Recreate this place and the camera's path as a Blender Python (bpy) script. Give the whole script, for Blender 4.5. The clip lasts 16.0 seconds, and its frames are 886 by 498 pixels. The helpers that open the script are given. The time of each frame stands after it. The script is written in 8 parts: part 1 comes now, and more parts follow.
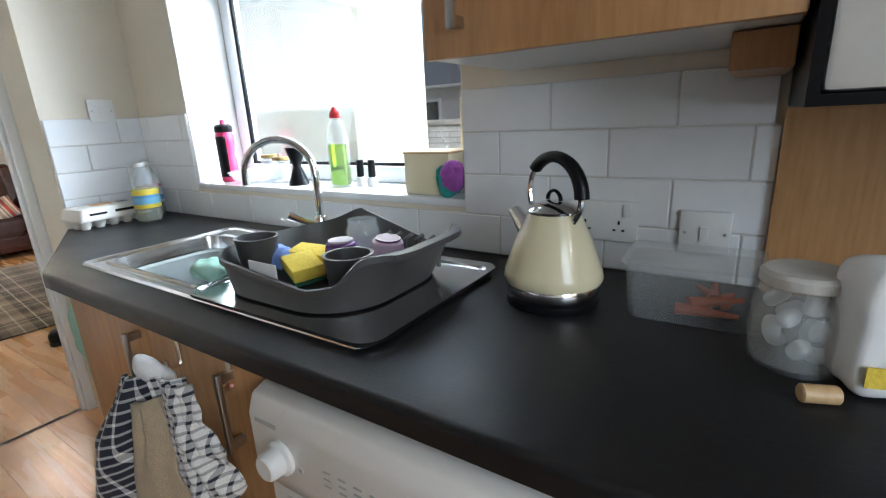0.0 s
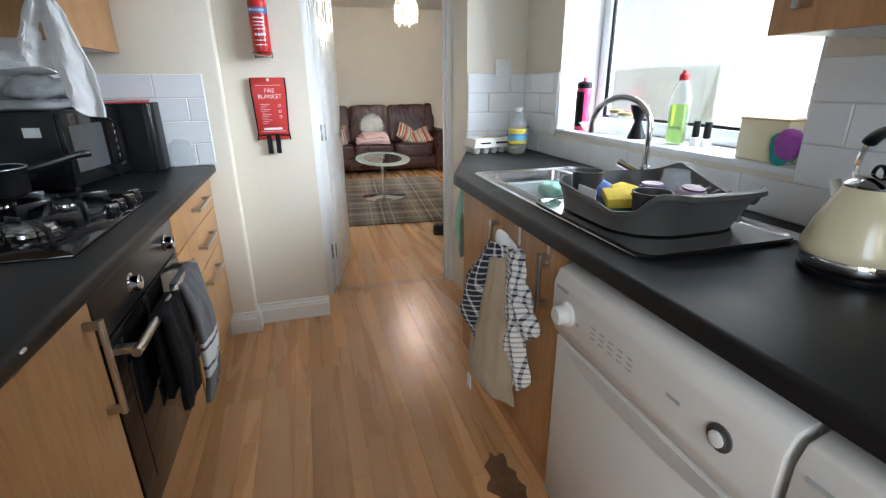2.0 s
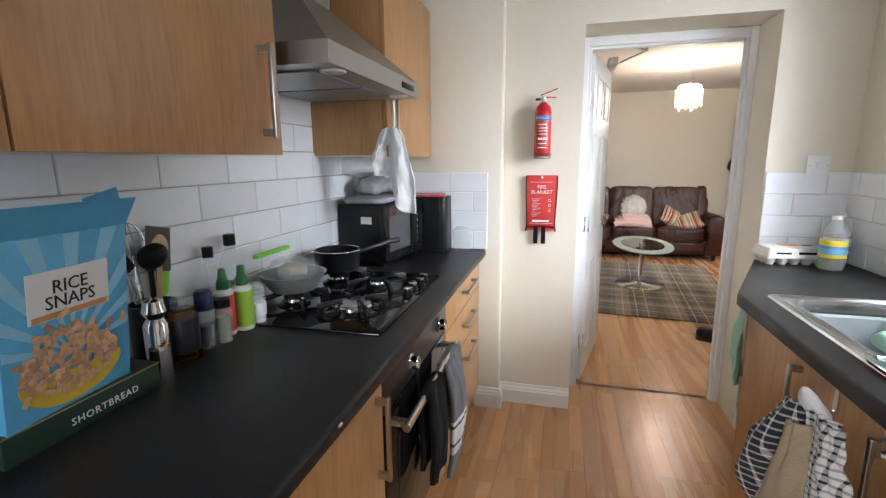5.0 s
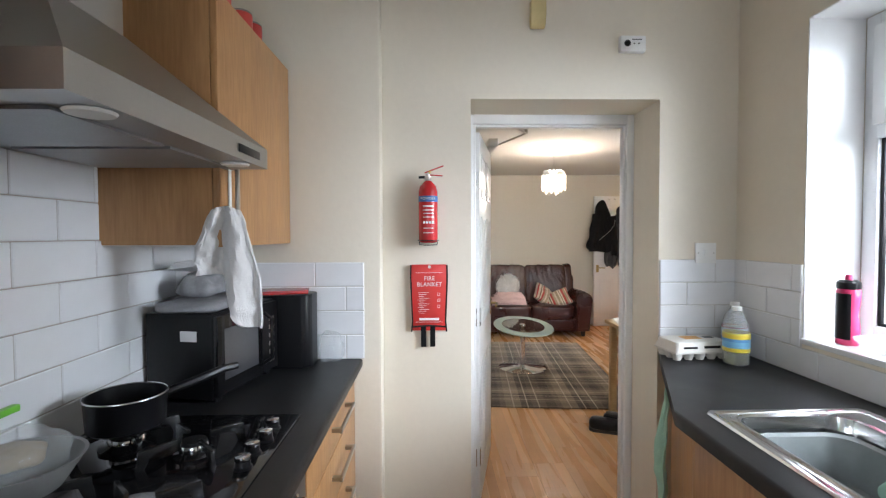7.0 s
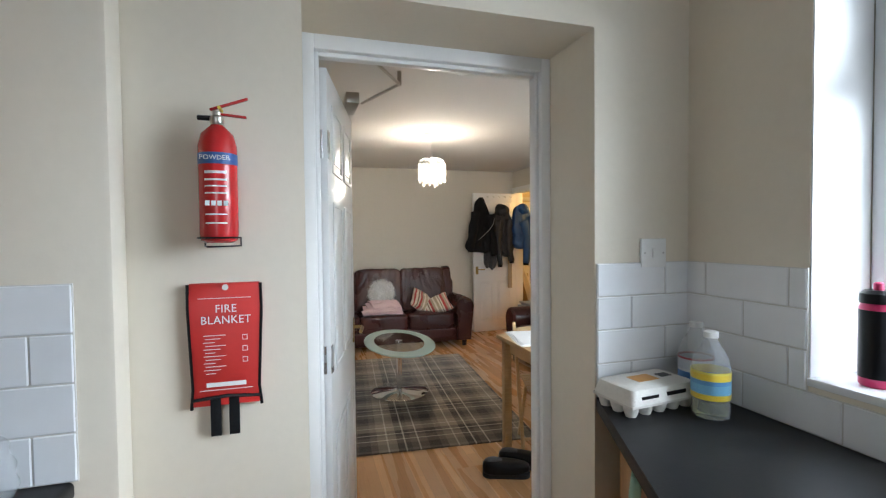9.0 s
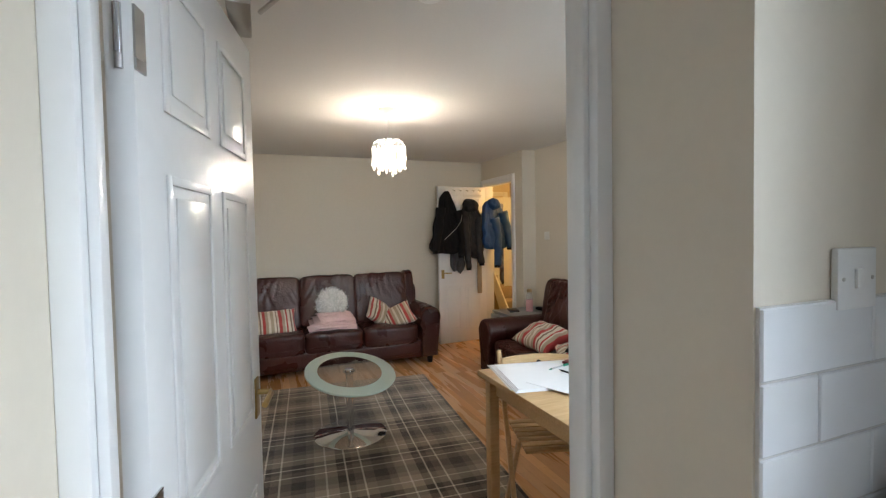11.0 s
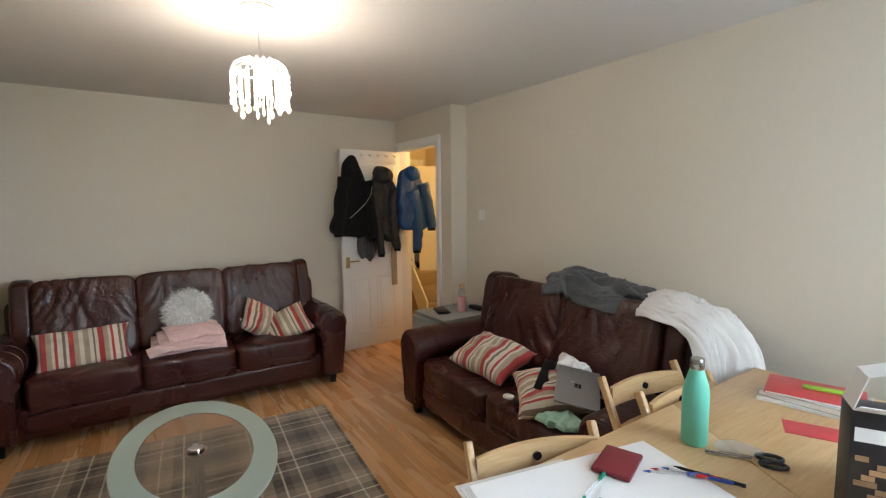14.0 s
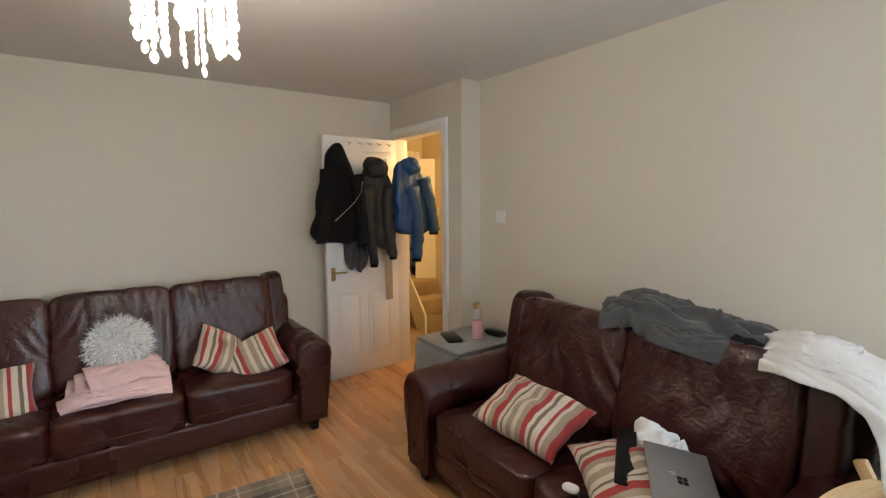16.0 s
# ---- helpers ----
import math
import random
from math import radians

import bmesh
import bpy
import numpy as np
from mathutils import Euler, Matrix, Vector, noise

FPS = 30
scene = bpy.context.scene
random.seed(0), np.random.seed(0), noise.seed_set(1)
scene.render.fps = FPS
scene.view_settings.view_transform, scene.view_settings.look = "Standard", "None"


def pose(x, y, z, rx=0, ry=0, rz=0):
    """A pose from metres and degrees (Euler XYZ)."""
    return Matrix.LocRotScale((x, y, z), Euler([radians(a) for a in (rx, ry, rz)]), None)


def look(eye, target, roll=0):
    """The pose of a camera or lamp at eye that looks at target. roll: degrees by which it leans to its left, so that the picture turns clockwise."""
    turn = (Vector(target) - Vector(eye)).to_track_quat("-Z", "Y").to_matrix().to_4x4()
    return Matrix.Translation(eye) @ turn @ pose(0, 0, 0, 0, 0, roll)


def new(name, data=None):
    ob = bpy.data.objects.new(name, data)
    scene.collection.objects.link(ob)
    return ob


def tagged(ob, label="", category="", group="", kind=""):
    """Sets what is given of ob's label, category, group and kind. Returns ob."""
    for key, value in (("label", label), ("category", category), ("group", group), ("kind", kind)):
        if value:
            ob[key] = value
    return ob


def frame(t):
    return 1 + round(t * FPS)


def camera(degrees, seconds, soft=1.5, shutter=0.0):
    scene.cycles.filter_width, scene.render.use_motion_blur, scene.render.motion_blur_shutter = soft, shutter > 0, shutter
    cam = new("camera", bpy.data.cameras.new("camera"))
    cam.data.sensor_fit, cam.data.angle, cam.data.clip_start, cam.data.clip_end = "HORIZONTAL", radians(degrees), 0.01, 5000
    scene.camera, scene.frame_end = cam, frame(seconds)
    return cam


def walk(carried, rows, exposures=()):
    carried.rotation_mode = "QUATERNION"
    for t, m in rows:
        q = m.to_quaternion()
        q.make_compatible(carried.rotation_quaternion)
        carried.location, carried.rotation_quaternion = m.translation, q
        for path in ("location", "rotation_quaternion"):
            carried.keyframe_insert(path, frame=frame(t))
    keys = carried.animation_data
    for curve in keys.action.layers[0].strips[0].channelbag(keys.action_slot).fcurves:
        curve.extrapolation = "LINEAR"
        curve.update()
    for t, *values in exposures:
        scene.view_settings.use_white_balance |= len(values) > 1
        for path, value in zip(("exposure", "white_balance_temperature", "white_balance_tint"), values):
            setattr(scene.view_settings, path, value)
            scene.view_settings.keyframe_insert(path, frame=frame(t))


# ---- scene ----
cam = camera(87.6, 16.0, soft=1.25)
PATH = [
    (0, (-0.101, -0.07, 1.242), (-1.173, 1.529, 0.698), -2.8),
    (0.5, (-0.038, -0.135, 1.223), (-1.485, 1.13, 0.668), -1.8),
    (1, (0.048, -0.201, 1.211), (-1.568, 0.796, 0.584), -1.3),
    (1.5, (0.137, -0.26, 1.237), (-1.6, 0.466, 0.56), -1.0),
    (2, (0.185, -0.257, 1.253), (-1.626, 0.262, 0.581), -0.5),
    (2.5, (0.224, -0.23, 1.277), (-1.638, 0.083, 0.617), -0.2),
    (3, (0.244, -0.215, 1.299), (-1.659, -0.136, 0.688), -0.0),
    (3.5, (0.242, -0.215, 1.314), (-1.673, -0.391, 0.765), 0.2),
    (4, (0.239, -0.219, 1.332), (-1.658, -0.597, 0.824), 0.3),
    (4.2, (0.234, -0.227, 1.341), (-1.653, -0.674, 0.855), 0.4),
    (6.3, (-0.115, -0.413, 1.429), (-2.089, -0.707, 1.305), 0.1),
    (6.5, (-0.167, -0.413, 1.437), (-2.154, -0.611, 1.338), 0.0),
    (7, (-0.303, -0.393, 1.418), (-2.301, -0.347, 1.356), -0.2),
    (7.5, (-0.498, -0.342, 1.403), (-2.48, -0.083, 1.346), -0.3),
    (8, (-0.688, -0.288, 1.407), (-2.649, 0.1, 1.35), -0.4),
    (8.5, (-0.901, -0.257, 1.396), (-2.84, 0.232, 1.339), -0.5),
    (9, (-1.116, -0.229, 1.394), (-3.031, 0.345, 1.336), -0.6),
    (9.5, (-1.337, -0.182, 1.384), (-3.226, 0.471, 1.317), -0.6),
    (9.7, (-1.416, -0.147, 1.371), (-3.302, 0.518, 1.314), -0.9),
    (12, (-2.262, 0.093, 1.437), (-4.074, 0.933, 1.326), -0.7),
    (12.5, (-2.456, 0.16, 1.436), (-4.226, 1.084, 1.311), -0.7),
    (13, (-2.645, 0.248, 1.45), (-4.372, 1.245, 1.299), -0.6),
    (13.5, (-2.837, 0.334, 1.454), (-4.522, 1.395, 1.265), -0.5),
    (14, (-3.02, 0.395, 1.47), (-4.674, 1.502, 1.27), -0.6),
    (14.5, (-3.209, 0.467, 1.456), (-4.848, 1.593, 1.246), -0.7),
    (15, (-3.385, 0.546, 1.476), (-5.014, 1.684, 1.256), -0.6),
    (15.5, (-3.575, 0.641, 1.505), (-5.199, 1.787, 1.284), -0.6),
    (16, (-3.771, 0.704, 1.486), (-5.389, 1.86, 1.272), -0.5),
]
walk(cam, [(t, look(eye, target, roll)) for t, eye, target, roll in PATH], exposures=[(0.0, 0.08, 6250, 10), (1.0, -0.05, 6250, 10), (2.5, 0.04, 6400, 12), (4.2, 0.20, 6700, 15), (6.5, 0.02, 6650, 16), (7.6, -0.20, 6400, 12), (8.5, -0.40, 6300, 11), (9.7, -0.48, 6350, 11), (12.0, -0.52, 6350, 12), (13.5, -0.50, 6350, 12), (16.0, -0.28, 6300, 13)])

# ---- world, sun, lights ----
world = bpy.data.worlds.new("sky")
scene.world = world
world.use_nodes = True
wn = world.node_tree.nodes
sky = wn.new("ShaderNodeTexSky")
sky.sky_type = "NISHITA"
sky.sun_disc = False
sky.sun_elevation = radians(25)
sky.sun_rotation = radians(105)
sky.air_density, sky.dust_density = 1.0, 1.6
world.node_tree.links.new(sky.outputs["Color"], wn["Background"].inputs["Color"])
wn["Background"].inputs["Strength"].default_value = 0.05

sun_data = bpy.data.lights.new("sun", "SUN")
sun_data.energy, sun_data.angle, sun_data.color = 0.6, radians(12), (1.0, 0.97, 0.92)
sun = new("sun", sun_data)
sun.matrix_world = look((16.5, -4.5, 8.0), (0, 0, 0))


def area_lamp(name, m, sx, sy, power, color):
    d = bpy.data.lights.new(name, "AREA")
    d.shape, d.size, d.size_y, d.energy, d.color = "RECTANGLE", sx, sy, power, color
    ob = new(name, d)
    ob.matrix_world = m
    return ob


def point_lamp(name, x, y, z, power, color, radius=0.05):
    d = bpy.data.lights.new(name, "POINT")
    d.energy, d.color, d.shadow_soft_size = power, color, radius
    ob = new(name, d)
    ob.location = (x, y, z)
    return ob


DAY = (0.765, 0.89, 1.0)
# unseen lamp panels out beyond the kitchen window, standing in for sky light
area_lamp("sky_panel", look((-1.31, 2.15, 3.55), (-1.31, 0.5, 1.0)), 2.2, 1.5, 190, DAY)
area_lamp("sky_panel", look((0.40, 3.7, 2.55), (-1.5, 0.0, 0.9)), 3.0, 2.4, 560, DAY)
# lamp in the living room window's opening, standing in for daylight
area_lamp("daylight_stand_in", look((-2.33, 2.02, 1.42), (-4.3, 2.35, 1.0)), 1.2, 1.1, 17, DAY)
# added fill lamp at the unseen kitchen back, no known source
area_lamp("daylight_stand_in", look((1.55, -0.75, 1.5), (-0.6, 0.1, 0.6)), 0.8, 1.3, 24, DAY)
WARM = (1.0, 0.83, 0.6)
point_lamp("pendant_bulb_light", -5.225, 0.905, 1.95, 47, (1.0, 0.87, 0.70), 0.06)
point_lamp("hall_bulb_light", -7.0, 3.5, 2.0, 40, (1.0, 0.60, 0.20), 0.06)

# ---- materials ----
def mat(name, color, rough=0.5, metal=0.0, var=0.06, scale=6.0, fine=90.0, bump=0.0, bump_scale=60.0, coat=0.0, rvar=0.0, sheen=0.0, island=0.0, objvar=0.0, stretch=(1, 1, 1), spec=0.5):
    """A surface with two scales of colour variation, uneven gloss and fine relief, at real size."""
    m = bpy.data.materials.new(name)
    m.use_nodes = True
    nt = m.node_tree
    n, l = nt.nodes, nt.links
    b = n["Principled BSDF"]
    b.inputs["Roughness"].default_value, b.inputs["Metallic"].default_value = rough, metal
    b.inputs["Coat Weight"].default_value, b.inputs["Sheen Weight"].default_value = coat, sheen
    b.inputs["Coat Roughness"].default_value = 0.08
    b.inputs["Specular IOR Level"].default_value = spec
    tc = n.new("ShaderNodeTexCoord")
    mp = n.new("ShaderNodeMapping")
    mp.inputs["Scale"].default_value = stretch
    l.new(tc.outputs["Object"], mp.inputs["Vector"])
    big, small = n.new("ShaderNodeTexNoise"), n.new("ShaderNodeTexNoise")
    for t, s in ((big, scale), (small, fine)):
        t.inputs["Scale"].default_value, t.inputs["Detail"].default_value = s, 4.0
        l.new(mp.outputs["Vector"], t.inputs["Vector"])
    add = n.new("ShaderNodeMath")
    add.operation = "ADD"
    l.new(big.outputs["Fac"], add.inputs[0])
    l.new(small.outputs["Fac"], add.inputs[1])
    val = n.new("ShaderNodeMapRange")
    val.inputs["From Min"].default_value, val.inputs["From Max"].default_value = 0.5, 1.5
    val.inputs["To Min"].default_value, val.inputs["To Max"].default_value = 1 - var, 1 + var
    l.new(add.outputs[0], val.inputs["Value"])
    hsv = n.new("ShaderNodeHueSaturation")
    hsv.inputs["Color"].default_value = (*color, 1)
    out = val.outputs["Result"]
    if island or objvar:
        src = n.new("ShaderNodeNewGeometry").outputs["Random Per Island"] if island else n.new("ShaderNodeObjectInfo").outputs["Random"]
        rr = n.new("ShaderNodeMapRange")
        rr.inputs["To Min"].default_value, rr.inputs["To Max"].default_value = 1 - (island or objvar), 1 + (island or objvar)
        l.new(src, rr.inputs["Value"])
        mul = n.new("ShaderNodeMath")
        mul.operation = "MULTIPLY"
        l.new(out, mul.inputs[0])
        l.new(rr.outputs["Result"], mul.inputs[1])
        out = mul.outputs[0]
    l.new(out, hsv.inputs["Value"])
    l.new(hsv.outputs["Color"], b.inputs["Base Color"])
    if rvar:
        rm = n.new("ShaderNodeMapRange")
        rm.inputs["From Min"].default_value, rm.inputs["From Max"].default_value = 0.3, 0.7
        rm.inputs["To Min"].default_value, rm.inputs["To Max"].default_value = max(0.02, rough - rvar), min(1, rough + rvar)
        l.new(big.outputs["Fac"], rm.inputs["Value"])
        l.new(rm.outputs["Result"], b.inputs["Roughness"])
    if bump:
        bt, bp = n.new("ShaderNodeTexNoise"), n.new("ShaderNodeBump")
        bt.inputs["Scale"].default_value, bt.inputs["Detail"].default_value = bump_scale, 5.0
        bp.inputs["Strength"].default_value, bp.inputs["Distance"].default_value = bump, 0.004
        l.new(mp.outputs["Vector"], bt.inputs["Vector"])
        l.new(bt.outputs["Fac"], bp.inputs["Height"])
        l.new(bp.outputs["Normal"], b.inputs["Normal"])
    return m


def wood(name, light, dark, rough=0.4, along="z", ring=9.0, grain=1.0, objvar=0.0, strips=False):
    """Wood-effect board: long grain along one axis, darker streaks, a little difference from piece to piece."""
    m = bpy.data.materials.new(name)
    m.use_nodes = True
    n, l = m.node_tree.nodes, m.node_tree.links
    b = n["Principled BSDF"]
    b.inputs["Roughness"].default_value = rough
    tc, mp = n.new("ShaderNodeTexCoord"), n.new("ShaderNodeMapping")
    mp.inputs["Scale"].default_value = {"x": (0.09, 1, 1), "y": (1, 0.09, 1), "z": (1, 1, 0.09)}[along]
    l.new(tc.outputs["Object"], mp.inputs["Vector"])
    vec = mp.outputs["Vector"]
    if objvar:
        info, off = n.new("ShaderNodeObjectInfo"), n.new("ShaderNodeVectorMath")
        off.operation = "MULTIPLY_ADD"
        off.inputs[1].default_value = (7, 7, 7)
        l.new(info.outputs["Random"], off.inputs[0])
        l.new(mp.outputs["Vector"], off.inputs[2])
        vec = off.outputs[0]
    big, fine = n.new("ShaderNodeTexNoise"), n.new("ShaderNodeTexNoise")
    big.inputs["Scale"].default_value, big.inputs["Detail"].default_value, big.inputs["Distortion"].default_value = ring, 3.0, 1.2
    fine.inputs["Scale"].default_value, fine.inputs["Detail"].default_value = 110 * grain, 4.0
    l.new(vec, big.inputs["Vector"])
    l.new(vec, fine.inputs["Vector"])
    mix = n.new("ShaderNodeMath")
    mix.operation = "MULTIPLY_ADD"
    mix.inputs[1].default_value = 0.55
    l.new(fine.outputs["Fac"], mix.inputs[0])
    half = n.new("ShaderNodeMath")
    half.operation = "MULTIPLY"
    half.inputs[1].default_value = 0.5
    l.new(big.outputs["Fac"], half.inputs[0])
    l.new(half.outputs[0], mix.inputs[2])
    ramp = n.new("ShaderNodeValToRGB")
    ramp.color_ramp.elements[0].position, ramp.color_ramp.elements[1].position = 0.36, 0.66
    ramp.color_ramp.elements[0].color, ramp.color_ramp.elements[1].color = (*dark, 1), (*light, 1)
    l.new(mix.outputs[0], ramp.inputs["Fac"])
    col = ramp.outputs["Color"]
    hsv = n.new("ShaderNodeHueSaturation")
    l.new(col, hsv.inputs["Color"])
    if strips:
        br = n.new("ShaderNodeTexBrick")
        br.inputs["Scale"].default_value = 1.0
        br.inputs["Brick Width"].default_value, br.inputs["Row Height"].default_value = 0.43, 0.0633
        br.inputs["Mortar Size"].default_value, br.offset = 0.0006, 0.37
        br.inputs["Color1"].default_value, br.inputs["Color2"].default_value = (0.80, 0.80, 0.80, 1), (1.12, 1.12, 1.12, 1)
        br.inputs["Mortar"].default_value = (0.55, 0.55, 0.55, 1)
        l.new(tc.outputs["Object"], br.inputs["Vector"])
        bw = n.new("ShaderNodeRGBToBW")
        l.new(br.outputs["Color"], bw.inputs["Color"])
        l.new(bw.outputs["Val"], hsv.inputs["Value"])
    elif objvar:
        rr = n.new("ShaderNodeMapRange")
        rr.inputs["To Min"].default_value, rr.inputs["To Max"].default_value = 1 - objvar, 1 + objvar
        l.new(info.outputs["Random"], rr.inputs["Value"])
        l.new(rr.outputs["Result"], hsv.inputs["Value"])
    l.new(hsv.outputs["Color"], b.inputs["Base Color"])
    rm = n.new("ShaderNodeMapRange")
    rm.inputs["To Min"].default_value, rm.inputs["To Max"].default_value = rough - 0.08, rough + 0.12
    l.new(big.outputs["Fac"], rm.inputs["Value"])
    l.new(rm.outputs["Result"], b.inputs["Roughness"])
    bp = n.new("ShaderNodeBump")
    bp.inputs["Strength"].default_value, bp.inputs["Distance"].default_value = 0.08, 0.002
    l.new(fine.outputs["Fac"], bp.inputs["Height"])
    l.new(bp.outputs["Normal"], b.inputs["Normal"])
    return m


def bands(name, stops, period, axis="x", rough=0.8, bump=0.25, weave=420.0, axis2=None, stops2=None):
    """Woven cloth with stripes along one axis, or a check when a second set of stripes crosses it. stops: (fraction, colour)."""
    m = bpy.data.materials.new(name)
    m.use_nodes = True
    n, l = m.node_tree.nodes, m.node_tree.links
    b = n["Principled BSDF"]
    b.inputs["Roughness"].default_value, b.inputs["Sheen Weight"].default_value = rough, 0.2
    tc, sep = n.new("ShaderNodeTexCoord"), n.new("ShaderNodeSeparateXYZ")
    wob, addv = n.new("ShaderNodeTexNoise"), n.new("ShaderNodeVectorMath")
    wob.inputs["Scale"].default_value = 9.0
    addv.operation = "MULTIPLY_ADD"
    addv.inputs[1].default_value = (0.004, 0.004, 0.0)
    l.new(tc.outputs["Object"], wob.inputs["Vector"])
    l.new(wob.outputs["Color"], addv.inputs[0])
    l.new(tc.outputs["Object"], addv.inputs[2])
    l.new(addv.outputs[0], sep.inputs[0])

    def stripe(ax, st):
        mod = n.new("ShaderNodeMath")
        mod.operation = "DIVIDE"
        mod.inputs[1].default_value = period
        l.new(sep.outputs[ax.upper()], mod.inputs[0])
        fr = n.new("ShaderNodeMath")
        fr.operation = "FRACT"
        l.new(mod.outputs[0], fr.inputs[0])
        rp = n.new("ShaderNodeValToRGB")
        rp.color_ramp.interpolation = "CONSTANT"
        for i, (p, c) in enumerate(st):
            e = rp.color_ramp.elements[i] if i < 2 else rp.color_ramp.elements.new(p)
            e.position, e.color = p, (*c, 1)
        l.new(fr.outputs[0], rp.inputs["Fac"])
        return rp.outputs["Color"]
    col = stripe(axis, stops)
    if axis2:
        mx = n.new("ShaderNodeMix")
        mx.data_type, mx.blend_type = "RGBA", "MIX"
        mx.inputs["Factor"].default_value = 0.5
        l.new(col, mx.inputs["A"])
        l.new(stripe(axis2, stops2), mx.inputs["B"])
        col = mx.outputs["Result"]
    nz, hs, mr = n.new("ShaderNodeTexNoise"), n.new("ShaderNodeHueSaturation"), n.new("ShaderNodeMapRange")
    nz.inputs["Scale"].default_value, nz.inputs["Detail"].default_value = weave, 2.0
    mr.inputs["To Min"].default_value, mr.inputs["To Max"].default_value = 0.7, 1.3
    l.new(tc.outputs["Object"], nz.inputs["Vector"])
    l.new(nz.outputs["Fac"], mr.inputs["Value"])
    l.new(mr.outputs["Result"], hs.inputs["Value"])
    l.new(col, hs.inputs["Color"])
    l.new(hs.outputs["Color"], b.inputs["Base Color"])
    bp = n.new("ShaderNodeBump")
    bp.inputs["Strength"].default_value, bp.inputs["Distance"].default_value = bump, 0.003
    l.new(nz.outputs["Fac"], bp.inputs["Height"])
    l.new(bp.outputs["Normal"], b.inputs["Normal"])
    return m


def glassy(name, color=(1, 1, 1), rough=0.0, ior=1.45, alpha=1.0):
    m = bpy.data.materials.new(name)
    m.use_nodes = True
    b = m.node_tree.nodes["Principled BSDF"]
    b.inputs["Base Color"].default_value = (*color, 1)
    b.inputs["Transmission Weight"].default_value = alpha
    b.inputs["Roughness"].default_value, b.inputs["IOR"].default_value = rough, ior
    return m


def thin(name, color, rough, alpha):
    """Clear thin-walled plastic or glass that lets most light straight through."""
    m = bpy.data.materials.new(name)
    m.use_nodes = True
    b = m.node_tree.nodes["Principled BSDF"]
    b.inputs["Base Color"].default_value = (*color, 1)
    b.inputs["Alpha"].default_value, b.inputs["Roughness"].default_value = alpha, rough
    return m


def glow(name, color, strength):
    m = bpy.data.materials.new(name)
    m.use_nodes = True
    b = m.node_tree.nodes["Principled BSDF"]
    b.inputs["Base Color"].default_value = (*color, 1)
    b.inputs["Emission Color"].default_value = (*color, 1)
    b.inputs["Emission Strength"].default_value = strength
    return m


def leather_mat(name, color):
    """Worn aniline leather: fine pebble grain, soft shallow creases, uneven gloss."""
    m = mat(name, color, 0.29, var=0.09, scale=2.5, fine=60, rvar=0.07, spec=0.5)
    n, l = m.node_tree.nodes, m.node_tree.links
    b = n["Principled BSDF"]
    tc = n.new("ShaderNodeTexCoord")
    grain, fold = n.new("ShaderNodeTexVoronoi"), n.new("ShaderNodeTexNoise")
    grain.inputs["Scale"].default_value = 240
    fold.inputs["Scale"].default_value, fold.inputs["Detail"].default_value, fold.inputs["Distortion"].default_value = 24.0, 4.0, 1.4
    for t in (grain, fold):
        l.new(tc.outputs["Object"], t.inputs["Vector"])
    b1, b2 = n.new("ShaderNodeBump"), n.new("ShaderNodeBump")
    b1.inputs["Strength"].default_value, b1.inputs["Distance"].default_value = 0.6, 0.007
    b2.inputs["Strength"].default_value, b2.inputs["Distance"].default_value = 0.12, 0.002
    l.new(fold.outputs["Fac"], b1.inputs["Height"])
    l.new(grain.outputs["Distance"], b2.inputs["Height"])
    l.new(b1.outputs["Normal"], b2.inputs["Normal"])
    l.new(b2.outputs["Normal"], b.inputs["Normal"])
    return m


M = {}
M["wall"] = mat("cream_wall_paint", (0.71, 0.645, 0.535), 0.75, var=0.03, scale=1.3, fine=40, bump=0.12, bump_scale=45)
M["wall_living"] = mat("oatmeal_wall_paint", (0.66, 0.61, 0.52), 0.8, var=0.03, scale=1.3, fine=40, bump=0.12, bump_scale=45)
M["ceiling"] = mat("white_ceiling_paint", (0.72, 0.70, 0.67), 0.85, var=0.03, scale=2, bump=0.1, bump_scale=50)
M["white"] = mat("white_gloss_paint", (0.80, 0.80, 0.79), 0.28, var=0.03, scale=3, fine=30, bump=0.05, bump_scale=25)
M["upvc"] = mat("white_upvc", (0.82, 0.83, 0.84), 0.3, var=0.02)
M["tile"] = mat("white_glazed_tile", (0.78, 0.79, 0.80), 0.14, var=0.03, scale=4, fine=20, bump=0.06, bump_scale=9, objvar=0.03, rvar=0.05)
M["paleg"] = mat("pale_grout", (0.60, 0.58, 0.55), 0.85, var=0.1, scale=7)
M["sinksteel"] = mat("polished_sink_steel", (0.68, 0.68, 0.68), 0.17, 1.0, var=0.05, fine=120, rvar=0.06)
M["grout"] = mat("grey_grout", (0.40, 0.37, 0.33), 0.85, var=0.2, scale=7)
M["worktop"] = mat("black_laminate_worktop", (0.0115, 0.0115, 0.0125), 0.40, var=0.35, scale=3, fine=140, rvar=0.06, bump=0.1, bump_scale=300, spec=0.32)
M["door_oak"] = wood("oak_effect_door", (0.50, 0.27, 0.115), (0.36, 0.175, 0.066), 0.36, "z", 7)
M["drawer_oak"] = wood("oak_effect_drawer", (0.50, 0.27, 0.115), (0.36, 0.175, 0.066), 0.36, "z", 7)
M["floor"] = wood("oak_laminate_floor", (0.60, 0.335, 0.155), (0.535, 0.285, 0.126), 0.26, "x", 8, objvar=0.10, strips=True)
M["beech"] = wood("pale_birch", (0.62, 0.43, 0.23), (0.50, 0.32, 0.15), 0.38, "y", 6)
M["alu"] = mat("satin_aluminium", (0.72, 0.72, 0.72), 0.45, 0.6, var=0.05, fine=150)
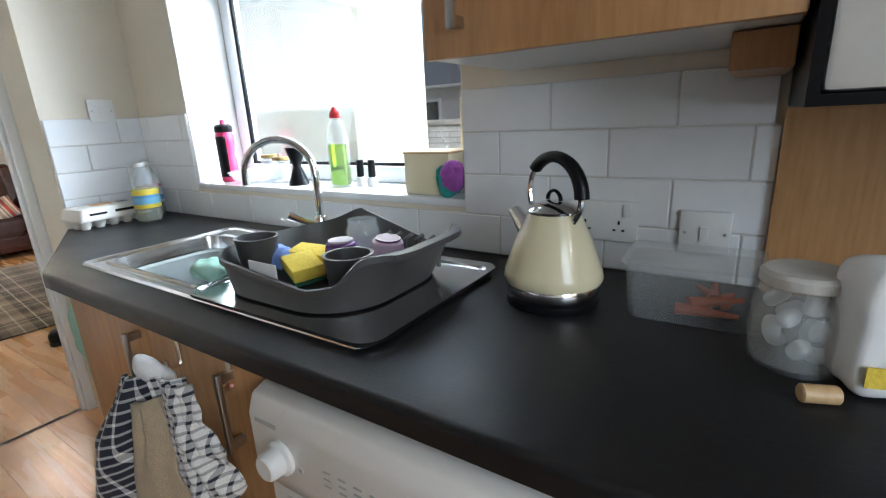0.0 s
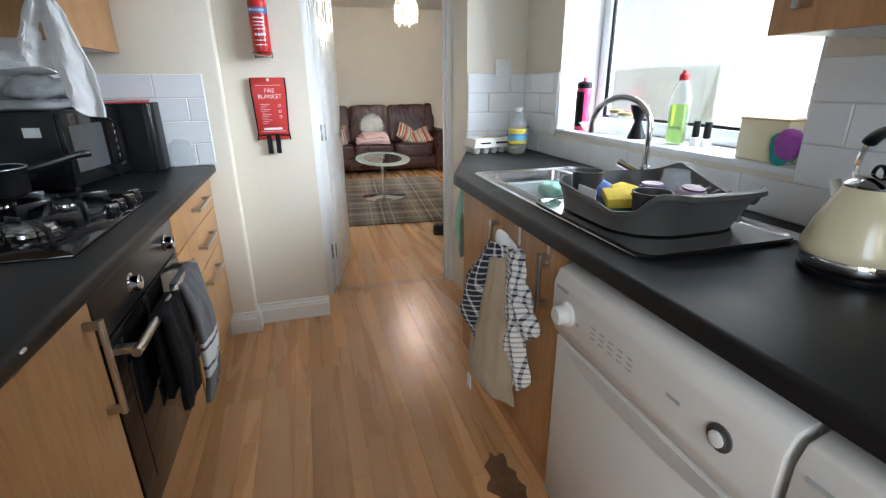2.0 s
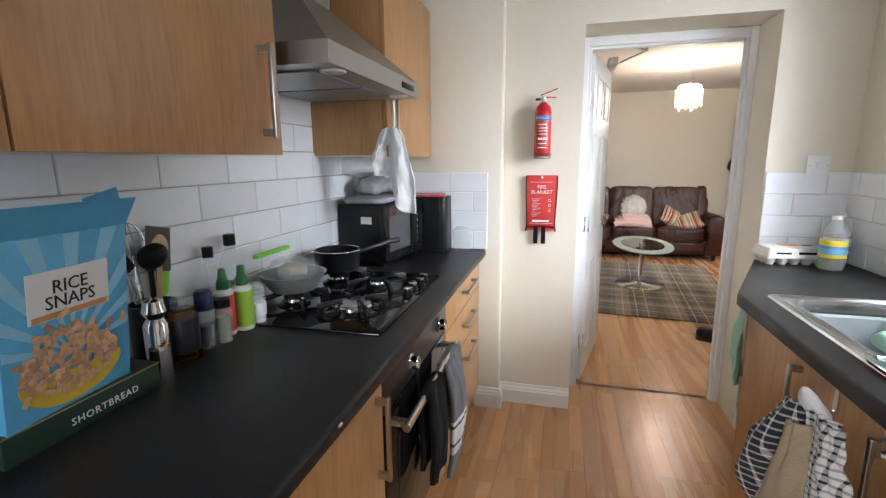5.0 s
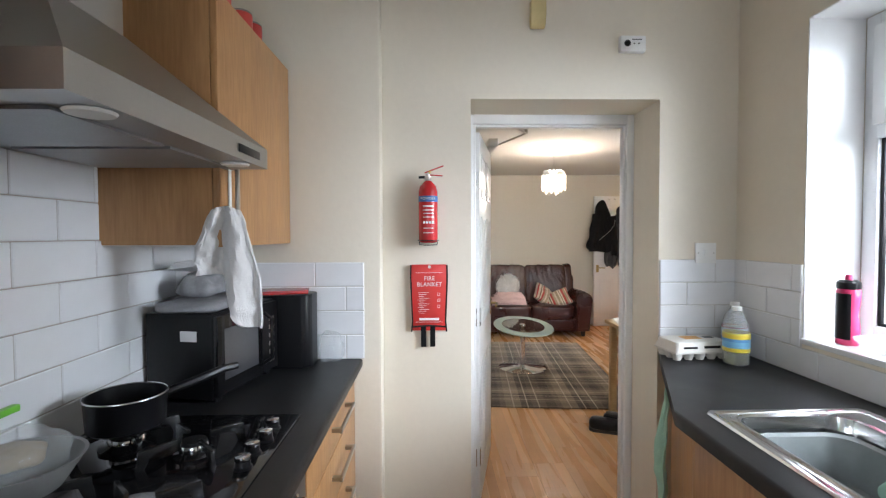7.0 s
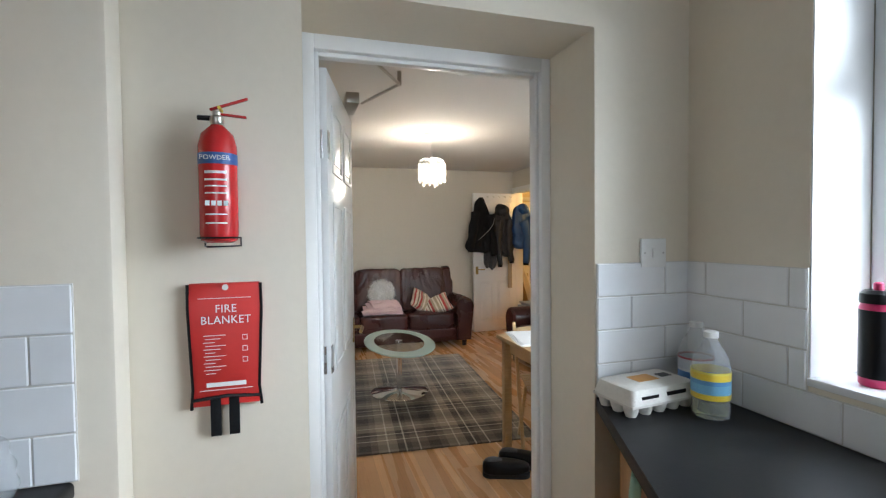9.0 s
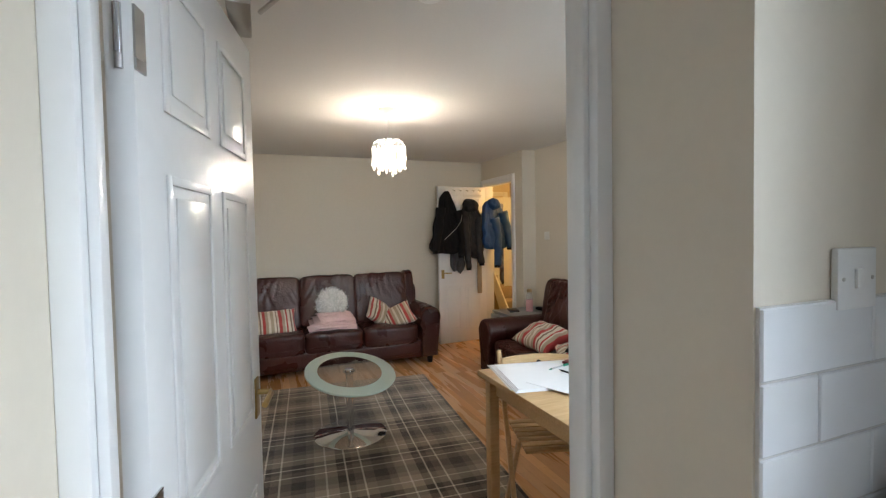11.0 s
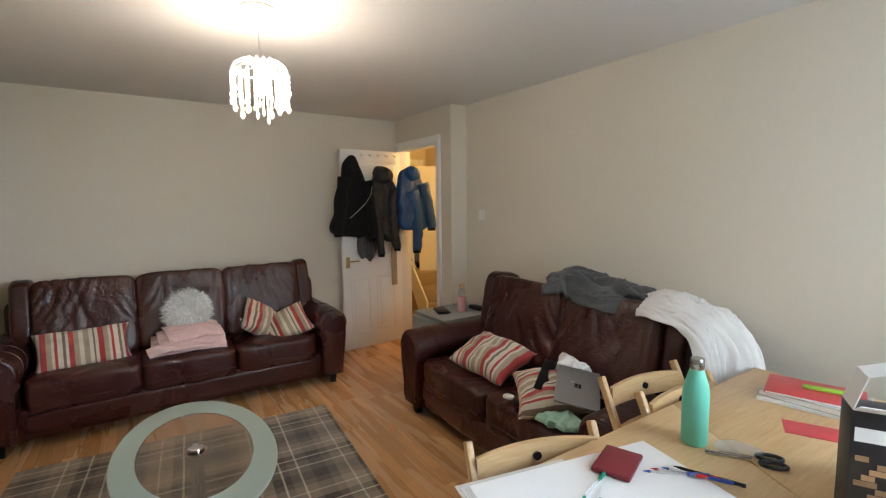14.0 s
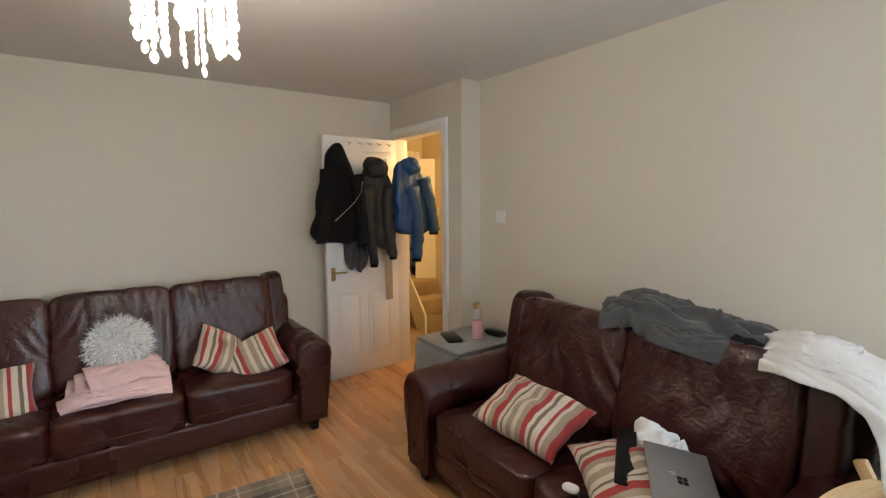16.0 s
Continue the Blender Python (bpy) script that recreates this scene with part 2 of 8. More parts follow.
M["steel"] = mat("brushed_steel", (0.55, 0.55, 0.55), 0.27, 1.0, var=0.06, fine=160, stretch=(0.06, 1, 1), rvar=0.05)
M["chrome"] = mat("chrome", (0.75, 0.75, 0.76), 0.07, 1.0, var=0.02)
M["nickel"] = mat("satin_nickel", (0.50, 0.48, 0.45), 0.3, 1.0, var=0.04)
M["brass"] = mat("tarnished_brass", (0.45, 0.33, 0.14), 0.3, 1.0, var=0.1)
M["black"] = mat("black_plastic", (0.006, 0.006, 0.007), 0.32, var=0.15, bump=0.05, spec=0.24)
M["blackgloss"] = mat("black_glass", (0.008, 0.008, 0.009), 0.06, var=0.1)
M["iron"] = mat("cast_iron", (0.011, 0.011, 0.011), 0.5, var=0.2, bump=0.2, spec=0.3) 
M["enamel"] = mat("white_appliance_enamel", (0.72, 0.70, 0.66), 0.3, var=0.03, scale=2)
M["whiteplastic"] = mat("white_plastic", (0.76, 0.76, 0.74), 0.35, var=0.03)
M["cream"] = mat("cream_enamel", (0.74, 0.67, 0.45), 0.2, var=0.02, coat=0.4)
M["greyplastic"] = mat("grey_plastic", (0.075, 0.073, 0.071), 0.42, var=0.08, bump=0.05)
M["red"] = mat("red_enamel", (0.50, 0.018, 0.02), 0.25, var=0.05, coat=0.3)
M["redvinyl"] = mat("red_vinyl", (0.56, 0.03, 0.025), 0.42, var=0.06, bump=0.15, bump_scale=30)
M["leather"] = leather_mat("oxblood_leather", (0.040, 0.0088, 0.0066))
M["blackcloth"] = mat("black_cloth", (0.006, 0.006, 0.007), 0.9, var=0.3, bump=0.5, bump_scale=300, spec=0.25)
M["navycloth"] = mat("charcoal_padded_cloth", (0.008, 0.009, 0.012), 0.6, var=0.3, bump=0.4, bump_scale=80)
M["bluecloth"] = mat("blue_nylon", (0.007, 0.055, 0.18), 0.55, var=0.2, bump=0.3, bump_scale=120)
M["greycloth"] = mat("grey_jersey", (0.062, 0.064, 0.068), 0.95, var=0.25, bump=0.4, bump_scale=250, sheen=0.2)
M["whitecloth"] = mat("white_cotton", (0.74, 0.73, 0.72), 0.9, var=0.06, bump=0.4, bump_scale=200)
M["pinkcloth"] = mat("pale_pink_cotton", (0.66, 0.47, 0.47), 0.9, var=0.1, bump=0.4, bump_scale=120)
M["mintcloth"] = mat("mint_cotton", (0.36, 0.60, 0.50), 0.9, var=0.1, bump=0.3, bump_scale=200)
M["beigecloth"] = mat("beige_terry", (0.42, 0.33, 0.22), 0.95, var=0.12, bump=0.6, bump_scale=260, sheen=0.2)
M["paper"] = mat("white_paper", (0.80, 0.80, 0.80), 0.7, var=0.02)
M["card"] = mat("grey_moulded_card", (0.60, 0.57, 0.52), 0.9, var=0.08, bump=0.4, bump_scale=150)
M["fur"] = mat("pale_grey_fur", (0.70, 0.70, 0.68), 0.9, var=0.3, scale=20, island=0.3)
M["glass"] = thin("clear_glass", (0.80, 0.85, 0.86), 0.03, 0.20)
M["pane"] = glassy("window_glass", (1, 1, 1), 0.0, 1.45)
M["dimpane"] = glassy("tinted_window_glass", (0.86, 0.94, 0.97), 0.0, 1.3)
M["frost"] = glassy("frosted_glass", (0.72, 0.86, 0.80), 0.45, 1.4, 0.75)
M["clearplastic"] = thin("clear_plastic", (0.70, 0.74, 0.76), 0.12, 0.24)
M["skirting"] = mat("white_skirting_paint", (0.78, 0.76, 0.72), 0.35, var=0.04, bump=0.05)
M["carpet"] = mat("beige_carpet", (0.38, 0.30, 0.20), 0.95, var=0.15, bump=0.6, bump_scale=300)
M["hallwall"] = mat("cream_hall_paint", (0.66, 0.58, 0.44), 0.75, var=0.03, bump=0.1)


# ---- building tools ----
def thing(name, label, category, m=None, group="", kind=""):
    ob = new(name)
    ob.empty_display_size = 0.05
    if m is not None:
        ob.matrix_world = m
    return tagged(ob, label, category, group, kind)


def mesh_from(bm, smooth=True, angle=40):
    me = bpy.data.meshes.new("mesh")
    bmesh.ops.recalc_face_normals(bm, faces=bm.faces)
    bm.to_mesh(me)
    bm.free()
    if smooth:
        for p in me.polygons:
            p.use_smooth = True
        me.set_sharp_from_angle(angle=radians(angle))
    return me


def part(name, bm, material, parent, label="", smooth=True, angle=40):
    ob = new(name, mesh_from(bm, smooth, angle))
    ob.data.materials.append(M[material] if isinstance(material, str) else material)
    ob.parent = parent
    if label:
        ob["label"] = label
    return ob


def single(name, bm, material, label, category, m=None, group="", kind="", smooth=True, angle=40):
    ob = part(name, bm, material, None, "", smooth, angle)
    if m is not None:
        ob.matrix_world = m
    return tagged(ob, label, category, group, kind)


def moved(bm, m):
    bmesh.ops.transform(bm, matrix=m, verts=bm.verts)
    return bm


def joined(*bms):
    base = bmesh.new()
    for b in bms:
        me = bpy.data.meshes.new("tmp")
        b.to_mesh(me)
        b.free()
        base.from_mesh(me)
        bpy.data.meshes.remove(me)
    return base


def box(x0, x1, y0, y1, z0, z1, bevel=0.0, seg=2):
    bm = bmesh.new()
    bmesh.ops.create_cube(bm, size=1.0, matrix=Matrix.Translation(((x0 + x1) / 2, (y0 + y1) / 2, (z0 + z1) / 2)) @ Matrix.Diagonal((abs(x1 - x0), abs(y1 - y0), abs(z1 - z0), 1)))
    if bevel:
        bmesh.ops.bevel(bm, geom=bm.edges[:], offset=bevel, segments=seg, profile=0.5, affect="EDGES", clamp_overlap=True)
    return bm


def boxes(*specs, bevel=0.0):
    return joined(*[box(*s, bevel=bevel) for s in specs])


def lathe(profile, seg=32, cap=True):
    """A turned shape round z from (radius, height) pairs, bottom to top."""
    bm = bmesh.new()
    rings = []
    for r, z in profile:
        rings.append([bm.verts.new((r * math.cos(2 * math.pi * i / seg), r * math.sin(2 * math.pi * i / seg), z)) for i in range(seg)])
    for a, b in zip(rings, rings[1:]):
        for i in range(seg):
            bm.faces.new((a[i], a[(i + 1) % seg], b[(i + 1) % seg], b[i]))
    if cap:
        bm.faces.new(rings[0][::-1])
        bm.faces.new(rings[-1])
    return bm


def cyl(r, z0, z1, seg=20, r2=None, bevel=0.0):
    r2 = r if r2 is None else r2
    if bevel:
        return lathe([(r - bevel, z0), (r, z0 + bevel), (r2, z1 - bevel), (r2 - bevel, z1)], seg)
    return lathe([(r, z0), (r2, z1)], seg)


def tube(points, r, seg=8, closed=False, r_end=None):
    """A round bar along points."""
    pts = [Vector(p) for p in points]
    bm = bmesh.new()
    rings, up = [], None
    count = len(pts)
    for i, p in enumerate(pts):
        a = pts[(i - 1) % count] if closed or i else p
        b = pts[(i + 1) % count] if closed or i < count - 1 else p
        d = (b - a).normalized()
        if up is None:
            up = d.orthogonal().normalized()
        else:
            up = (up - d * up.dot(d)).normalized()
        side = d.cross(up)
        rr = r if r_end is None else r + (r_end - r) * i / (count - 1)
        rings.append([bm.verts.new(p + rr * (math.cos(2 * math.pi * k / seg) * up + math.sin(2 * math.pi * k / seg) * side)) for k in range(seg)])
    pairs = list(zip(rings, rings[1:])) + ([(rings[-1], rings[0])] if closed else [])
    for a, b in pairs:
        for k in range(seg):
            bm.faces.new((a[k], a[(k + 1) % seg], b[(k + 1) % seg], b[k]))
    if not closed:
        bm.faces.new(rings[0][::-1])
        bm.faces.new(rings[-1])
    return bm


def arc(cx, cy, r, a0, a1, n=12):
    return [(cx + r * math.cos(radians(a0 + (a1 - a0) * i / n)), cy + r * math.sin(radians(a0 + (a1 - a0) * i / n))) for i in range(n + 1)]


def prism(outline, h0, h1, axis="z", bevel=0.0):
    """An outline of (u, v) pairs drawn out along an axis: z (u=x, v=y), y (u=x, v=z) or x (u=y, v=z)."""
    put = {"z": lambda u, v, h: (u, v, h), "y": lambda u, v, h: (u, h, v), "x": lambda u, v, h: (h, u, v)}[axis]
    bm = bmesh.new()
    a = [bm.verts.new(put(u, v, h0)) for u, v in outline]
    b = [bm.verts.new(put(u, v, h1)) for u, v in outline]
    n = len(outline)
    for i in range(n):
        bm.faces.new((a[i], a[(i + 1) % n], b[(i + 1) % n], b[i]))
    bm.faces.new(a[::-1])
    bm.faces.new(b)
    if bevel:
        bmesh.ops.bevel(bm, geom=bm.edges[:], offset=bevel, segments=2, profile=0.5, affect="EDGES", clamp_overlap=True)
    return bm


def soft(sx, sy, sz, power=0.45, cuts=20, rough=0.0, freq=5.0, seed=0.0, pinch=0.0):
    """A stuffed, rounded block centred on the origin, with uneven swelling; pinch thins its rim like a sewn cushion."""
    bm = bmesh.new()
    bmesh.ops.create_cube(bm, size=2.0)
    bmesh.ops.subdivide_edges(bm, edges=bm.edges[:], cuts=cuts, use_grid_fill=True)
    for v in bm.verts:
        p = v.co.copy()
        n = (abs(p.x) ** (2 / power) + abs(p.y) ** (2 / power) + abs(p.z) ** (2 / power)) ** (power / 2)
        p = p / n
        if pinch:
            e = max(abs(p.x), abs(p.y))
            p.z *= 1 - pinch * e ** 3
        w = Vector((p.x * sx / 2, p.y * sy / 2, p.z * sz / 2))
        if rough:
            k = noise.noise(w * freq + Vector((seed, seed * 1.7, -seed))) + 0.5 * noise.noise(w * freq * 2.6 + Vector((seed, 3, seed)))
            w += p.normalized() * rough * k
        v.co = w
    return bm


def sheet(w, h, nx, ny, shape, thick=0.004):
    """A cloth or paper of real thickness: shape(u, v) gives its place for u, v from 0 to 1."""
    bm = bmesh.new()
    top = [[bm.verts.new(shape(i / nx, j / ny)) for i in range(nx + 1)] for j in range(ny + 1)]
    for j in range(ny):
        for i in range(nx):
            bm.faces.new((top[j][i], top[j][i + 1], top[j + 1][i + 1], top[j + 1][i]))
    bm.normal_update()
    low = [[bm.verts.new(v.co - v.normal * thick) for v in r] for r in top]
    for j in range(ny):
        for i in range(nx):
            bm.faces.new((low[j][i], low[j + 1][i], low[j + 1][i + 1], low[j][i + 1]))
    rim = [(0, i) for i in range(nx)] + [(j, nx) for j in range(ny)] + [(ny, i) for i in range(nx, 0, -1)] + [(j, 0) for j in range(ny, 0, -1)]
    for (a, b), (c, d) in zip(rim, rim[1:] + rim[:1]):
        bm.faces.new((top[a][b], low[a][b], low[c][d], top[c][d]))
    return bm


def text_bm(body, size, depth=0.0006, spacing=1.0):
    cu = bpy.data.curves.new("lettering", "FONT")
    cu.body, cu.size, cu.extrude, cu.align_x, cu.align_y = body, size, depth, "CENTER", "CENTER"
    cu.space_character, cu.resolution_u = spacing, 2
    ob = bpy.data.objects.new("lettering", cu)
    scene.collection.objects.link(ob)
    me = bpy.data.meshes.new_from_object(ob.evaluated_get(bpy.context.evaluated_depsgraph_get()))
    bpy.data.objects.remove(ob)
    bm = bmesh.new()
    bm.from_mesh(me)
    bpy.data.meshes.remove(me)
    return bm


def writing(body, size, m, material, parent, spacing=1.0):
    return part("lettering", moved(text_bm(body, size, 0.0006, spacing), m), material, parent, smooth=False)


def structure(name, bm, material, label="", smooth=False):
    ob = part(name, bm, material, None, "", smooth)
    return tagged(ob, label, "", "", "structure")

# ---- plan ----
END = -2.30          # kitchen end wall
LIV = -2.63          # living room side of that wall
HOB = -1.30          # wall behind the hob
WIN = 0.94           # window wall of the kitchen
FAR = -7.42          # living room far wall
RIGHT = 2.92         # living room wall behind the small sofa
KCEIL, LCEIL, TOP = 2.62, 2.325, 0.905
OP0, OP1, OPZ = -0.226, 0.596, 2.0
WX0, WX1, WZ0, WZ1 = -1.93, -0.70, 1.04, 2.18
CHIM = -0.46
DWY = 2.75

structure("wall_hob", boxes((-2.63, 1.8, HOB - 0.15, HOB, 0, KCEIL)), "wall", "cream painted kitchen wall behind the hob")
structure("wall_window", boxes((END, WX0, WIN, WIN + 0.28, 0, KCEIL), (WX1, 1.8, WIN, WIN + 0.28, 0, KCEIL), (WX0, WX1, WIN, WIN + 0.28, 0, WZ0 - 0.02), (WX0, WX1, WIN, WIN + 0.28, WZ1, KCEIL)), "wall", "cream painted kitchen wall with the window")
structure("wall_kitchen_back", boxes((1.8, 1.95, HOB - 0.15, -0.62, 0, KCEIL), (1.8, 1.95, 0.22, WIN + 0.28, 0, KCEIL), (1.8, 1.95, -0.62, 0.22, 2.1, KCEIL), (1.8, 1.95, -0.62, 0.22, 0, 0.9)), "wall", "plain cream wall closing the kitchen")
structure("wall_partition", boxes((LIV, END, HOB - 0.15, OP0, 0, KCEIL), (LIV, END, OP1, 1.3, 0, KCEIL), (LIV, END, OP0, OP1, OPZ, KCEIL),
                                  (LIV, END, 1.3, 2.6, 0, 0.85), (LIV, END, 1.3, 2.6, 2.05, KCEIL), (LIV, END, 2.6, RIGHT + 0.15, 0, KCEIL)), "wall", "cream painted wall with the doorway between kitchen and living room")
structure("wall_pier", box(END, -2.215, HOB, -0.605, 0, KCEIL, bevel=0.012), "wall", "cream painted shallow pier beside the doorway", smooth=True)
structure("wall_living_right", boxes((-6.40, LIV, RIGHT, RIGHT + 0.15, 0, KCEIL)), "wall_living", "oatmeal painted living room wall")
structure("wall_hall", boxes((FAR - 0.15, -7.35, DWY, DWY + 0.12, 0, KCEIL), (-6.62, -6.40, DWY, DWY + 0.12, 0, KCEIL), (-7.35, -6.62, DWY, DWY + 0.12, 2.03, KCEIL), (-6.52, -6.40, DWY + 0.12, RIGHT + 0.15, 0, KCEIL)), "wall_living", "oatmeal painted wall with the doorway to the hall")
structure("wall_far", boxes((FAR - 0.15, FAR, -1.15, DWY, 0, KCEIL)), "wall_living", "oatmeal painted far wall behind the large sofa")
structure("wall_left", boxes((FAR, LIV, -1.15, -1.0, 0, KCEIL)), "wall_living", "oatmeal painted side wall of the living room")
structure("wall_chimney", boxes((-6.80, -4.75, -1.0, CHIM, 0, LCEIL)), "wall_living", "oatmeal painted chimney breast")
structure("wall_hall_end", boxes((-8.75, -8.6, DWY + 0.12, 4.0, 0, KCEIL), (-8.6, -6.0, 3.85, 4.0, 0, KCEIL), (-6.15, -6.0, RIGHT + 0.15, 3.85, 0, KCEIL), (-8.6, FAR - 0.15, DWY + 0.0, DWY + 0.12, 0, KCEIL)), "hallwall", "cream hall walls in warm lamp light")

structure("ceiling_kitchen", boxes((-2.63, 1.95, HOB - 0.15, WIN + 0.28, KCEIL, KCEIL + 0.12)), "ceiling", "white painted kitchen ceiling")
structure("ceiling_living", boxes((-8.75, LIV, -1.15, 4.0, LCEIL, LCEIL + 0.12)), "ceiling", "white painted living room ceiling")

# window of the kitchen: reveal lining, frame, sash and top light
win = thing("window_1", "white double-glazed window with a top-hung fanlight", "window", kind="structure")
part("window_sill", box(WX0, WX1, WIN - 0.006, WIN + 0.215, WZ0 - 0.02, WZ0, bevel=0.003), "tile", win, "white glossy window sill")
part("reveal", boxes((WX0, WX0 + 0.004, WIN + 0.002, WIN + 0.205, WZ0, WZ1), (WX1 - 0.004, WX1, WIN + 0.002, WIN + 0.205, WZ0, WZ1), (WX0, WX1, WIN + 0.002, WIN + 0.205, WZ1 - 0.004, WZ1)), "white", win, "white painted reveal", smooth=False)


def ring_frame(x0, x1, z0, z1, y0, y1, w, bevel=0.006):
    return boxes((x0, x0 + w, y0, y1, z0, z1), (x1 - w, x1, y0, y1, z0, z1), (x0 + w, x1 - w, y0, y1, z0, z0 + w), (x0 + w, x1 - w, y0, y1, z1 - w, z1), bevel=bevel)


FY = WIN + 0.205
part("window_frame", ring_frame(WX0 + 0.004, WX1 - 0.004, WZ0, WZ1 - 0.004, FY, FY + 0.06, 0.055), "upvc", win)
part("transom", box(WX0 + 0.055, WX1 - 0.055, FY - 0.004, FY + 0.06, 1.745, 1.80, bevel=0.006), "upvc", win)
sash = part("fanlight_sash", ring_frame(WX0 + 0.05, WX1 - 0.05, 1.79, WZ1 - 0.05, FY - 0.018, FY + 0.03, 0.05), "upvc", win)
part("window_bead", ring_frame(WX0 + 0.058, WX1 - 0.058, WZ0 + 0.054, 1.747, FY + 0.012, FY + 0.03, 0.012, 0.003), "black", win, "black glazing gasket")
part("window_bead", ring_frame(WX0 + 0.099, WX1 - 0.099, 1.839, WZ1 - 0.099, FY + 0.0, FY + 0.02, 0.008, 0.002), "black", win, "black glazing gasket")
for z0, z1, inset in ((WZ0 + 0.05, 1.75, 0.055), (1.835, WZ1 - 0.095, 0.095)):
    p = part("pane", box(WX0 + inset, WX1 - inset, FY + 0.022, FY + 0.026, z0, z1), "pane", win, smooth=False)
    p.visible_shadow = False

# living room window beside the kitchen, behind the walk
win2 = thing("window_2", "white double-glazed living room window", "window", kind="structure")
bmw = ring_frame(1.3, 2.6, 0.85, 2.05, 2.40, 2.46, 0.06)
part("window_frame", moved(bmw, Matrix(((0, -1, 0, 0), (1, 0, 0, 0), (0, 0, 1, 0), (0, 0, 0, 1)))), "upvc", win2)
part("window_sill", box(-2.70, -2.44, 1.26, 2.64, 0.82, 0.85, bevel=0.006), "white", win2)
pp = part("pane", box(-2.44, -2.436, 1.36, 2.54, 0.91, 1.99), "dimpane", win2, smooth=False)
pp.visible_shadow = False

# added glazed opening in the unseen back wall, to go with the fill lamp
added_win = thing("added_window_3", "white framed window added in the unseen back wall", "window", kind="structure")
part("window_frame", boxes((1.84, 1.90, -0.62, -0.56, 0.9, 2.1), (1.84, 1.90, 0.16, 0.22, 0.9, 2.1), (1.84, 1.90, -0.56, 0.16, 0.9, 0.96), (1.84, 1.90, -0.56, 0.16, 2.04, 2.1)), "upvc", added_win)
pp = part("pane", box(1.868, 1.872, -0.56, 0.16, 0.96, 2.04), "pane", added_win, smooth=False)
pp.visible_shadow = False

# doorway between the rooms: lining, stops, threshold, leaf
JX0, JX1 = -2.645, -2.555
frame1 = thing("door_frame_1", "white painted door frame between kitchen and living room", "door frame", kind="structure")
part("jamb", boxes((JX0, JX1, OP0, OP0 + 0.034, 0, OPZ), (JX0 + 0.035, JX1 - 0.02, OP0 + 0.034, OP0 + 0.048, 0, OPZ - 0.045), bevel=0.003), "white", frame1)
part("jamb", boxes((JX0, JX1, OP1 - 0.034, OP1, 0, OPZ), (JX0 + 0.035, JX1 - 0.02, OP1 - 0.048, OP1 - 0.034, 0, OPZ - 0.045), bevel=0.003), "white", frame1)
part("head", boxes((JX0, JX1, OP0 + 0.034, OP1 - 0.034, OPZ - 0.045, OPZ), (JX0 + 0.035, JX1 - 0.02, OP0 + 0.048, OP1 - 0.048, OPZ - 0.059, OPZ - 0.045), bevel=0.003), "white", frame1)
part("architrave", boxes((LIV - 0.016, LIV, OP0 - 0.05, OP0 + 0.012, 0, OPZ + 0.05), (LIV - 0.016, LIV, OP1 - 0.012, OP1 + 0.05, 0, OPZ + 0.05), (LIV - 0.016, LIV, OP0 + 0.012, OP1 - 0.012, OPZ - 0.012, OPZ + 0.05), bevel=0.004), "white", frame1)
structure("threshold", box(-2.625, -2.59, OP0 + 0.034, OP1 - 0.034, 0.0, 0.009, bevel=0.004), "alu", "silver metal threshold strip", smooth=True)

# ---- kitchen: fitted units ----
def bar_handle(parent, x, y, z, length, facing, upright):
    """A square bar on two feet, standing off a front that faces along y."""
    s = 0.03 * facing
    if upright:
        bm = joined(box(x - 0.007, x + 0.007, y + s - 0.005, y + s + 0.005, z - length / 2, z + length / 2, bevel=0.002), box(x - 0.006, x + 0.006, y, y + s, z - length / 2 + 0.004, z - length / 2 + 0.02), box(x - 0.006, x + 0.006, y, y + s, z + length / 2 - 0.02, z + length / 2 - 0.004))
    else:
        bm = joined(box(x - length / 2, x + length / 2, y + s - 0.005, y + s + 0.005, z - 0.007, z + 0.007, bevel=0.002), box(x - length / 2 + 0.004, x - length / 2 + 0.02, y, y + s, z - 0.006, z + 0.006), box(x + length / 2 - 0.02, x + length / 2 - 0.004, y, y + s, z - 0.006, z + 0.006))
    return part("handle", bm, "nickel", parent, "satin metal bar handle")


def base_unit(x0, x1, face, back, label, hinge=None, doors=1):
    """Floor cabinet; face is the y of the door fronts."""
    f = 1 if face < back else -1
    u = thing("base_cabinet", label, "kitchen cabinet", group="fitted kitchen base cabinets")
    part("carcass", box(x0 + 0.001, x1 - 0.001, face + f * 0.02, back, 0.14, 0.865), "door_oak", u, smooth=False)
    part("plinth", box(x0, x1, face + f * 0.05, face + f * 0.066, 0.0, 0.14), "drawer_oak", u, smooth=False)
    w = (x1 - x0) / doors
    for i in range(doors):
        d = part("door", box(x0 + w * i + 0.002, x0 + w * (i + 1) - 0.002, face, face + f * 0.018, 0.15, 0.858, bevel=0.0015), "door_oak", u)
        hx = x0 + w * i + 0.04 if (hinge or "r") == "r" and not (doors == 2 and i == 0) else x0 + w * (i + 1) - 0.04
        bar_handle(d, hx, face, 0.715, 0.22, -f, True)
    return u


LF = -0.712   # door fronts on the hob side
base_unit(-0.815, -0.25, LF, HOB + 0.01, "oak-effect floor cabinet beside the built-in oven", "r")
base_unit(-0.25, 0.35, LF, HOB + 0.01, "oak-effect floor cabinet under the black worktop", "r")
base_unit(0.35, 0.95, LF, HOB + 0.01, "oak-effect floor cabinet at the end of the run", "r")

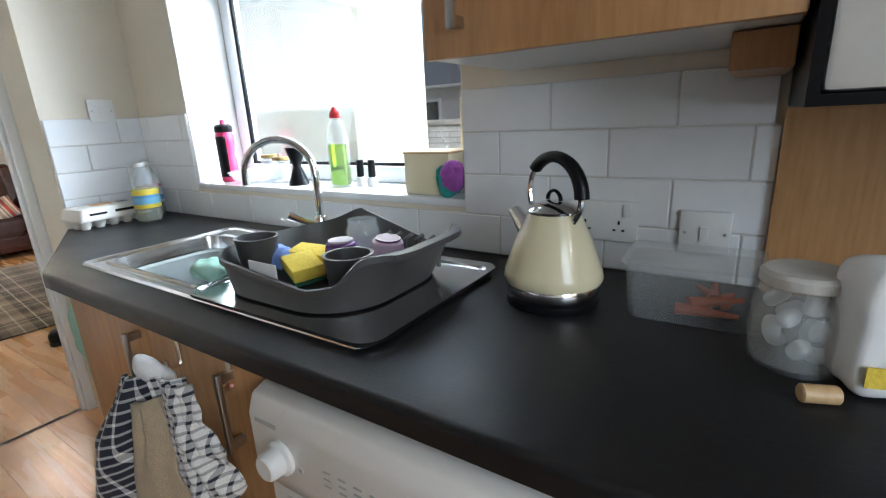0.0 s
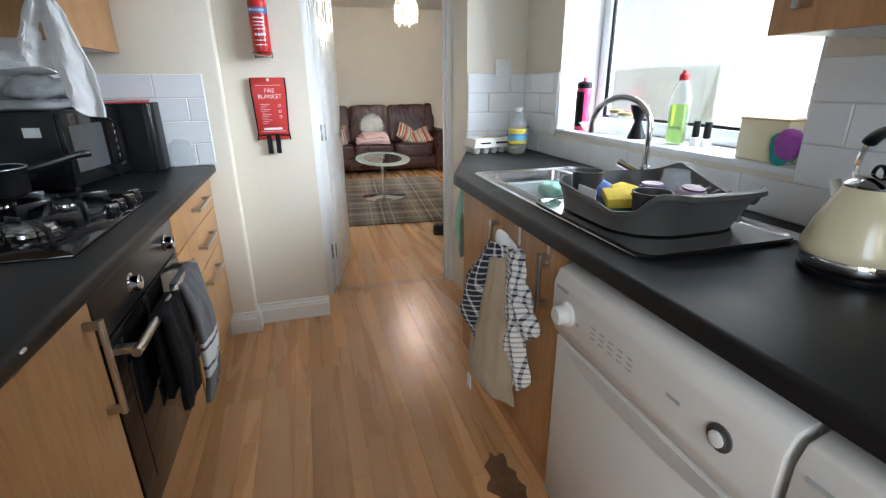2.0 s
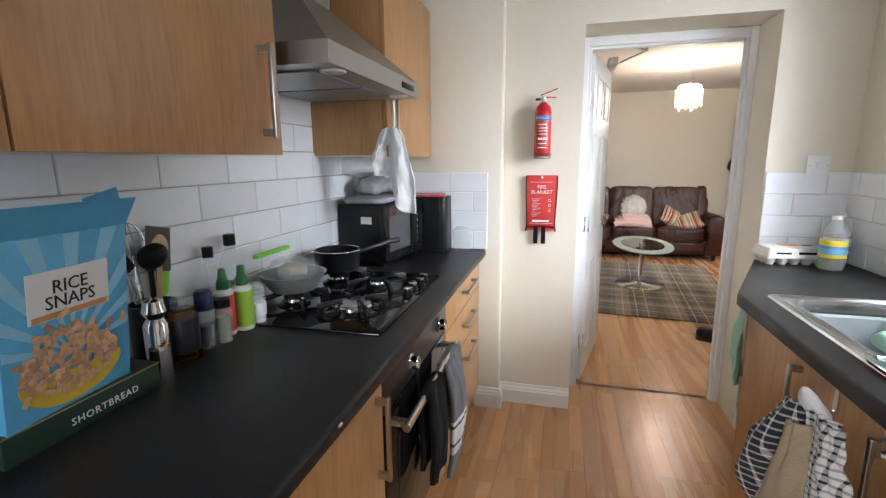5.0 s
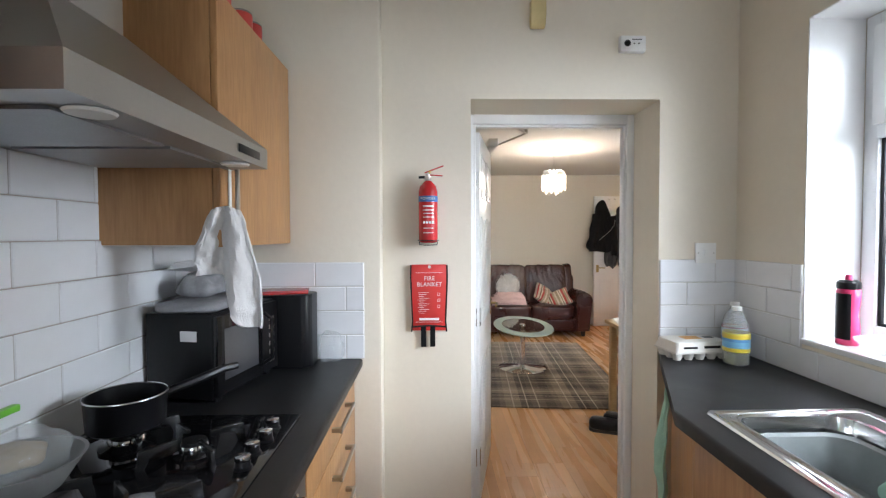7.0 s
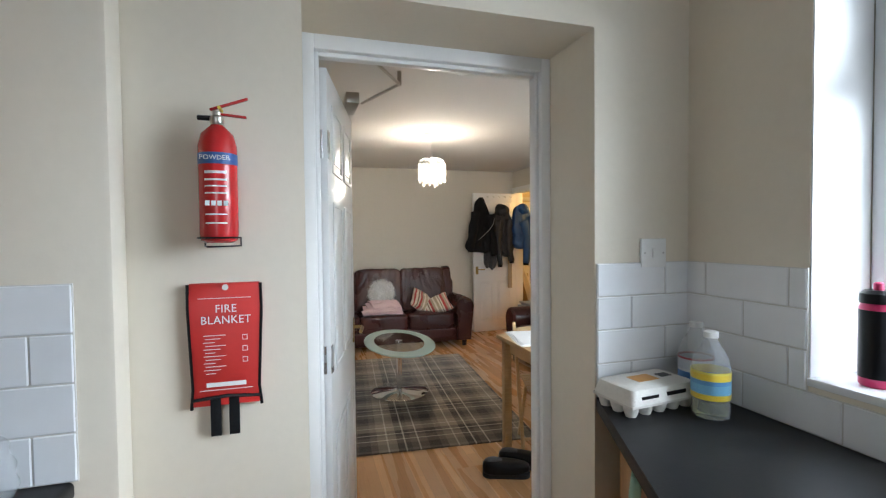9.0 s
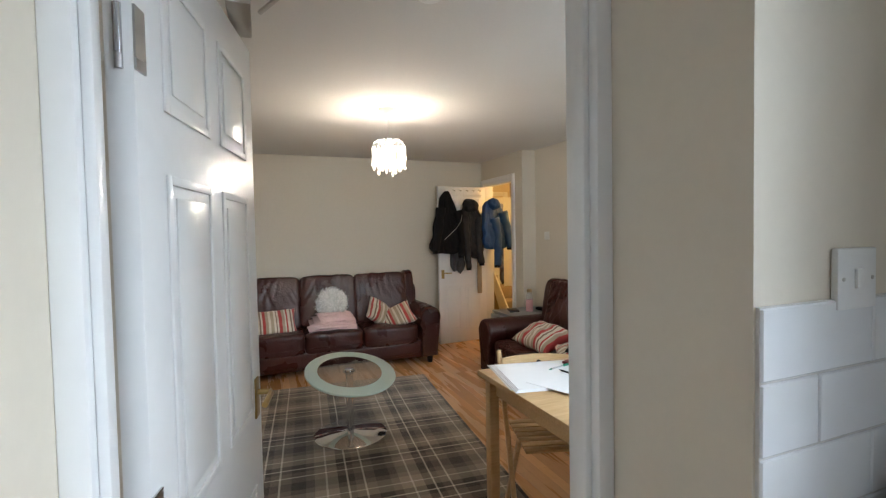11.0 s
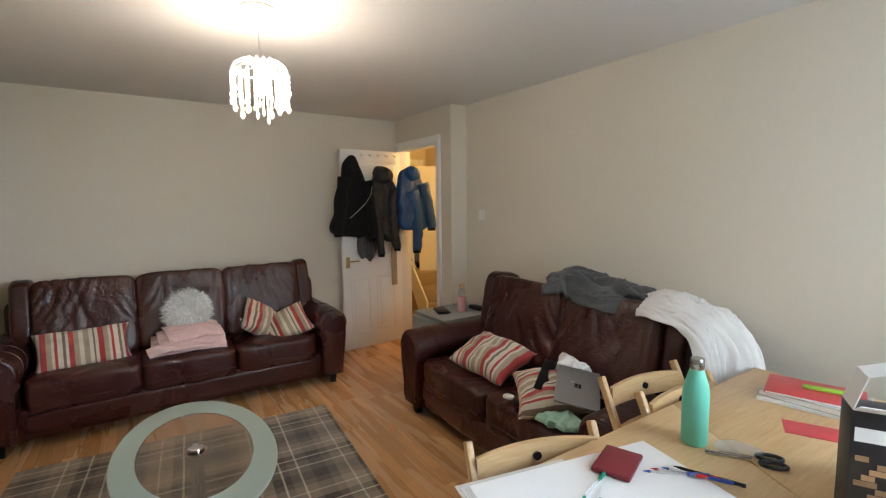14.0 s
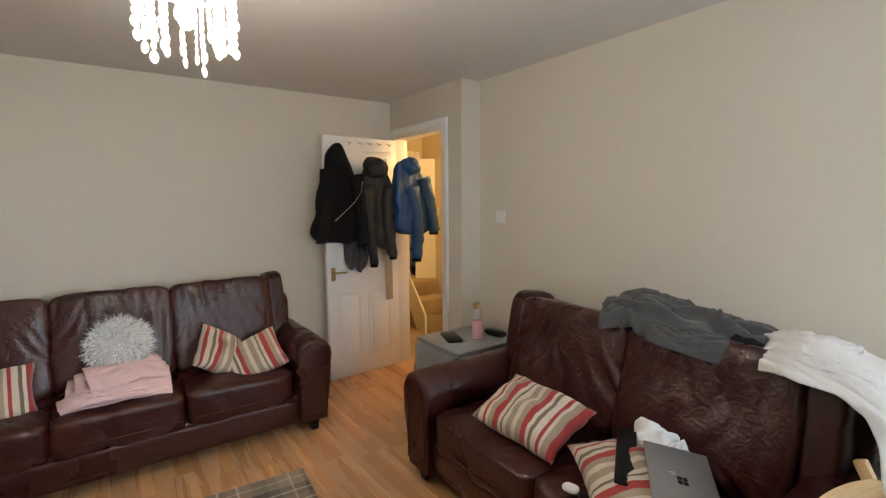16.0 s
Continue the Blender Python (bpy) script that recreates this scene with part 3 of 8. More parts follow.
drawers = thing("drawer_unit", "oak-effect three-drawer kitchen unit with bar handles", "kitchen cabinet")
part("carcass", box(-2.205, -1.452, HOB + 0.01, LF - 0.02, 0.14, 0.865), "door_oak", drawers, smooth=False)
part("plinth", box(-2.205, -1.452, LF - 0.066, LF - 0.05, 0.0, 0.14), "drawer_oak", drawers, smooth=False)
for z0, z1 in ((0.722, 0.858), (0.552, 0.717), (0.15, 0.547)):
    d = part("drawer", box(-2.16, -1.455, LF - 0.018, LF, z0, z1, bevel=0.0015), "drawer_oak", drawers)
    bar_handle(d, -1.86, LF, z1 - 0.055 if z0 < 0.3 else (z0 + z1) / 2 + 0.012, 0.24, 1, False)
part("filler", box(-2.205, -2.163, LF - 0.018, LF - 0.006, 0.15, 0.858), "drawer_oak", drawers, smooth=False)


def worktop(name, outline, label, round_edge):
    bm = prism(outline, 0.867, TOP)
    es = [e for e in bm.edges if all(abs(v.co.y - round_edge) < 0.002 for v in e.verts) and e.calc_length() > 0.5]
    bmesh.ops.bevel(bm, geom=es, offset=0.012, segments=4, profile=0.5, affect="EDGES")
    return single(name, bm, "worktop", label, "worktop", angle=50)


worktop("worktop", [(-2.213, HOB + 0.002), (1.2, HOB + 0.002), (1.2, -0.684), (-2.213, -0.684)], "long black laminate worktop on the hob side", -0.684)
single("chip_mark", soft(0.016, 0.006, 0.006, 0.7, 4), "card", "small pale chip in the worktop's front edge", "worktop chip", pose(-0.545, -0.684, 0.893), smooth=True)

oven = thing("built_in_oven", "black and steel built-under electric oven with a towel on its rail", "oven")
part("body", box(-1.448, -0.822, HOB + 0.02, LF - 0.022, 0.15, 0.862), "black", oven, smooth=False)
part("control_panel", box(-1.446, -0.824, LF - 0.02, LF, 0.742, 0.86, bevel=0.002), mat("dark_steel", (0.10, 0.10, 0.105), 0.3, 0.9, var=0.08, fine=200), oven, "dark steel control panel")
for kx in (-1.345, -1.025):
    k = part("knob", moved(lathe([(0.026, 0), (0.026, 0.006), (0.020, 0.009), (0.019, 0.026), (0.016, 0.029)], 24), pose(kx, LF, 0.80, -90)), "chrome", oven, "chrome oven knob")
    part("knob_mark", box(kx - 0.0015, kx + 0.0015, LF + 0.0285, LF + 0.0305, 0.802, 0.818), "black", k, smooth=False)
od = part("oven_door", box(-1.444, -0.826, LF - 0.022, LF, 0.245, 0.735, bevel=0.003), "blackgloss", oven, "black glass oven door")
part("oven_window", box(-1.36, -0.91, LF, LF + 0.0015, 0.31, 0.64, bevel=0.0005), "blackgloss", od)
part("rail", joined(moved(cyl(0.011, -0.29, 0.29, 12), pose(-1.135, LF + 0.05, 0.705, 0, 90)), box(-1.41, -1.39, LF, LF + 0.05, 0.697, 0.713), box(-0.88, -0.86, LF, LF + 0.05, 0.697, 0.713)), "steel", od, "steel oven door rail")
part("oven_plinth", box(-1.446, -0.824, LF - 0.02, LF - 0.004, 0.15, 0.243, bevel=0.001), "drawer_oak", oven, smooth=False)
part("plinth", box(-1.452, -0.815, LF - 0.066, LF - 0.05, 0.0, 0.14), "drawer_oak", oven, smooth=False)


def towel_on_rail(name, x0, x1, y, ztop, zb_front, zb_back, material, label, seed, puff=0.02):
    """A doubled towel over a rail, thick and a little bowed, with soft folds."""
    def shape(u, v):
        o = 2 * u - 1
        x = x0 + (x1 - x0) * (u + 0.05 * noise.noise(Vector((v * 5, seed, 2))) * abs(o))
        run_f, run_b = ztop - zb_front, ztop - zb_back
        s = v * (run_f + run_b)
        w = 0.010 * noise.noise(Vector((u * 3, v * 4, seed))) + 0.005 * noise.noise(Vector((u * 8, v * 7, seed)))
        if s < run_b:
            return (x, y - 0.016 + w * 0.4, zb_back + s)
        d = (s - run_b) / run_f
        return (x, y + 0.017 + puff * math.sin(math.pi * min(1, d * 1.05)) * (1 - 0.5 * o * o) + max(w, -0.004) + 0.012 * d, ztop - (s - run_b) * (1 - 0.03 * o * o) - 0.012 * noise.noise(Vector((u * 2, seed, d))))
    return single(name, sheet(0, 0, 22, 54, shape, 0.014), material, label, "towel", angle=180)


M["stripe_towel"] = bands("grey_striped_towel", [(0.0, (0.06, 0.06, 0.063)), (0.42, (0.10, 0.10, 0.105)), (0.545, (0.60, 0.60, 0.58)), (0.585, (0.08, 0.08, 0.085)), (0.60, (0.60, 0.60, 0.58)), (0.675, (0.05, 0.05, 0.05)), (0.69, (0.62, 0.62, 0.60)), (0.71, (0.085, 0.085, 0.09)), (0.995, (0.09, 0.09, 0.09))], 0.72, "z")
towel_on_rail("hand_towel", -1.39, -1.20, LF + 0.05, 0.722, 0.29, 0.42, "stripe_towel", "grey towel with white stripes folded over the oven rail", 2.0, 0.035)
towel_on_rail("oven_glove", -1.15, -1.00, LF + 0.05, 0.722, 0.42, 0.47, "blackcloth", "black oven glove over the oven rail", 5.0, 0.012)

# hob
hob = thing("gas_hob", "black glass gas hob with four burners and cast pan supports", "hob")
HX0, HX1, HY0, HY1 = -1.605, -0.935, -1.245, -0.765
part("glass_plate", box(HX0, HX1, HY0, HY1, TOP, TOP + 0.008, bevel=0.003), "blackgloss", hob)


M["castgloss"] = mat("glossy_black_enamel", (0.012, 0.012, 0.012), 0.22, var=0.2, bump=0.1)


def burner(x, y, r):
    b = part("burner", moved(lathe([(r * 1.5, 0), (r * 1.5, 0.004), (r * 1.1, 0.008), (r, 0.012), (r, 0.014)], 28), pose(x, y, TOP + 0.008)), "blackgloss", hob)
    part("burner_ring", moved(lathe([(r, 0.014), (r, 0.022), (r * 0.92, 0.026)], 28), pose(x, y, TOP + 0.008)), "chrome", b, "chrome burner ring")
    part("burner_cap", moved(lathe([(r * 0.9, 0.0), (r * 0.92, 0.003), (r * 0.86, 0.008), (r * 0.3, 0.010)], 24), pose(x, y, TOP + 0.034)), "iron" if r < 0.05 else "steel", b)
    for i in range(4):
        a = math.pi / 4 + i * math.pi / 2
        fin = prism([(0.036, 0.036), (0.036, 0.046), (0.112, 0.042), (0.118, 0.0), (0.100, 0.0), (0.092, 0.026)], -0.0045, 0.0045, "y", 0.0015)
        part("pan_support", moved(fin, pose(x, y, TOP + 0.008) @ pose(0, 0, 0, 0, 0, math.degrees(a))), "castgloss", hob)


for bx, by, br in ((-1.10, -0.915, 0.058), (-1.12, -1.135, 0.034), (-1.42, -1.13, 0.040), (-1.37, -0.945, 0.030)):
    burner(bx, by, br)
for i in range(4):
    k = part("hob_knob", moved(lathe([(0.020, 0), (0.020, 0.003), (0.017, 0.006), (0.016, 0.024), (0.015, 0.026)], 20), pose(-1.30 - 0.068 * i, -0.806 - 0.006 * (i % 2), TOP + 0.008)), "black", hob, "black hob knob")
    part("knob_cap", moved(lathe([(0.0162, 0.018), (0.0172, 0.020), (0.0165, 0.028), (0.012, 0.0295)], 20), pose(-1.30 - 0.068 * i, -0.806 - 0.006 * (i % 2), TOP + 0.008)), "chrome", k, "chrome knob cap")

# cooker hood
hood = thing("cooker_hood", "brushed steel chimney cooker hood above the hob", "cooker hood")
bm = bmesh.new()
lo = [(-1.612, HOB + 0.002), (-0.898, HOB + 0.002), (-0.898, -0.853), (-1.612, -0.853)]
hi = [(-1.365, HOB + 0.002), (-1.145, HOB + 0.002), (-1.145, -1.075), (-1.365, -1.075)]
rows = [[bm.verts.new((x, y, z)) for x, y in o] for o, z in ((lo, 1.602), (lo, 1.655), (hi, 1.86))]
for a, b in zip(rows, rows[1:]):
    for i in range(4):
        bm.faces.new((a[i], a[(i + 1) % 4], b[(i + 1) % 4], b[i]))
bm.faces.new(rows[0][::-1])
bm.faces.new(rows[2])
M["hoodsteel"] = mat("satin_hood_steel", (0.40, 0.40, 0.40), 0.38, 1.0, var=0.03, scale=1.5, fine=220)
part("canopy", bm, "hoodsteel", hood, smooth=False)
part("flue", box(-1.362, -1.148, HOB + 0.002, -1.078, 1.862, KCEIL - 0.002, bevel=0.002), "hoodsteel", hood)
part("filter", boxes((-1.54, -1.27, -1.25, -0.93, 1.596, 1.6015), (-1.245, -0.97, -1.25, -0.93, 1.596, 1.6015)), mat("filter_mesh", (0.34, 0.35, 0.36), 0.45, 0.9, var=0.2, fine=300), hood, "grey metal grease filters")
for lx in (-1.5, -1.0):
    part("hood_lamp", moved(lathe([(0.032, -0.004), (0.035, 0), (0.03, 0.004)], 20), pose(lx, -0.895, 1.6)), "whiteplastic", hood)
part("hood_switch", box(-1.55, -1.42, -0.8535, -0.850, 1.618, 1.638, bevel=0.001), "black", hood)


def wall_unit(x0, x1, y0, y1, z0, z1, face_dir, label, handles, ndoor):
    u = thing("wall_cabinet", label, "kitchen cabinet", group="fitted kitchen wall cabinets")
    f = face_dir
    face = y1 if f > 0 else y0
    cy0, cy1 = (y0, y1 - 0.02) if f > 0 else (y0 + 0.02, y1)
    part("carcass", box(x0, x1, cy0, cy1, z0, z1), "door_oak", u, smooth=False)
    part("underside", box(x0 + 0.004, x1 - 0.004, cy0 + 0.004, cy1 - 0.004, z0 - 0.004, z0 - 0.0005), "whiteplastic", u, "white underside panel", smooth=False)
    w = (x1 - x0) / ndoor
    for i in range(ndoor):
        d = part("door", box(x0 + w * i + 0.002, x0 + w * (i + 1) - 0.002, min(face, face - 0.018 * f), max(face, face - 0.018 * f), z0 - 0.006, z1, bevel=0.0015), "door_oak", u)
        if handles[i] is not None:
            bar_handle(d, handles[i], face, z0 + 0.13, 0.2, f, True)
    return u


wall_unit(-2.205, -1.578, HOB + 0.002, -0.972, 1.392, 2.085, 1, "oak-effect wall cabinet beside the cooker hood", [-1.625], 1)
wall_unit(-0.842, -0.27, HOB + 0.002, -0.955, 1.392, 2.085, 1, "oak-effect wall cabinet with a tall bar handle", [-0.775], 1)
wall_unit(-0.27, 0.35, HOB + 0.002, -0.955, 1.392, 2.085, 1, "oak-effect wall cabinet next along the run", [-0.2], 1)
wall_unit(-0.573, -0.065, 0.605, WIN - 0.002, 1.34, 2.06, -1, "oak-effect wall cabinet beside the kitchen window", [-0.50], 1)

# sink side
RF = 0.332
BX0, BX1, BY0, BY1 = -1.552, -1.078, 0.433, 0.752   # cut-out for the sink bowl
bm = joined(prism([(END + 0.002, 0.60), (-1.60, 0.302), (BX0, 0.302), (BX0, WIN - 0.002), (END + 0.002, WIN - 0.002)], 0.867, TOP), box(BX0, BX1, 0.302, BY0, 0.867, TOP), box(BX0, BX1, BY1, WIN - 0.002, 0.867, TOP), box(BX1, 1.2, 0.302, WIN - 0.002, 0.867, TOP))
bmesh.ops.bevel(bm, geom=[e for e in bm.edges if all(abs(v.co.y - 0.302) < 0.002 for v in e.verts) and abs(e.verts[0].co.z - e.verts[1].co.z) < 0.001 and e.verts[0].co.z > 0.89], offset=0.012, segments=4, profile=0.5, affect="EDGES")
single("worktop", bm, "worktop", "long black laminate worktop holding the steel sink", "worktop", angle=50)
sinkbase = thing("sink_cabinet", "oak-effect two-door sink cabinet with an angled end", "kitchen cabinet")
part("carcass", prism([(-2.20, 0.62), (-1.56, RF + 0.02), (-0.742, RF + 0.02), (-0.742, WIN - 0.01), (-2.20, WIN - 0.01)], 0.14, 0.70), "door_oak", sinkbase, smooth=False)
part("end_panel", prism([(-2.205, 0.612), (-1.562, RF + 0.008), (-1.556, RF + 0.022), (-2.20, 0.63)], 0.14, 0.865), "door_oak", sinkbase, smooth=False)
part("top_rail", box(-1.556, -0.742, RF + 0.0195, RF + 0.035, 0.70, 0.865), "door_oak", sinkbase, smooth=False)
part("plinth", prism([(-2.16, 0.66), (-1.54, RF + 0.05), (-0.742, RF + 0.05), (-0.742, RF + 0.07), (-2.14, 0.70)], 0.0, 0.14), "drawer_oak", sinkbase, smooth=False)
for x0, x1, hx in ((-1.555, -1.152, -1.185), (-1.148, -0.746, -0.84)):
    d = part("door", box(x0, x1, RF, RF + 0.018, 0.15, 0.858, bevel=0.0015), "door_oak", sinkbase)
    bar_handle(d, hx, RF, 0.75, 0.16, -1, True)


M["print_grey"] = mat("faded_grey_print", (0.42, 0.41, 0.40), 0.5)


def appliance(name, x0, x1, label, category, knob):
    u = thing(name, label, category)
    part("casing", box(x0, x1, 0.345, WIN - 0.03, 0.04, 0.845, bevel=0.006), "enamel", u)
    dome = prism([(0.345, 0.66), (0.300, 0.665), (0.288, 0.70), (0.288, 0.80), (0.300, 0.832), (0.345, 0.848)], x0 + 0.001, x1 - 0.001, "x", 0.006)
    pnl = part("control_panel", dome, "enamel", u, "cream-white rounded control panel")
    part("door", box(x0 + 0.003, x1 - 0.003, 0.306, 0.344, 0.13, 0.655, bevel=0.008), "enamel", u)
    # grip is a flat inlay; the shade of its recess is in the grey
    part("grip", prism([(x0 + 0.05 + 0.5 * (1 - math.cos(math.pi * i / 12)) * (x1 - x0 - 0.1), 0.640 - 0.035 * math.sin(math.pi * i / 12)) for i in range(13)] + [(x1 - 0.05, 0.645), (x0 + 0.05, 0.645)], 0.304, 0.3065, "y"), mat("recess_shade_plastic", (0.60, 0.58, 0.55), 0.4), u, "flat door grip with recess shade in its grey")
    part("kick_plate", box(x0 + 0.01, x1 - 0.01, 0.36, 0.375, 0.0, 0.125, bevel=0.002), "enamel", u)
    kx = x0 + 0.075
    part("dial", moved(lathe([(0.030, 0), (0.030, 0.006), (0.024, 0.010), (0.022, 0.030), (0.018, 0.034)], 28), pose(kx, 0.288, 0.745, 90)), "whiteplastic", pnl, "white programme dial")
    part("button", moved(lathe([(0.022, 0), (0.022, 0.003), (0.015, 0.004), (0.015, 0.007)], 24), pose(x1 - 0.09, 0.288, 0.755, 90)), "greyplastic" if knob else "whiteplastic", pnl, "round power button with a dark ring")
    part("button", moved(lathe([(0.013, 0), (0.013, 0.003), (0.009, 0.005)], 20), pose(x1 - 0.09, 0.281, 0.755, 90)), "whiteplastic", pnl)
    part("print", joined(*[box(x0 + 0.17 + 0.03 * i, x0 + 0.185 + 0.03 * i, 0.2868, 0.2885, 0.735 + 0.012 * k, 0.738 + 0.012 * k) for i in range(5) for k in range(3)], box(x0 + 0.02, x0 + 0.07, 0.2868, 0.2885, 0.792, 0.799), box(x1 - 0.2, x1 - 0.17, 0.2868, 0.2885, 0.75, 0.757), box(x0 + 0.115, x0 + 0.123, 0.2868, 0.2885, 0.735, 0.742)), M["print_grey"], pnl, "small grey printed symbols", smooth=False)["kind"] = "stuff"
    return u


appliance("dishwasher", -0.738, -0.142, "cream-white freestanding dishwasher under the worktop", "dishwasher", True)
appliance("washing_machine", -0.132, 0.464, "white washing machine beside the dishwasher", "washing machine", False)
base_unit(0.475, 1.15, RF, WIN - 0.01, "oak-effect floor cabinet past the appliances", "l")

# ---- kitchen: sink and what stands on the sink side ----
sink = thing("steel_sink", "stainless steel inset sink with a drainer and deep bowl", "sink")
SX0, SX1, SY0, SY1, SZ = -1.60, -0.565, 0.385, 0.85, TOP + 0.004


def rr(x0, x1, y0, y1, r, n=6):
    pts = []
    for cx, cy, a in ((x1 - r, y1 - r, 0), (x0 + r, y1 - r, 90), (x0 + r, y0 + r, 180), (x1 - r, y0 + r, 270)):
        pts += arc(cx, cy, r, a, a + 90, n)
    return pts


def tray_bm(rings):
    """Nested outlines of equal length, each at a height, bridged and closed at the last."""
    bm = bmesh.new()
    rs = [[bm.verts.new((x, y, z)) for x, y in o] for o, z in rings]
    for a, b in zip(rs, rs[1:]):
        for i in range(len(a)):
            bm.faces.new((a[i], a[(i + 1) % len(a)], b[(i + 1) % len(b)], b[i]))
    bm.faces.new(rs[-1])
    return bm


def ring_of(rings):
    bm = tray_bm(rings)
    bm.faces.ensure_lookup_table()
    bmesh.ops.delete(bm, geom=[f for f in bm.faces if len(f.verts) > 8], context="FACES_ONLY")
    return bm


part("rim", ring_of([(rr(SX0, SX1, SY0, SY1, 0.02), TOP + 0.001), (rr(SX0 + 0.004, SX1 - 0.004, SY0 + 0.004, SY1 - 0.004, 0.02), TOP + 0.007), (rr(SX0 + 0.018, SX1 - 0.018, SY0 + 0.018, SY1 - 0.018, 0.02), TOP + 0.007), (rr(SX0 + 0.026, SX1 - 0.026, SY0 + 0.026, SY1 - 0.026, 0.02), TOP + 0.003)]), "sinksteel", sink)
part("deck", joined(box(SX0 + 0.02, -1.553, SY0 + 0.02, SY1 - 0.02, TOP + 0.001, TOP + 0.0032), box(-1.077, SX1 - 0.02, SY0 + 0.02, SY1 - 0.02, TOP + 0.001, TOP + 0.0032), box(-1.553, -1.077, SY0 + 0.02, 0.432, TOP + 0.001, TOP + 0.0032), box(-1.553, -1.077, 0.753, SY1 - 0.02, TOP + 0.001, TOP + 0.0032)), "sinksteel", sink, smooth=False)
part("bowl", tray_bm([(rr(-1.566, -1.064, 0.419, 0.766, 0.05), TOP + 0.0035), (rr(-1.560, -1.07, 0.425, 0.76, 0.05), TOP + 0.0075), (rr(-1.549, -1.081, 0.436, 0.749, 0.05), TOP + 0.005), (rr(-1.545, -1.085, 0.440, 0.745, 0.05), TOP - 0.02), (rr(-1.535, -1.095, 0.45, 0.735, 0.06), TOP - 0.12), (rr(-1.50, -1.13, 0.48, 0.705, 0.06), TOP - 0.148), (rr(-1.36, -1.27, 0.57, 0.62, 0.02), TOP - 0.152)]), "sinksteel", sink, "pressed steel bowl")
part("washing_bowl", tray_bm([(rr(-1.50, -1.13, 0.475, 0.71, 0.06), TOP - 0.145), (rr(-1.515, -1.115, 0.46, 0.725, 0.065), TOP - 0.035), (rr(-1.525, -1.105, 0.452, 0.733, 0.065), TOP - 0.03), (rr(-1.51, -1.12, 0.465, 0.72, 0.06), TOP - 0.035), (rr(-1.485, -1.145, 0.49, 0.695, 0.05), TOP - 0.14)]), mat("dull_grey_plastic", (0.20, 0.22, 0.22), 0.3, var=0.08), sink, "grey plastic basin in the bowl")
part("drainer", joined(*[tube([(-1.02, 0.45 + 0.042 * i, TOP + 0.004), (-0.63, 0.45 + 0.042 * i, TOP + 0.004)], 0.005, 6) for i in range(8)]), "sinksteel", sink, "ribbed drainer")

tap = thing("kitchen_tap", "chrome swan-neck kitchen mixer tap", "tap")
part("base", moved(lathe([(0.026, 0), (0.026, 0.012), (0.021, 0.016), (0.019, 0.075), (0.016, 0.08)], 24), pose(-1.12, 0.825, TOP + 0.006)), "chrome", tap)
spout = [(-1.12, 0.825, 0.98)] + [(-1.12, 0.825, 1.00 + 0.02 * i) for i in range(6)] + [(-1.12 - 0.09 * (1 - math.cos(radians(a))), 0.825 - 0.05 * (1 - math.cos(radians(a))), 1.11 + 0.098 * math.sin(radians(a))) for a in range(12, 181, 12)] + [(-1.30, 0.725, 1.085)]
part("spout", tube(spout, 0.0105, 12), "chrome", tap)
part("lever", joined(tube([(-1.12, 0.81, 0.965), (-1.15, 0.775, 0.985), (-1.17, 0.755, 1.0)], 0.007, 8, r_end=0.012), moved(cyl(0.012, 0, 0.025, 12), pose(-1.12, 0.815, 0.945))), "chrome", tap)

# dish rack: a moulded tub with a waving rim, cutlery pockets and raised ends
rack = thing("dish_rack", "grey plastic dish rack with cutlery pockets, on the drainer", "dish rack")
RX0, RX1, RY0, RY1 = -1.05, -0.565, 0.415, 0.78


def rack_wall():
    n, zb = 96, TOP + 0.018
    base = rr(RX0 + 0.022, RX1 - 0.075, RY0 + 0.010, RY1 - 0.012, 0.12, n // 4 - 1)
    top = rr(RX0, RX1 - 0.015, RY0, RY1, 0.135, n // 4 - 1)
    rim = []
    for x, y in top:
        u = (x - RX0) / (RX1 - RX0)
        v = (y - RY0) / (RY1 - RY0)
        end = min(1.0, max(0.0, (u - 0.80) / 0.11))
        z = TOP + 0.080 + 0.044 * end * end * (3 - 2 * end) + 0.042 * math.exp(-((u - 0.30) / 0.16) ** 2) * v + 0.010 * (1 - u) - 0.018 * math.exp(-((u - 0.66) / 0.13) ** 2)
        rim.append((x, y, z))
    bm = bmesh.new()
    rows = [[bm.verts.new((x, y, zb)) for x, y in base]]
    for k in (0.35, 0.7, 1.0):
        rows.append([bm.verts.new((b[0] + (r[0] - b[0]) * k, b[1] + (r[1] - b[1]) * k, zb + (r[2] - zb) * k)) for b, r in zip(base, rim)])
    cx, cy = (RX0 + RX1) / 2, (RY0 + RY1) / 2
    rows.append([bm.verts.new((r[0] + (r[0] - cx) * (0.022 if r[0] < RX1 - 0.03 else 0.09), r[1] + (r[1] - cy) * 0.030, r[2] - 0.001)) for r in rim])
    rows.append([bm.verts.new((r[0] + (r[0] - cx) * (0.022 if r[0] < RX1 - 0.03 else 0.09), r[1] + (r[1] - cy) * 0.030, r[2] - 0.012)) for r in rim])
    for a, b in zip(rows, rows[1:]):
        for i in range(len(a)):
            bm.faces.new((a[i], a[(i + 1) % len(a)], b[(i + 1) % len(b)], b[i]))
    bm.faces.new(rows[0][::-1])
    bmesh.ops.recalc_face_normals(bm, faces=bm.faces)
    bmesh.ops.solidify(bm, geom=bm.faces[:], thickness=0.003)
    return bm


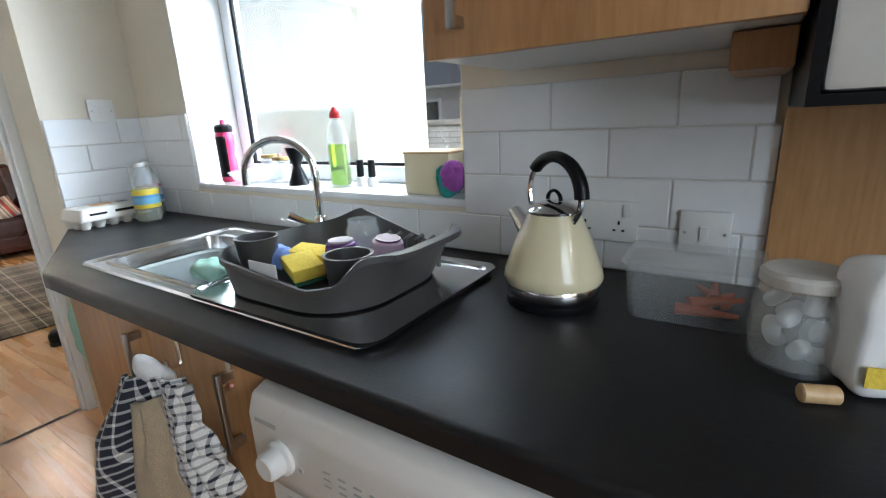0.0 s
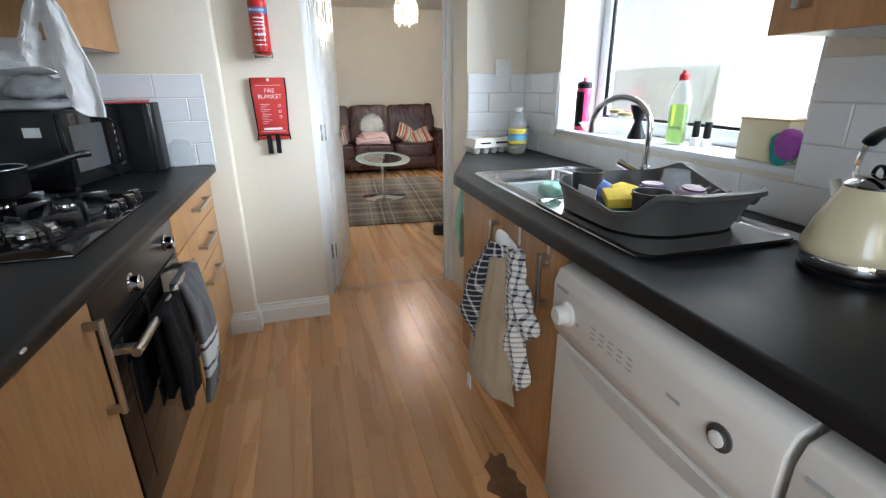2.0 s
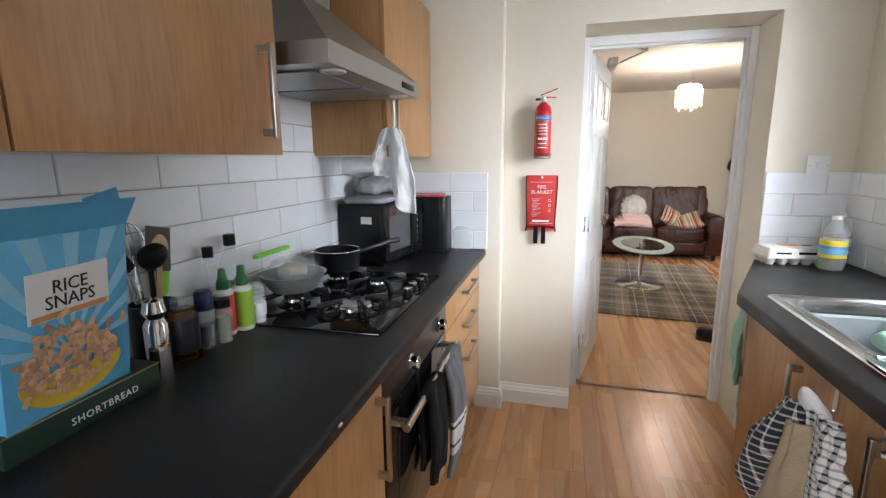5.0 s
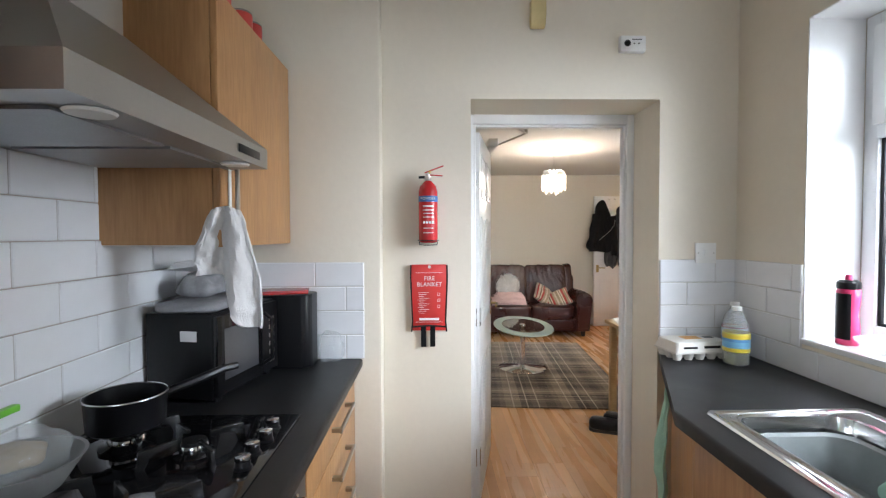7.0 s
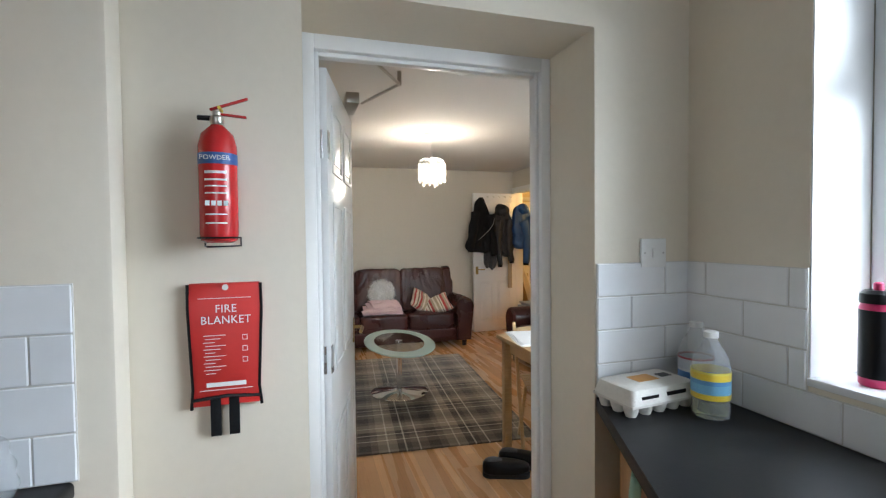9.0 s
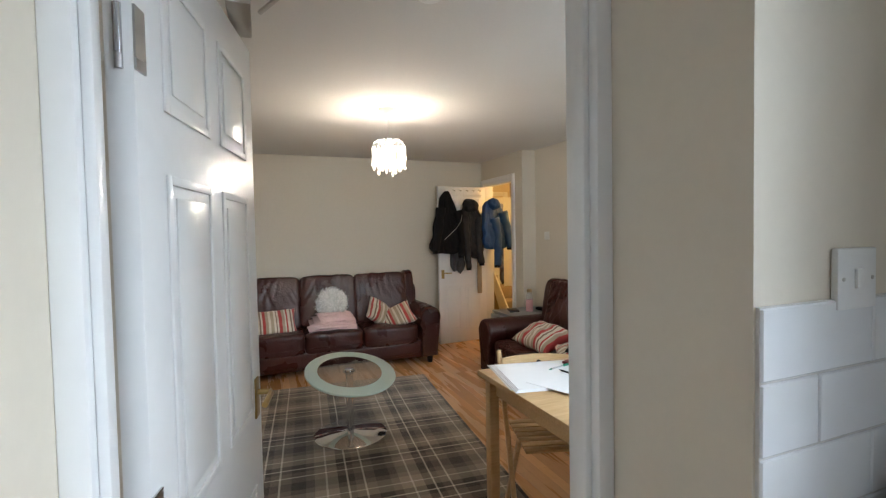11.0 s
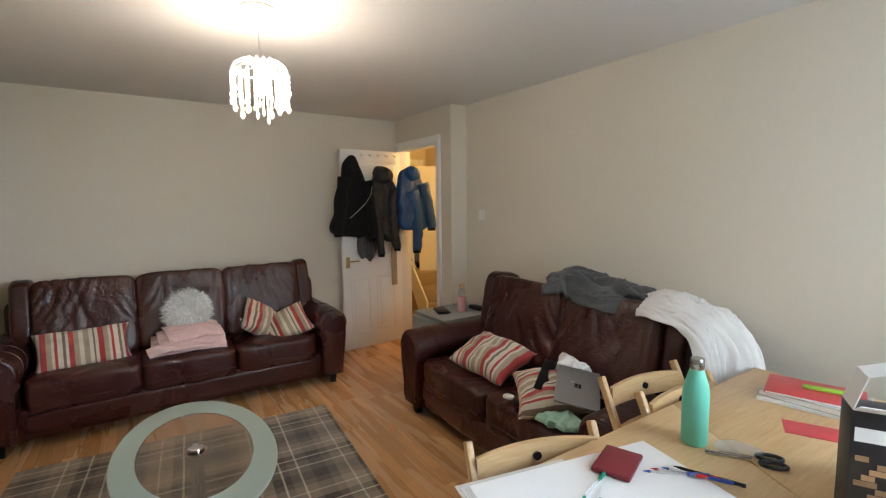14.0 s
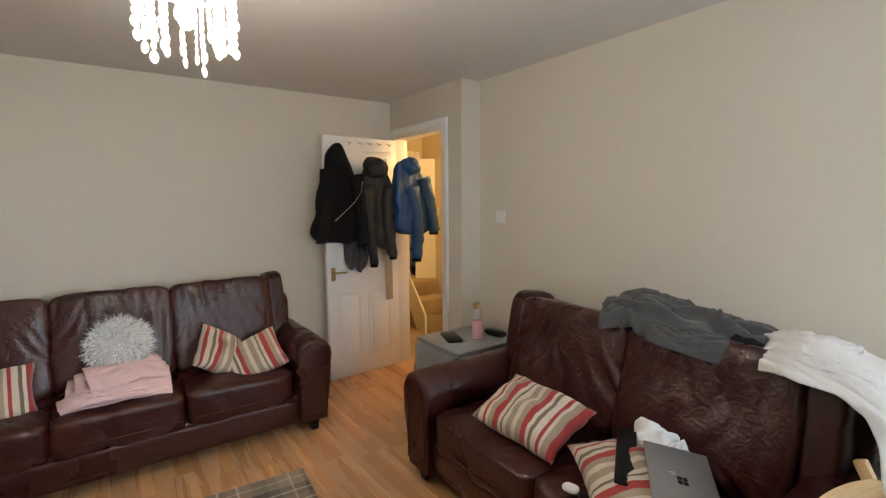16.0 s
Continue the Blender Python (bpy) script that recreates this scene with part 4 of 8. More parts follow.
part("tub", rack_wall(), "greyplastic", rack)
for px, py in ((-0.985, 0.52), (-0.695, 0.505)):
    part("cutlery_pocket", moved(lathe([(0.038, 0.03), (0.045, 0.106), (0.047, 0.109), (0.041, 0.109), (0.034, 0.035)], 24), pose(px, py, TOP)), "greyplastic", rack)
part("drip_tray", tray_bm([(rr(RX0 - 0.01, RX1 + 0.02, RY0 - 0.035, RY1 + 0.02, 0.04), TOP + 0.0085), (rr(RX0 - 0.012, RX1 + 0.022, RY0 - 0.037, RY1 + 0.022, 0.04), TOP + 0.016), (rr(RX0 - 0.006, RX1 + 0.016, RY0 - 0.031, RY1 + 0.016, 0.04), TOP + 0.016), (rr(RX0, RX1 + 0.01, RY0 - 0.025, RY1 + 0.01, 0.035), TOP + 0.0105)]), "sinksteel", rack, "shiny steel drip tray")
part("prong", joined(*[tube([(-0.78 + 0.03 * i, 0.70, TOP + 0.035), (-0.78 + 0.03 * i, 0.705, TOP + 0.085), (-0.77 + 0.03 * i, 0.72, TOP + 0.095)], 0.005, 6) for i in range(6)]), "greyplastic", rack)
part("sticker", box(-0.88, -0.80, 0.4245, 0.4265, TOP + 0.065, TOP + 0.095), "paper", rack, "small white sticker", smooth=False)


def mug(x, y, z, rot, colour, inner, label, r=0.042, h=0.085):
    g = thing("bowl_cup", label, "cup", pose(x, y, z, *rot))
    part("body", lathe([(r * 0.6, 0), (r * 0.75, 0.004), (r, h * 0.6), (r, h), (r * 0.93, h), (r * 0.9, h * 0.5), (r * 0.6, 0.01)], 28), colour, g)
    part("base_ring", lathe([(r * 0.62, -0.004), (r * 0.62, 0.0)], 24), inner, g)
    return g


M["purple"] = mat("purple_glaze", (0.11, 0.035, 0.16), 0.2)
M["lilac"] = mat("lilac_glaze", (0.62, 0.48, 0.62), 0.2)
M["sponge"] = mat("yellow_sponge", (0.75, 0.55, 0.07), 0.9, var=0.15, bump=0.8, bump_scale=180)
M["scourer"] = mat("green_scourer", (0.03, 0.15, 0.08), 0.95, bump=0.8, bump_scale=250)
M["bluecloth2"] = mat("blue_dish_cloth", (0.16, 0.25, 0.55), 0.9, bump=0.5)
mug(-0.80, 0.59, TOP + 0.100, (180, 0, 0), "purple", "lilac", "purple bowl turned upside down to dry")
mug(-0.705, 0.63, TOP + 0.104, (180, 8, 0), "lilac", "purple", "lilac bowl turned upside down to dry")
jar1 = thing("glass_jar", "small clear glass jar drying in the rack", "jar", pose(-0.83, 0.69, TOP + 0.04))
part("body", lathe([(0.036, 0), (0.040, 0.006), (0.040, 0.06), (0.034, 0.07), (0.034, 0.085), (0.031, 0.085), (0.031, 0.068), (0.037, 0.058), (0.036, 0.006)], 28), "glass", jar1)
for sx, sy, rz in ((-0.90, 0.60, 20), (-0.855, 0.53, -25)):
    sp = thing("sponge", "yellow washing-up sponge with a green scourer face", "sponge", pose(sx, sy, TOP + 0.043, 4, 6, rz))
    part("foam", box(-0.05, 0.05, -0.033, 0.033, 0, 0.028, bevel=0.005), "sponge", sp)
    part("scourer", box(-0.05, 0.05, -0.033, 0.033, -0.008, -0.0005, bevel=0.002), "scourer", sp)
single("dish_cloth", soft(0.11, 0.09, 0.04, 0.8, 14, 0.02, 18, 3), "bluecloth2", "crumpled blue dish cloth in the rack", "cloth", pose(-0.97, 0.55, TOP + 0.046, 0, 0, 30))
single("scouring_pad", soft(0.09, 0.06, 0.05, 0.8, 10, 0.015, 16, 7), "mintcloth", "green and blue scourer on the sink edge", "scourer", pose(-1.10, 0.47, TOP + 0.03))

M["gameb"] = mat("blue_packet_print", (0.10, 0.16, 0.42), 0.5)
# kettle
ket = thing("electric_kettle", "cream pyramid kettle with a black loop handle", "kettle", pose(-0.385, 0.715, TOP, 0, 0, -28) @ Matrix.Diagonal((0.93, 0.93, 0.755, 1)))
part("power_base", lathe([(0.088, 0), (0.090, 0.004), (0.090, 0.018), (0.082, 0.024)], 36), "black", ket)
part("foot_ring", lathe([(0.089, 0.026), (0.091, 0.03), (0.091, 0.052), (0.089, 0.056)], 36), "chrome", ket, "chrome foot ring")
part("body", lathe([(0.094, 0.056), (0.097, 0.066), (0.094, 0.085), (0.070, 0.165), (0.052, 0.215), (0.050, 0.222)], 44), "cream", ket)
lid = part("lid", lathe([(0.050, 0.222), (0.051, 0.228), (0.044, 0.236), (0.026, 0.246), (0.010, 0.250)], 36), "chrome", ket, "chrome lid")
part("lid_knob", tube([(0.018 * math.cos(radians(a)), 0, 0.25 + 0.022 * math.sin(radians(a))) for a in range(0, 181, 20)], 0.004, 8), "black", lid)
hnd = [(0.062 * math.cos(radians(a)) * 1.15, 0, 0.262 + 0.088 * math.sin(radians(a))) for a in range(-20, 201, 10)]
part("handle", tube(hnd[2:-6], 0.0135, 10), "black", ket, "black moulded handle")
part("handle_bracket", tube([(0.052, 0, 0.205)] + hnd[:4], 0.006, 8), "chrome", ket)
part("handle_bracket", tube(hnd[-7:] + [(-0.052, 0, 0.205)], 0.006, 8), "chrome", ket)
part("spout", moved(lathe([(0.026, 0), (0.018, 0.05), (0.015, 0.075), (0.012, 0.075), (0.014, 0.05)], 16), pose(-0.068, 0, 0.155, 0, -48, 0)), "chrome", ket)
part("cable", tube([(-0.08, 0.02, 0.01), (-0.15, 0.05, 0.006), (-0.19, 0.09, 0.03), (-0.17, 0.14, 0.08), (-0.13, 0.12, 0.095), (-0.12, 0.06, 0.06), (-0.19, 0.02, 0.01), (-0.2, 0.1, 0.006), (-0.1, 0.18, 0.006)], 0.0035, 6), "black", ket, "black loose power cable")

tub = thing("storage_tub", "clear plastic tub with carrots and a clip lid", "food container", pose(-0.16, 0.755, TOP, 0, 0, 2))
part("body", tray_bm([(rr(-0.098, 0.098, -0.058, 0.058, 0.02), 0.092), (rr(-0.092, 0.092, -0.052, 0.052, 0.02), 0.0)]), "clearplastic", tub)
part("lid", box(-0.103, 0.103, -0.063, 0.063, 0.092, 0.105, bevel=0.005), "clearplastic", tub, "translucent clip lid")
M["carrot"] = mat("orange_carrot", (0.55, 0.10, 0.02), 0.5, var=0.2)
part("carrot", joined(*[moved(cyl(0.011, 0, 0.09, 8, 0.004), pose(-0.02 + 0.018 * i, -0.02 + 0.012 * i, 0.014 + 0.008 * (i % 2), 0, 90, 30 * i)) for i in range(5)]), "carrot", tub, "orange carrot pieces inside")

jar = thing("kilner_jar", "glass storage jar with wrapped sachets and a patterned lid", "jar", pose(-0.025, 0.645, TOP))
part("body", lathe([(0.048, 0), (0.052, 0.006), (0.056, 0.05), (0.052, 0.095), (0.044, 0.105), (0.044, 0.112), (0.041, 0.112), (0.041, 0.104), (0.052, 0.05), (0.049, 0.008)], 32), "glass", jar)
part("lid", lathe([(0.047, 0.112), (0.050, 0.114), (0.050, 0.126), (0.045, 0.131)], 32), "card", jar, "cream lid with a red pattern")
part("sachet", joined(*[moved(soft(0.035, 0.022, 0.02, 0.7, 3), pose(0.028 * math.cos(i * 2.4), 0.028 * math.sin(i * 2.4), 0.015 + 0.008 * i, 40 * i, 25 * i, 60 * i)) for i in range(11)]), "paper", jar, "white sachets inside")
bag = single("flour_bag", soft(0.11, 0.08, 0.16, 0.35, 12, 0.01, 12, 4), "paper", "white paper food bag with a folded top", "food packet", pose(0.065, 0.615, TOP + 0.08, 0, 0, 15))
part("label_print", moved(box(-0.02, 0.03, -0.0445, -0.0425, -0.05, -0.01), pose(0, 0, 0)), "gameb", bag, "blue printed mark", smooth=False)
part("label_print", moved(box(-0.045, -0.025, -0.0445, -0.0425, -0.055, -0.03), pose(0, 0, 0)), "sponge", bag, "yellow printed mark", smooth=False)
single("cork_stopper", cyl(0.011, -0.02, 0.02, 16, bevel=0.002), "beech", "pale cork lying on the worktop", "cork", pose(-0.005, 0.55, TOP + 0.011, 0, 90, 20))

boil = thing("boiler", "white wall-hung boiler with dark edge trims", "boiler")
part("casing", box(-0.045, 0.40, 0.60, WIN - 0.002, 1.25, 2.0, bevel=0.008), "enamel", boil)
part("edge_trim", boxes((-0.058, -0.046, 0.595, WIN - 0.002, 1.235, 2.0), (-0.058, 0.40, 0.597, WIN - 0.002, 1.235, 1.248)), "black", boil, "dark plastic trim", smooth=False)
single("boiler_board", box(-0.06, 0.42, WIN - 0.022, WIN - 0.009, TOP + 0.001, 1.232), "door_oak", "oak-effect backing board under the boiler", "panel", smooth=False)
single("cabinet_shelf", box(-0.14, -0.067, 0.70, WIN - 0.009, 1.285, 1.334, bevel=0.002), "door_oak", "short oak-effect pelmet under the wall cabinet", "panel", smooth=False)


def plate(name, m, w, h, label, category, bits):
    s = thing(name, label, category, m)
    part("face_plate", box(-w / 2, w / 2, -0.010, 0, -h / 2, h / 2, bevel=0.003), "whiteplastic", s)
    for kind, x, z in bits:
        if kind == "rocker":
            part("rocker", box(x - 0.008, x + 0.008, -0.014, -0.009, z - 0.014, z + 0.014, bevel=0.002), "whiteplastic", s)
        elif kind == "hole":
            part("socket_hole", boxes((x - 0.002, x + 0.002, -0.0106, -0.0098, z + 0.006, z + 0.014), (x - 0.012, x - 0.006, -0.0106, -0.0098, z - 0.008, z - 0.004), (x + 0.006, x + 0.012, -0.0106, -0.0098, z - 0.008, z - 0.004)), "black", s, smooth=False)
        else:
            part("screw", moved(cyl(0.003, 0, 0.001, 10), pose(x, -0.010, z, 90)), "nickel", s)
    return s


plate("double_socket", pose(-0.353, WIN - 0.009, 1.015), 0.146, 0.086, "white double plug socket on the tiles", "socket", [("hole", -0.035, -0.012), ("hole", 0.035, -0.012), ("rocker", -0.05, 0.025), ("rocker", 0.05, 0.025)])
plate("fused_switch", pose(-0.16, WIN - 0.009, 1.005), 0.088, 0.086, "white fused switch on the tiles", "switch", [("rocker", 0, 0), ("screw", -0.034, 0), ("screw", 0.034, 0)])
plate("isolator_switch", pose(END + 0.001, 0.80, 1.334, 0, 0, 90), 0.092, 0.088, "white isolator switch above the tiled splashback", "switch", [("rocker", 0, 0), ("screw", -0.034, 0), ("screw", 0.034, 0)])

# corner: eggs and squash bottles
M["eggcard"] = mat("pale_printed_card", (0.70, 0.68, 0.63), 0.75, var=0.08, bump=0.3, bump_scale=140)
egg = thing("egg_box", "pale moulded card egg box with a printed lid", "egg box", pose(-2.20, 0.695, TOP, 0, 0, 6))
part("moulded_tray", joined(*[moved(lathe([(0.014, 0), (0.019, 0.012), (0.023, 0.034)], 10), pose(-0.05 + 0.047 * i, -0.10 + 0.05 * j, 0)) for i in range(3) for j in range(5)], box(-0.075, 0.075, -0.125, 0.125, 0.03, 0.036)), "card", egg)
lid = part("lid", tray_bm([(rr(-0.076, 0.076, -0.124, 0.124, 0.012), 0.036), (rr(-0.076, 0.076, -0.124, 0.124, 0.012), 0.042), (rr(-0.066, 0.066, -0.114, 0.114, 0.014), 0.074), (rr(-0.058, 0.058, -0.106, 0.106, 0.014), 0.0775)]), "eggcard", egg, "pale lid with an orange printed label")
part("label_print", boxes((-0.03, 0.02, -0.045, 0.03, 0.0774, 0.0784), bevel=0), mat("orange_print", (0.65, 0.33, 0.10), 0.6), egg, smooth=False)


part("side_print", boxes((0.068, 0.0735, -0.09, -0.03, 0.050, 0.058), (0.068, 0.0735, 0.0, 0.07, 0.050, 0.060), (-0.02, 0.01, 0.05, 0.09, 0.0774, 0.0782)), "black", egg, "dark printed marks", smooth=False)


def squash_bottle(x, y, juice, lab, label, rz):
    b = thing("squash_bottle", label, "bottle", pose(x, y, TOP, 0, 0, rz), group="squash bottles")
    part("body", lathe([(0.040, 0), (0.046, 0.006), (0.047, 0.03), (0.044, 0.05), (0.047, 0.07), (0.047, 0.135), (0.040, 0.165), (0.022, 0.195), (0.016, 0.205), (0.016, 0.222)], 28), "clearplastic", b)
    part("drink", lathe([(0.038, 0.004), (0.0425, 0.01), (0.0425, 0.05)], 24), juice, b)
    part("label_sleeve", lathe([(0.0476, 0.055), (0.048, 0.058), (0.048, 0.125), (0.0476, 0.128)], 28, cap=False), lab, b)
    part("cap", lathe([(0.018, 0.212), (0.018, 0.226), (0.016, 0.228)], 20), "whiteplastic", b)
    return b


M["squash1"] = bands("squash_label_blue", [(0.0, (0.10, 0.30, 0.55)), (0.12, (0.75, 0.55, 0.04)), (0.3, (0.72, 0.62, 0.12)), (0.5, (0.80, 0.60, 0.05)), (0.74, (0.16, 0.42, 0.62))], 0.094, "z", 0.4, 0.0)
M["squash2"] = bands("squash_label_red", [(0.0, (0.60, 0.62, 0.66)), (0.30, (0.35, 0.03, 0.05)), (0.58, (0.62, 0.62, 0.66)), (0.70, (0.10, 0.25, 0.55)), (0.92, (0.7, 0.7, 0.7))], 0.094, "z", 0.4, 0.0)
M["juice"] = glassy("pale_juice", (0.85, 0.85, 0.55), 0.05, 1.33)
squash_bottle(-2.08, 0.80, "juice", "squash1", "clear squash bottle with a yellow fruit label", 20)
squash_bottle(-2.20, 0.872, "juice", "squash2", "clear squash bottle with a red and blue label", -30)

# tea towels hung from a hook on the sink cabinet
NAVY_, OFF_ = (0.012, 0.014, 0.028), (0.74, 0.73, 0.70)
M["check"] = bands("white_cloth_navy_check", [(0.0, OFF_), (0.66, NAVY_)], 0.017, "z", axis2="x", stops2=[(0.0, OFF_), (0.66, NAVY_)])
M["check_dark"] = bands("navy_cloth_white_check", [(0.0, NAVY_), (0.72, OFF_)], 0.019, "z", axis2="x", stops2=[(0.0, NAVY_), (0.80, OFF_)])


def hang_between(name, label, material, tl, tr, bl, br, bulge, folds, seed, droop=0.02):
    """A cloth hung in a bunch: from its top edge it spreads to its bottom edge, bowed out into the room, with falling folds."""
    tl, tr, bl, br = (Vector(q) for q in (tl, tr, bl, br))

    def shape(u, v):
        k = v ** 0.85
        p = tl.lerp(tr, u).lerp(bl.lerp(br, u), k)
        q = u + 0.10 * noise.noise(Vector((u * 3, v * 3, seed)))
        f = math.sin(q * math.pi * folds + seed) * (0.35 + 0.65 * k)
        out = bulge * math.sin(math.pi * min(1, 0.12 + 0.88 * v)) * (1 - 0.6 * (2 * u - 1) ** 2) + 0.015 * f + 0.012 * noise.noise(Vector((u * 6, v * 6, seed)))
        return (p.x + 0.012 * noise.noise(Vector((v * 5, u * 2, seed))), p.y - out, p.z - droop * abs(math.sin(u * math.pi * 1.5 + seed)) * v)
    return single(name, sheet(0, 0, 34, 40, shape, 0.005), material, label, "towel", angle=180)


hang_between("tea_towel", "navy and white checked tea towel on the cabinet hook", "check_dark", (-1.00, 0.250, 0.825), (-0.945, 0.262, 0.835), (-1.13, 0.255, 0.47), (-1.02, 0.262, 0.44), 0.105, 3, 1.0)
hang_between("tea_towel", "beige towel on the cabinet hook", "beigecloth", (-0.975, 0.222, 0.785), (-0.915, 0.238, 0.80), (-1.115, 0.188, 0.345), (-0.885, 0.262, 0.325), 0.028, 2.2, 4.2)
hang_between("tea_towel", "white and black checked cloth on the cabinet hook", "check", (-0.935, 0.240, 0.835), (-0.875, 0.268, 0.835), (-0.905, 0.280, 0.40), (-0.85, 0.290, 0.42), 0.020, 3, 8.0)
hang_between("tea_towel", "short checked cloth beside the cabinet hook", "check", (-0.91, 0.246, 0.835), (-0.855, 0.262, 0.825), (-0.855, 0.278, 0.60), (-0.815, 0.290, 0.61), 0.016, 2, 5.0)
single("care_tag", box(-1.075, -1.045, 0.186, 0.189, 0.285, 0.335), "paper", "small white care tag on the beige towel", "label", smooth=False)
single("cloth_knot", soft(0.085, 0.04, 0.04, 0.9, 8, 0.008, 20, 2), "whitecloth", "knotted pale cloth on the cabinet hook", "cloth", pose(-0.945, 0.250, 0.835, 0, 35, 20))
hook = thing("over_door_hook", "chrome over-door hooks on the sink cabinet", "hook")
for hx in (-1.02, -0.845):
    part("hook_strip", boxes((hx - 0.008, hx + 0.008, RF - 0.003, RF - 0.001, 0.79, 0.864), (hx - 0.008, hx + 0.008, RF - 0.03, RF - 0.003, 0.79, 0.793), (hx - 0.008, hx + 0.008, RF - 0.03, RF - 0.027, 0.793, 0.81)), "chrome", hook, smooth=False)
hang_between("tea_towel", "pale green cloth hung at the angled cabinet end", "mintcloth", (-2.00, 0.495, 0.845), (-1.96, 0.482, 0.845), (-2.05, 0.50, 0.43), (-1.91, 0.44, 0.44), 0.03, 3, 3.3)

# window sill
sb = thing("sports_bottle", "pink and black squeezy sports bottle on the sill", "bottle", pose(-1.835, 1.02, WZ0))
M["pink"] = mat("hot_pink_plastic", (0.62, 0.03, 0.13), 0.35)
part("body", lathe([(0.030, 0), (0.034, 0.005), (0.033, 0.06), (0.027, 0.10), (0.033, 0.15), (0.034, 0.18), (0.030, 0.19)], 28), "pink", sb)
part("sleeve", prism([(0.0345 * math.cos(radians(a)), 0.0345 * math.sin(radians(a))) for a in range(190, 331, 10)] + [(0.030 * math.cos(radians(a)), 0.030 * math.sin(radians(a))) for a in range(330, 189, -10)], 0.02, 0.175), "black", sb, "black grip sleeve")
part("cap", lathe([(0.033, 0.19), (0.034, 0.195), (0.033, 0.212), (0.024, 0.22)], 24), "black", sb)
part("spout", lathe([(0.010, 0.22), (0.009, 0.235), (0.006, 0.238)], 16), "pink", sb)
M["lime"] = glassy("lime_soap", (0.45, 0.80, 0.05), 0.1, 1.35)
soap = thing("washing_up_liquid", "clear bottle of lime washing-up liquid with a red cap", "bottle", pose(-1.23, 1.03, WZ0) @ Matrix.Diagonal((1.25, 1.25, 1.15, 1)))
part("body", moved(lathe([(0.030, 0), (0.033, 0.01), (0.033, 0.13), (0.026, 0.165), (0.012, 0.185), (0.011, 0.19)], 24), Matrix.Diagonal((1, 0.7, 1, 1))), "clearplastic", soap)
part("liquid", moved(lathe([(0.027, 0.006), (0.030, 0.012), (0.030, 0.12)], 20), Matrix.Diagonal((1, 0.68, 1, 1))), "lime", soap)
part("cap", lathe([(0.014, 0.19), (0.014, 0.205), (0.007, 0.212), (0.006, 0.22)], 16), "red", soap, "red push cap")
single("egg_timer_vase", lathe([(0.034, 0), (0.036, 0.004), (0.014, 0.065), (0.036, 0.128), (0.034, 0.13)], 28), "black", "black hourglass-shaped stand on the sill", "ornament", pose(-1.43, 1.02, WZ0))
single("glass_dish", lathe([(0.05, 0), (0.09, 0.012), (0.115, 0.045), (0.112, 0.045), (0.088, 0.016), (0.048, 0.005)], 36), "glass", "clear glass dish on the window sill", "dish", pose(-1.66, 1.03, WZ0))
for jx in (-1.66, -1.555):
    j = thing("jam_jar", "empty glass jam jar with a bronze lid", "jar", pose(jx, 1.08 if jx < -1.6 else 1.05, WZ0 + (0.006 if jx < -1.6 else 0)), group="jam jars on the sill")
    part("body", lathe([(0.028, 0), (0.033, 0.005), (0.033, 0.07), (0.028, 0.08), (0.026, 0.08), (0.030, 0.068), (0.030, 0.006)], 24), "glass", j)
    part("lid", lathe([(0.031, 0.081), (0.031, 0.092), (0.029, 0.094)], 24), "brass", j)
for cx in (-1.17, -1.12):
    single("spice_tube", cyl(0.012, 0, 0.055, 14, bevel=0.002), "black", "small black tube on the window sill", "container", pose(cx, 1.06, WZ0 + 0.03), group="black tubes on the sill")
    single("tube_holder", cyl(0.016, 0, 0.029, 14, bevel=0.002), "whiteplastic", "white holder of a small tube on the sill", "holder", pose(cx, 1.06, WZ0), group="tube holders on the sill")
pot = thing("utensil_tin", "cream square tin on the window sill", "tin", pose(-0.82, 1.02, WZ0))
part("body", box(-0.09, 0.06, -0.06, 0.06, 0, 0.115, bevel=0.006), "cream", pot)
part("rim", box(-0.092, 0.062, -0.062, 0.062, 0.112, 0.118, bevel=0.002), "beech", pot, "gold-coloured rim")
orn = thing("heart_plaque", "cream square plaque with a raised white heart outline", "ornament", pose(-0.745, 1.10, WZ0, 0, 0, -8))
part("board", box(-0.06, 0.04, -0.01, 0.01, 0.0, 0.255, bevel=0.004), "cream", orn)
part("heart", tube([(0.035 * (math.sin(radians(a)) ** 3) - 0.01, -0.013, 0.19 + 0.028 * (math.cos(radians(a)) - 0.38 * math.cos(radians(2 * a)) - 0.15 * math.cos(radians(3 * a)))) for a in range(0, 360, 15)], 0.005, 6, closed=True), "whiteplastic", orn)
M["teal"] = mat("teal_yarn", (0.02, 0.30, 0.28), 0.9, bump=0.8, bump_scale=160)
M["violet"] = mat("violet_yarn", (0.33, 0.08, 0.36), 0.9, bump=0.8, bump_scale=160)
scr = thing("bath_puff", "teal and violet scrubbing puff on the sill", "scourer", pose(-0.755, 0.955, WZ0 + 0.045))
part("puff", soft(0.085, 0.04, 0.085, 1.0, 12, 0.008, 40, 1), "teal", scr)
p2 = part("puff", soft(0.07, 0.045, 0.08, 1.0, 12, 0.006, 40, 5), "violet", scr)
p2.location = (0.018, -0.012, 0.012)

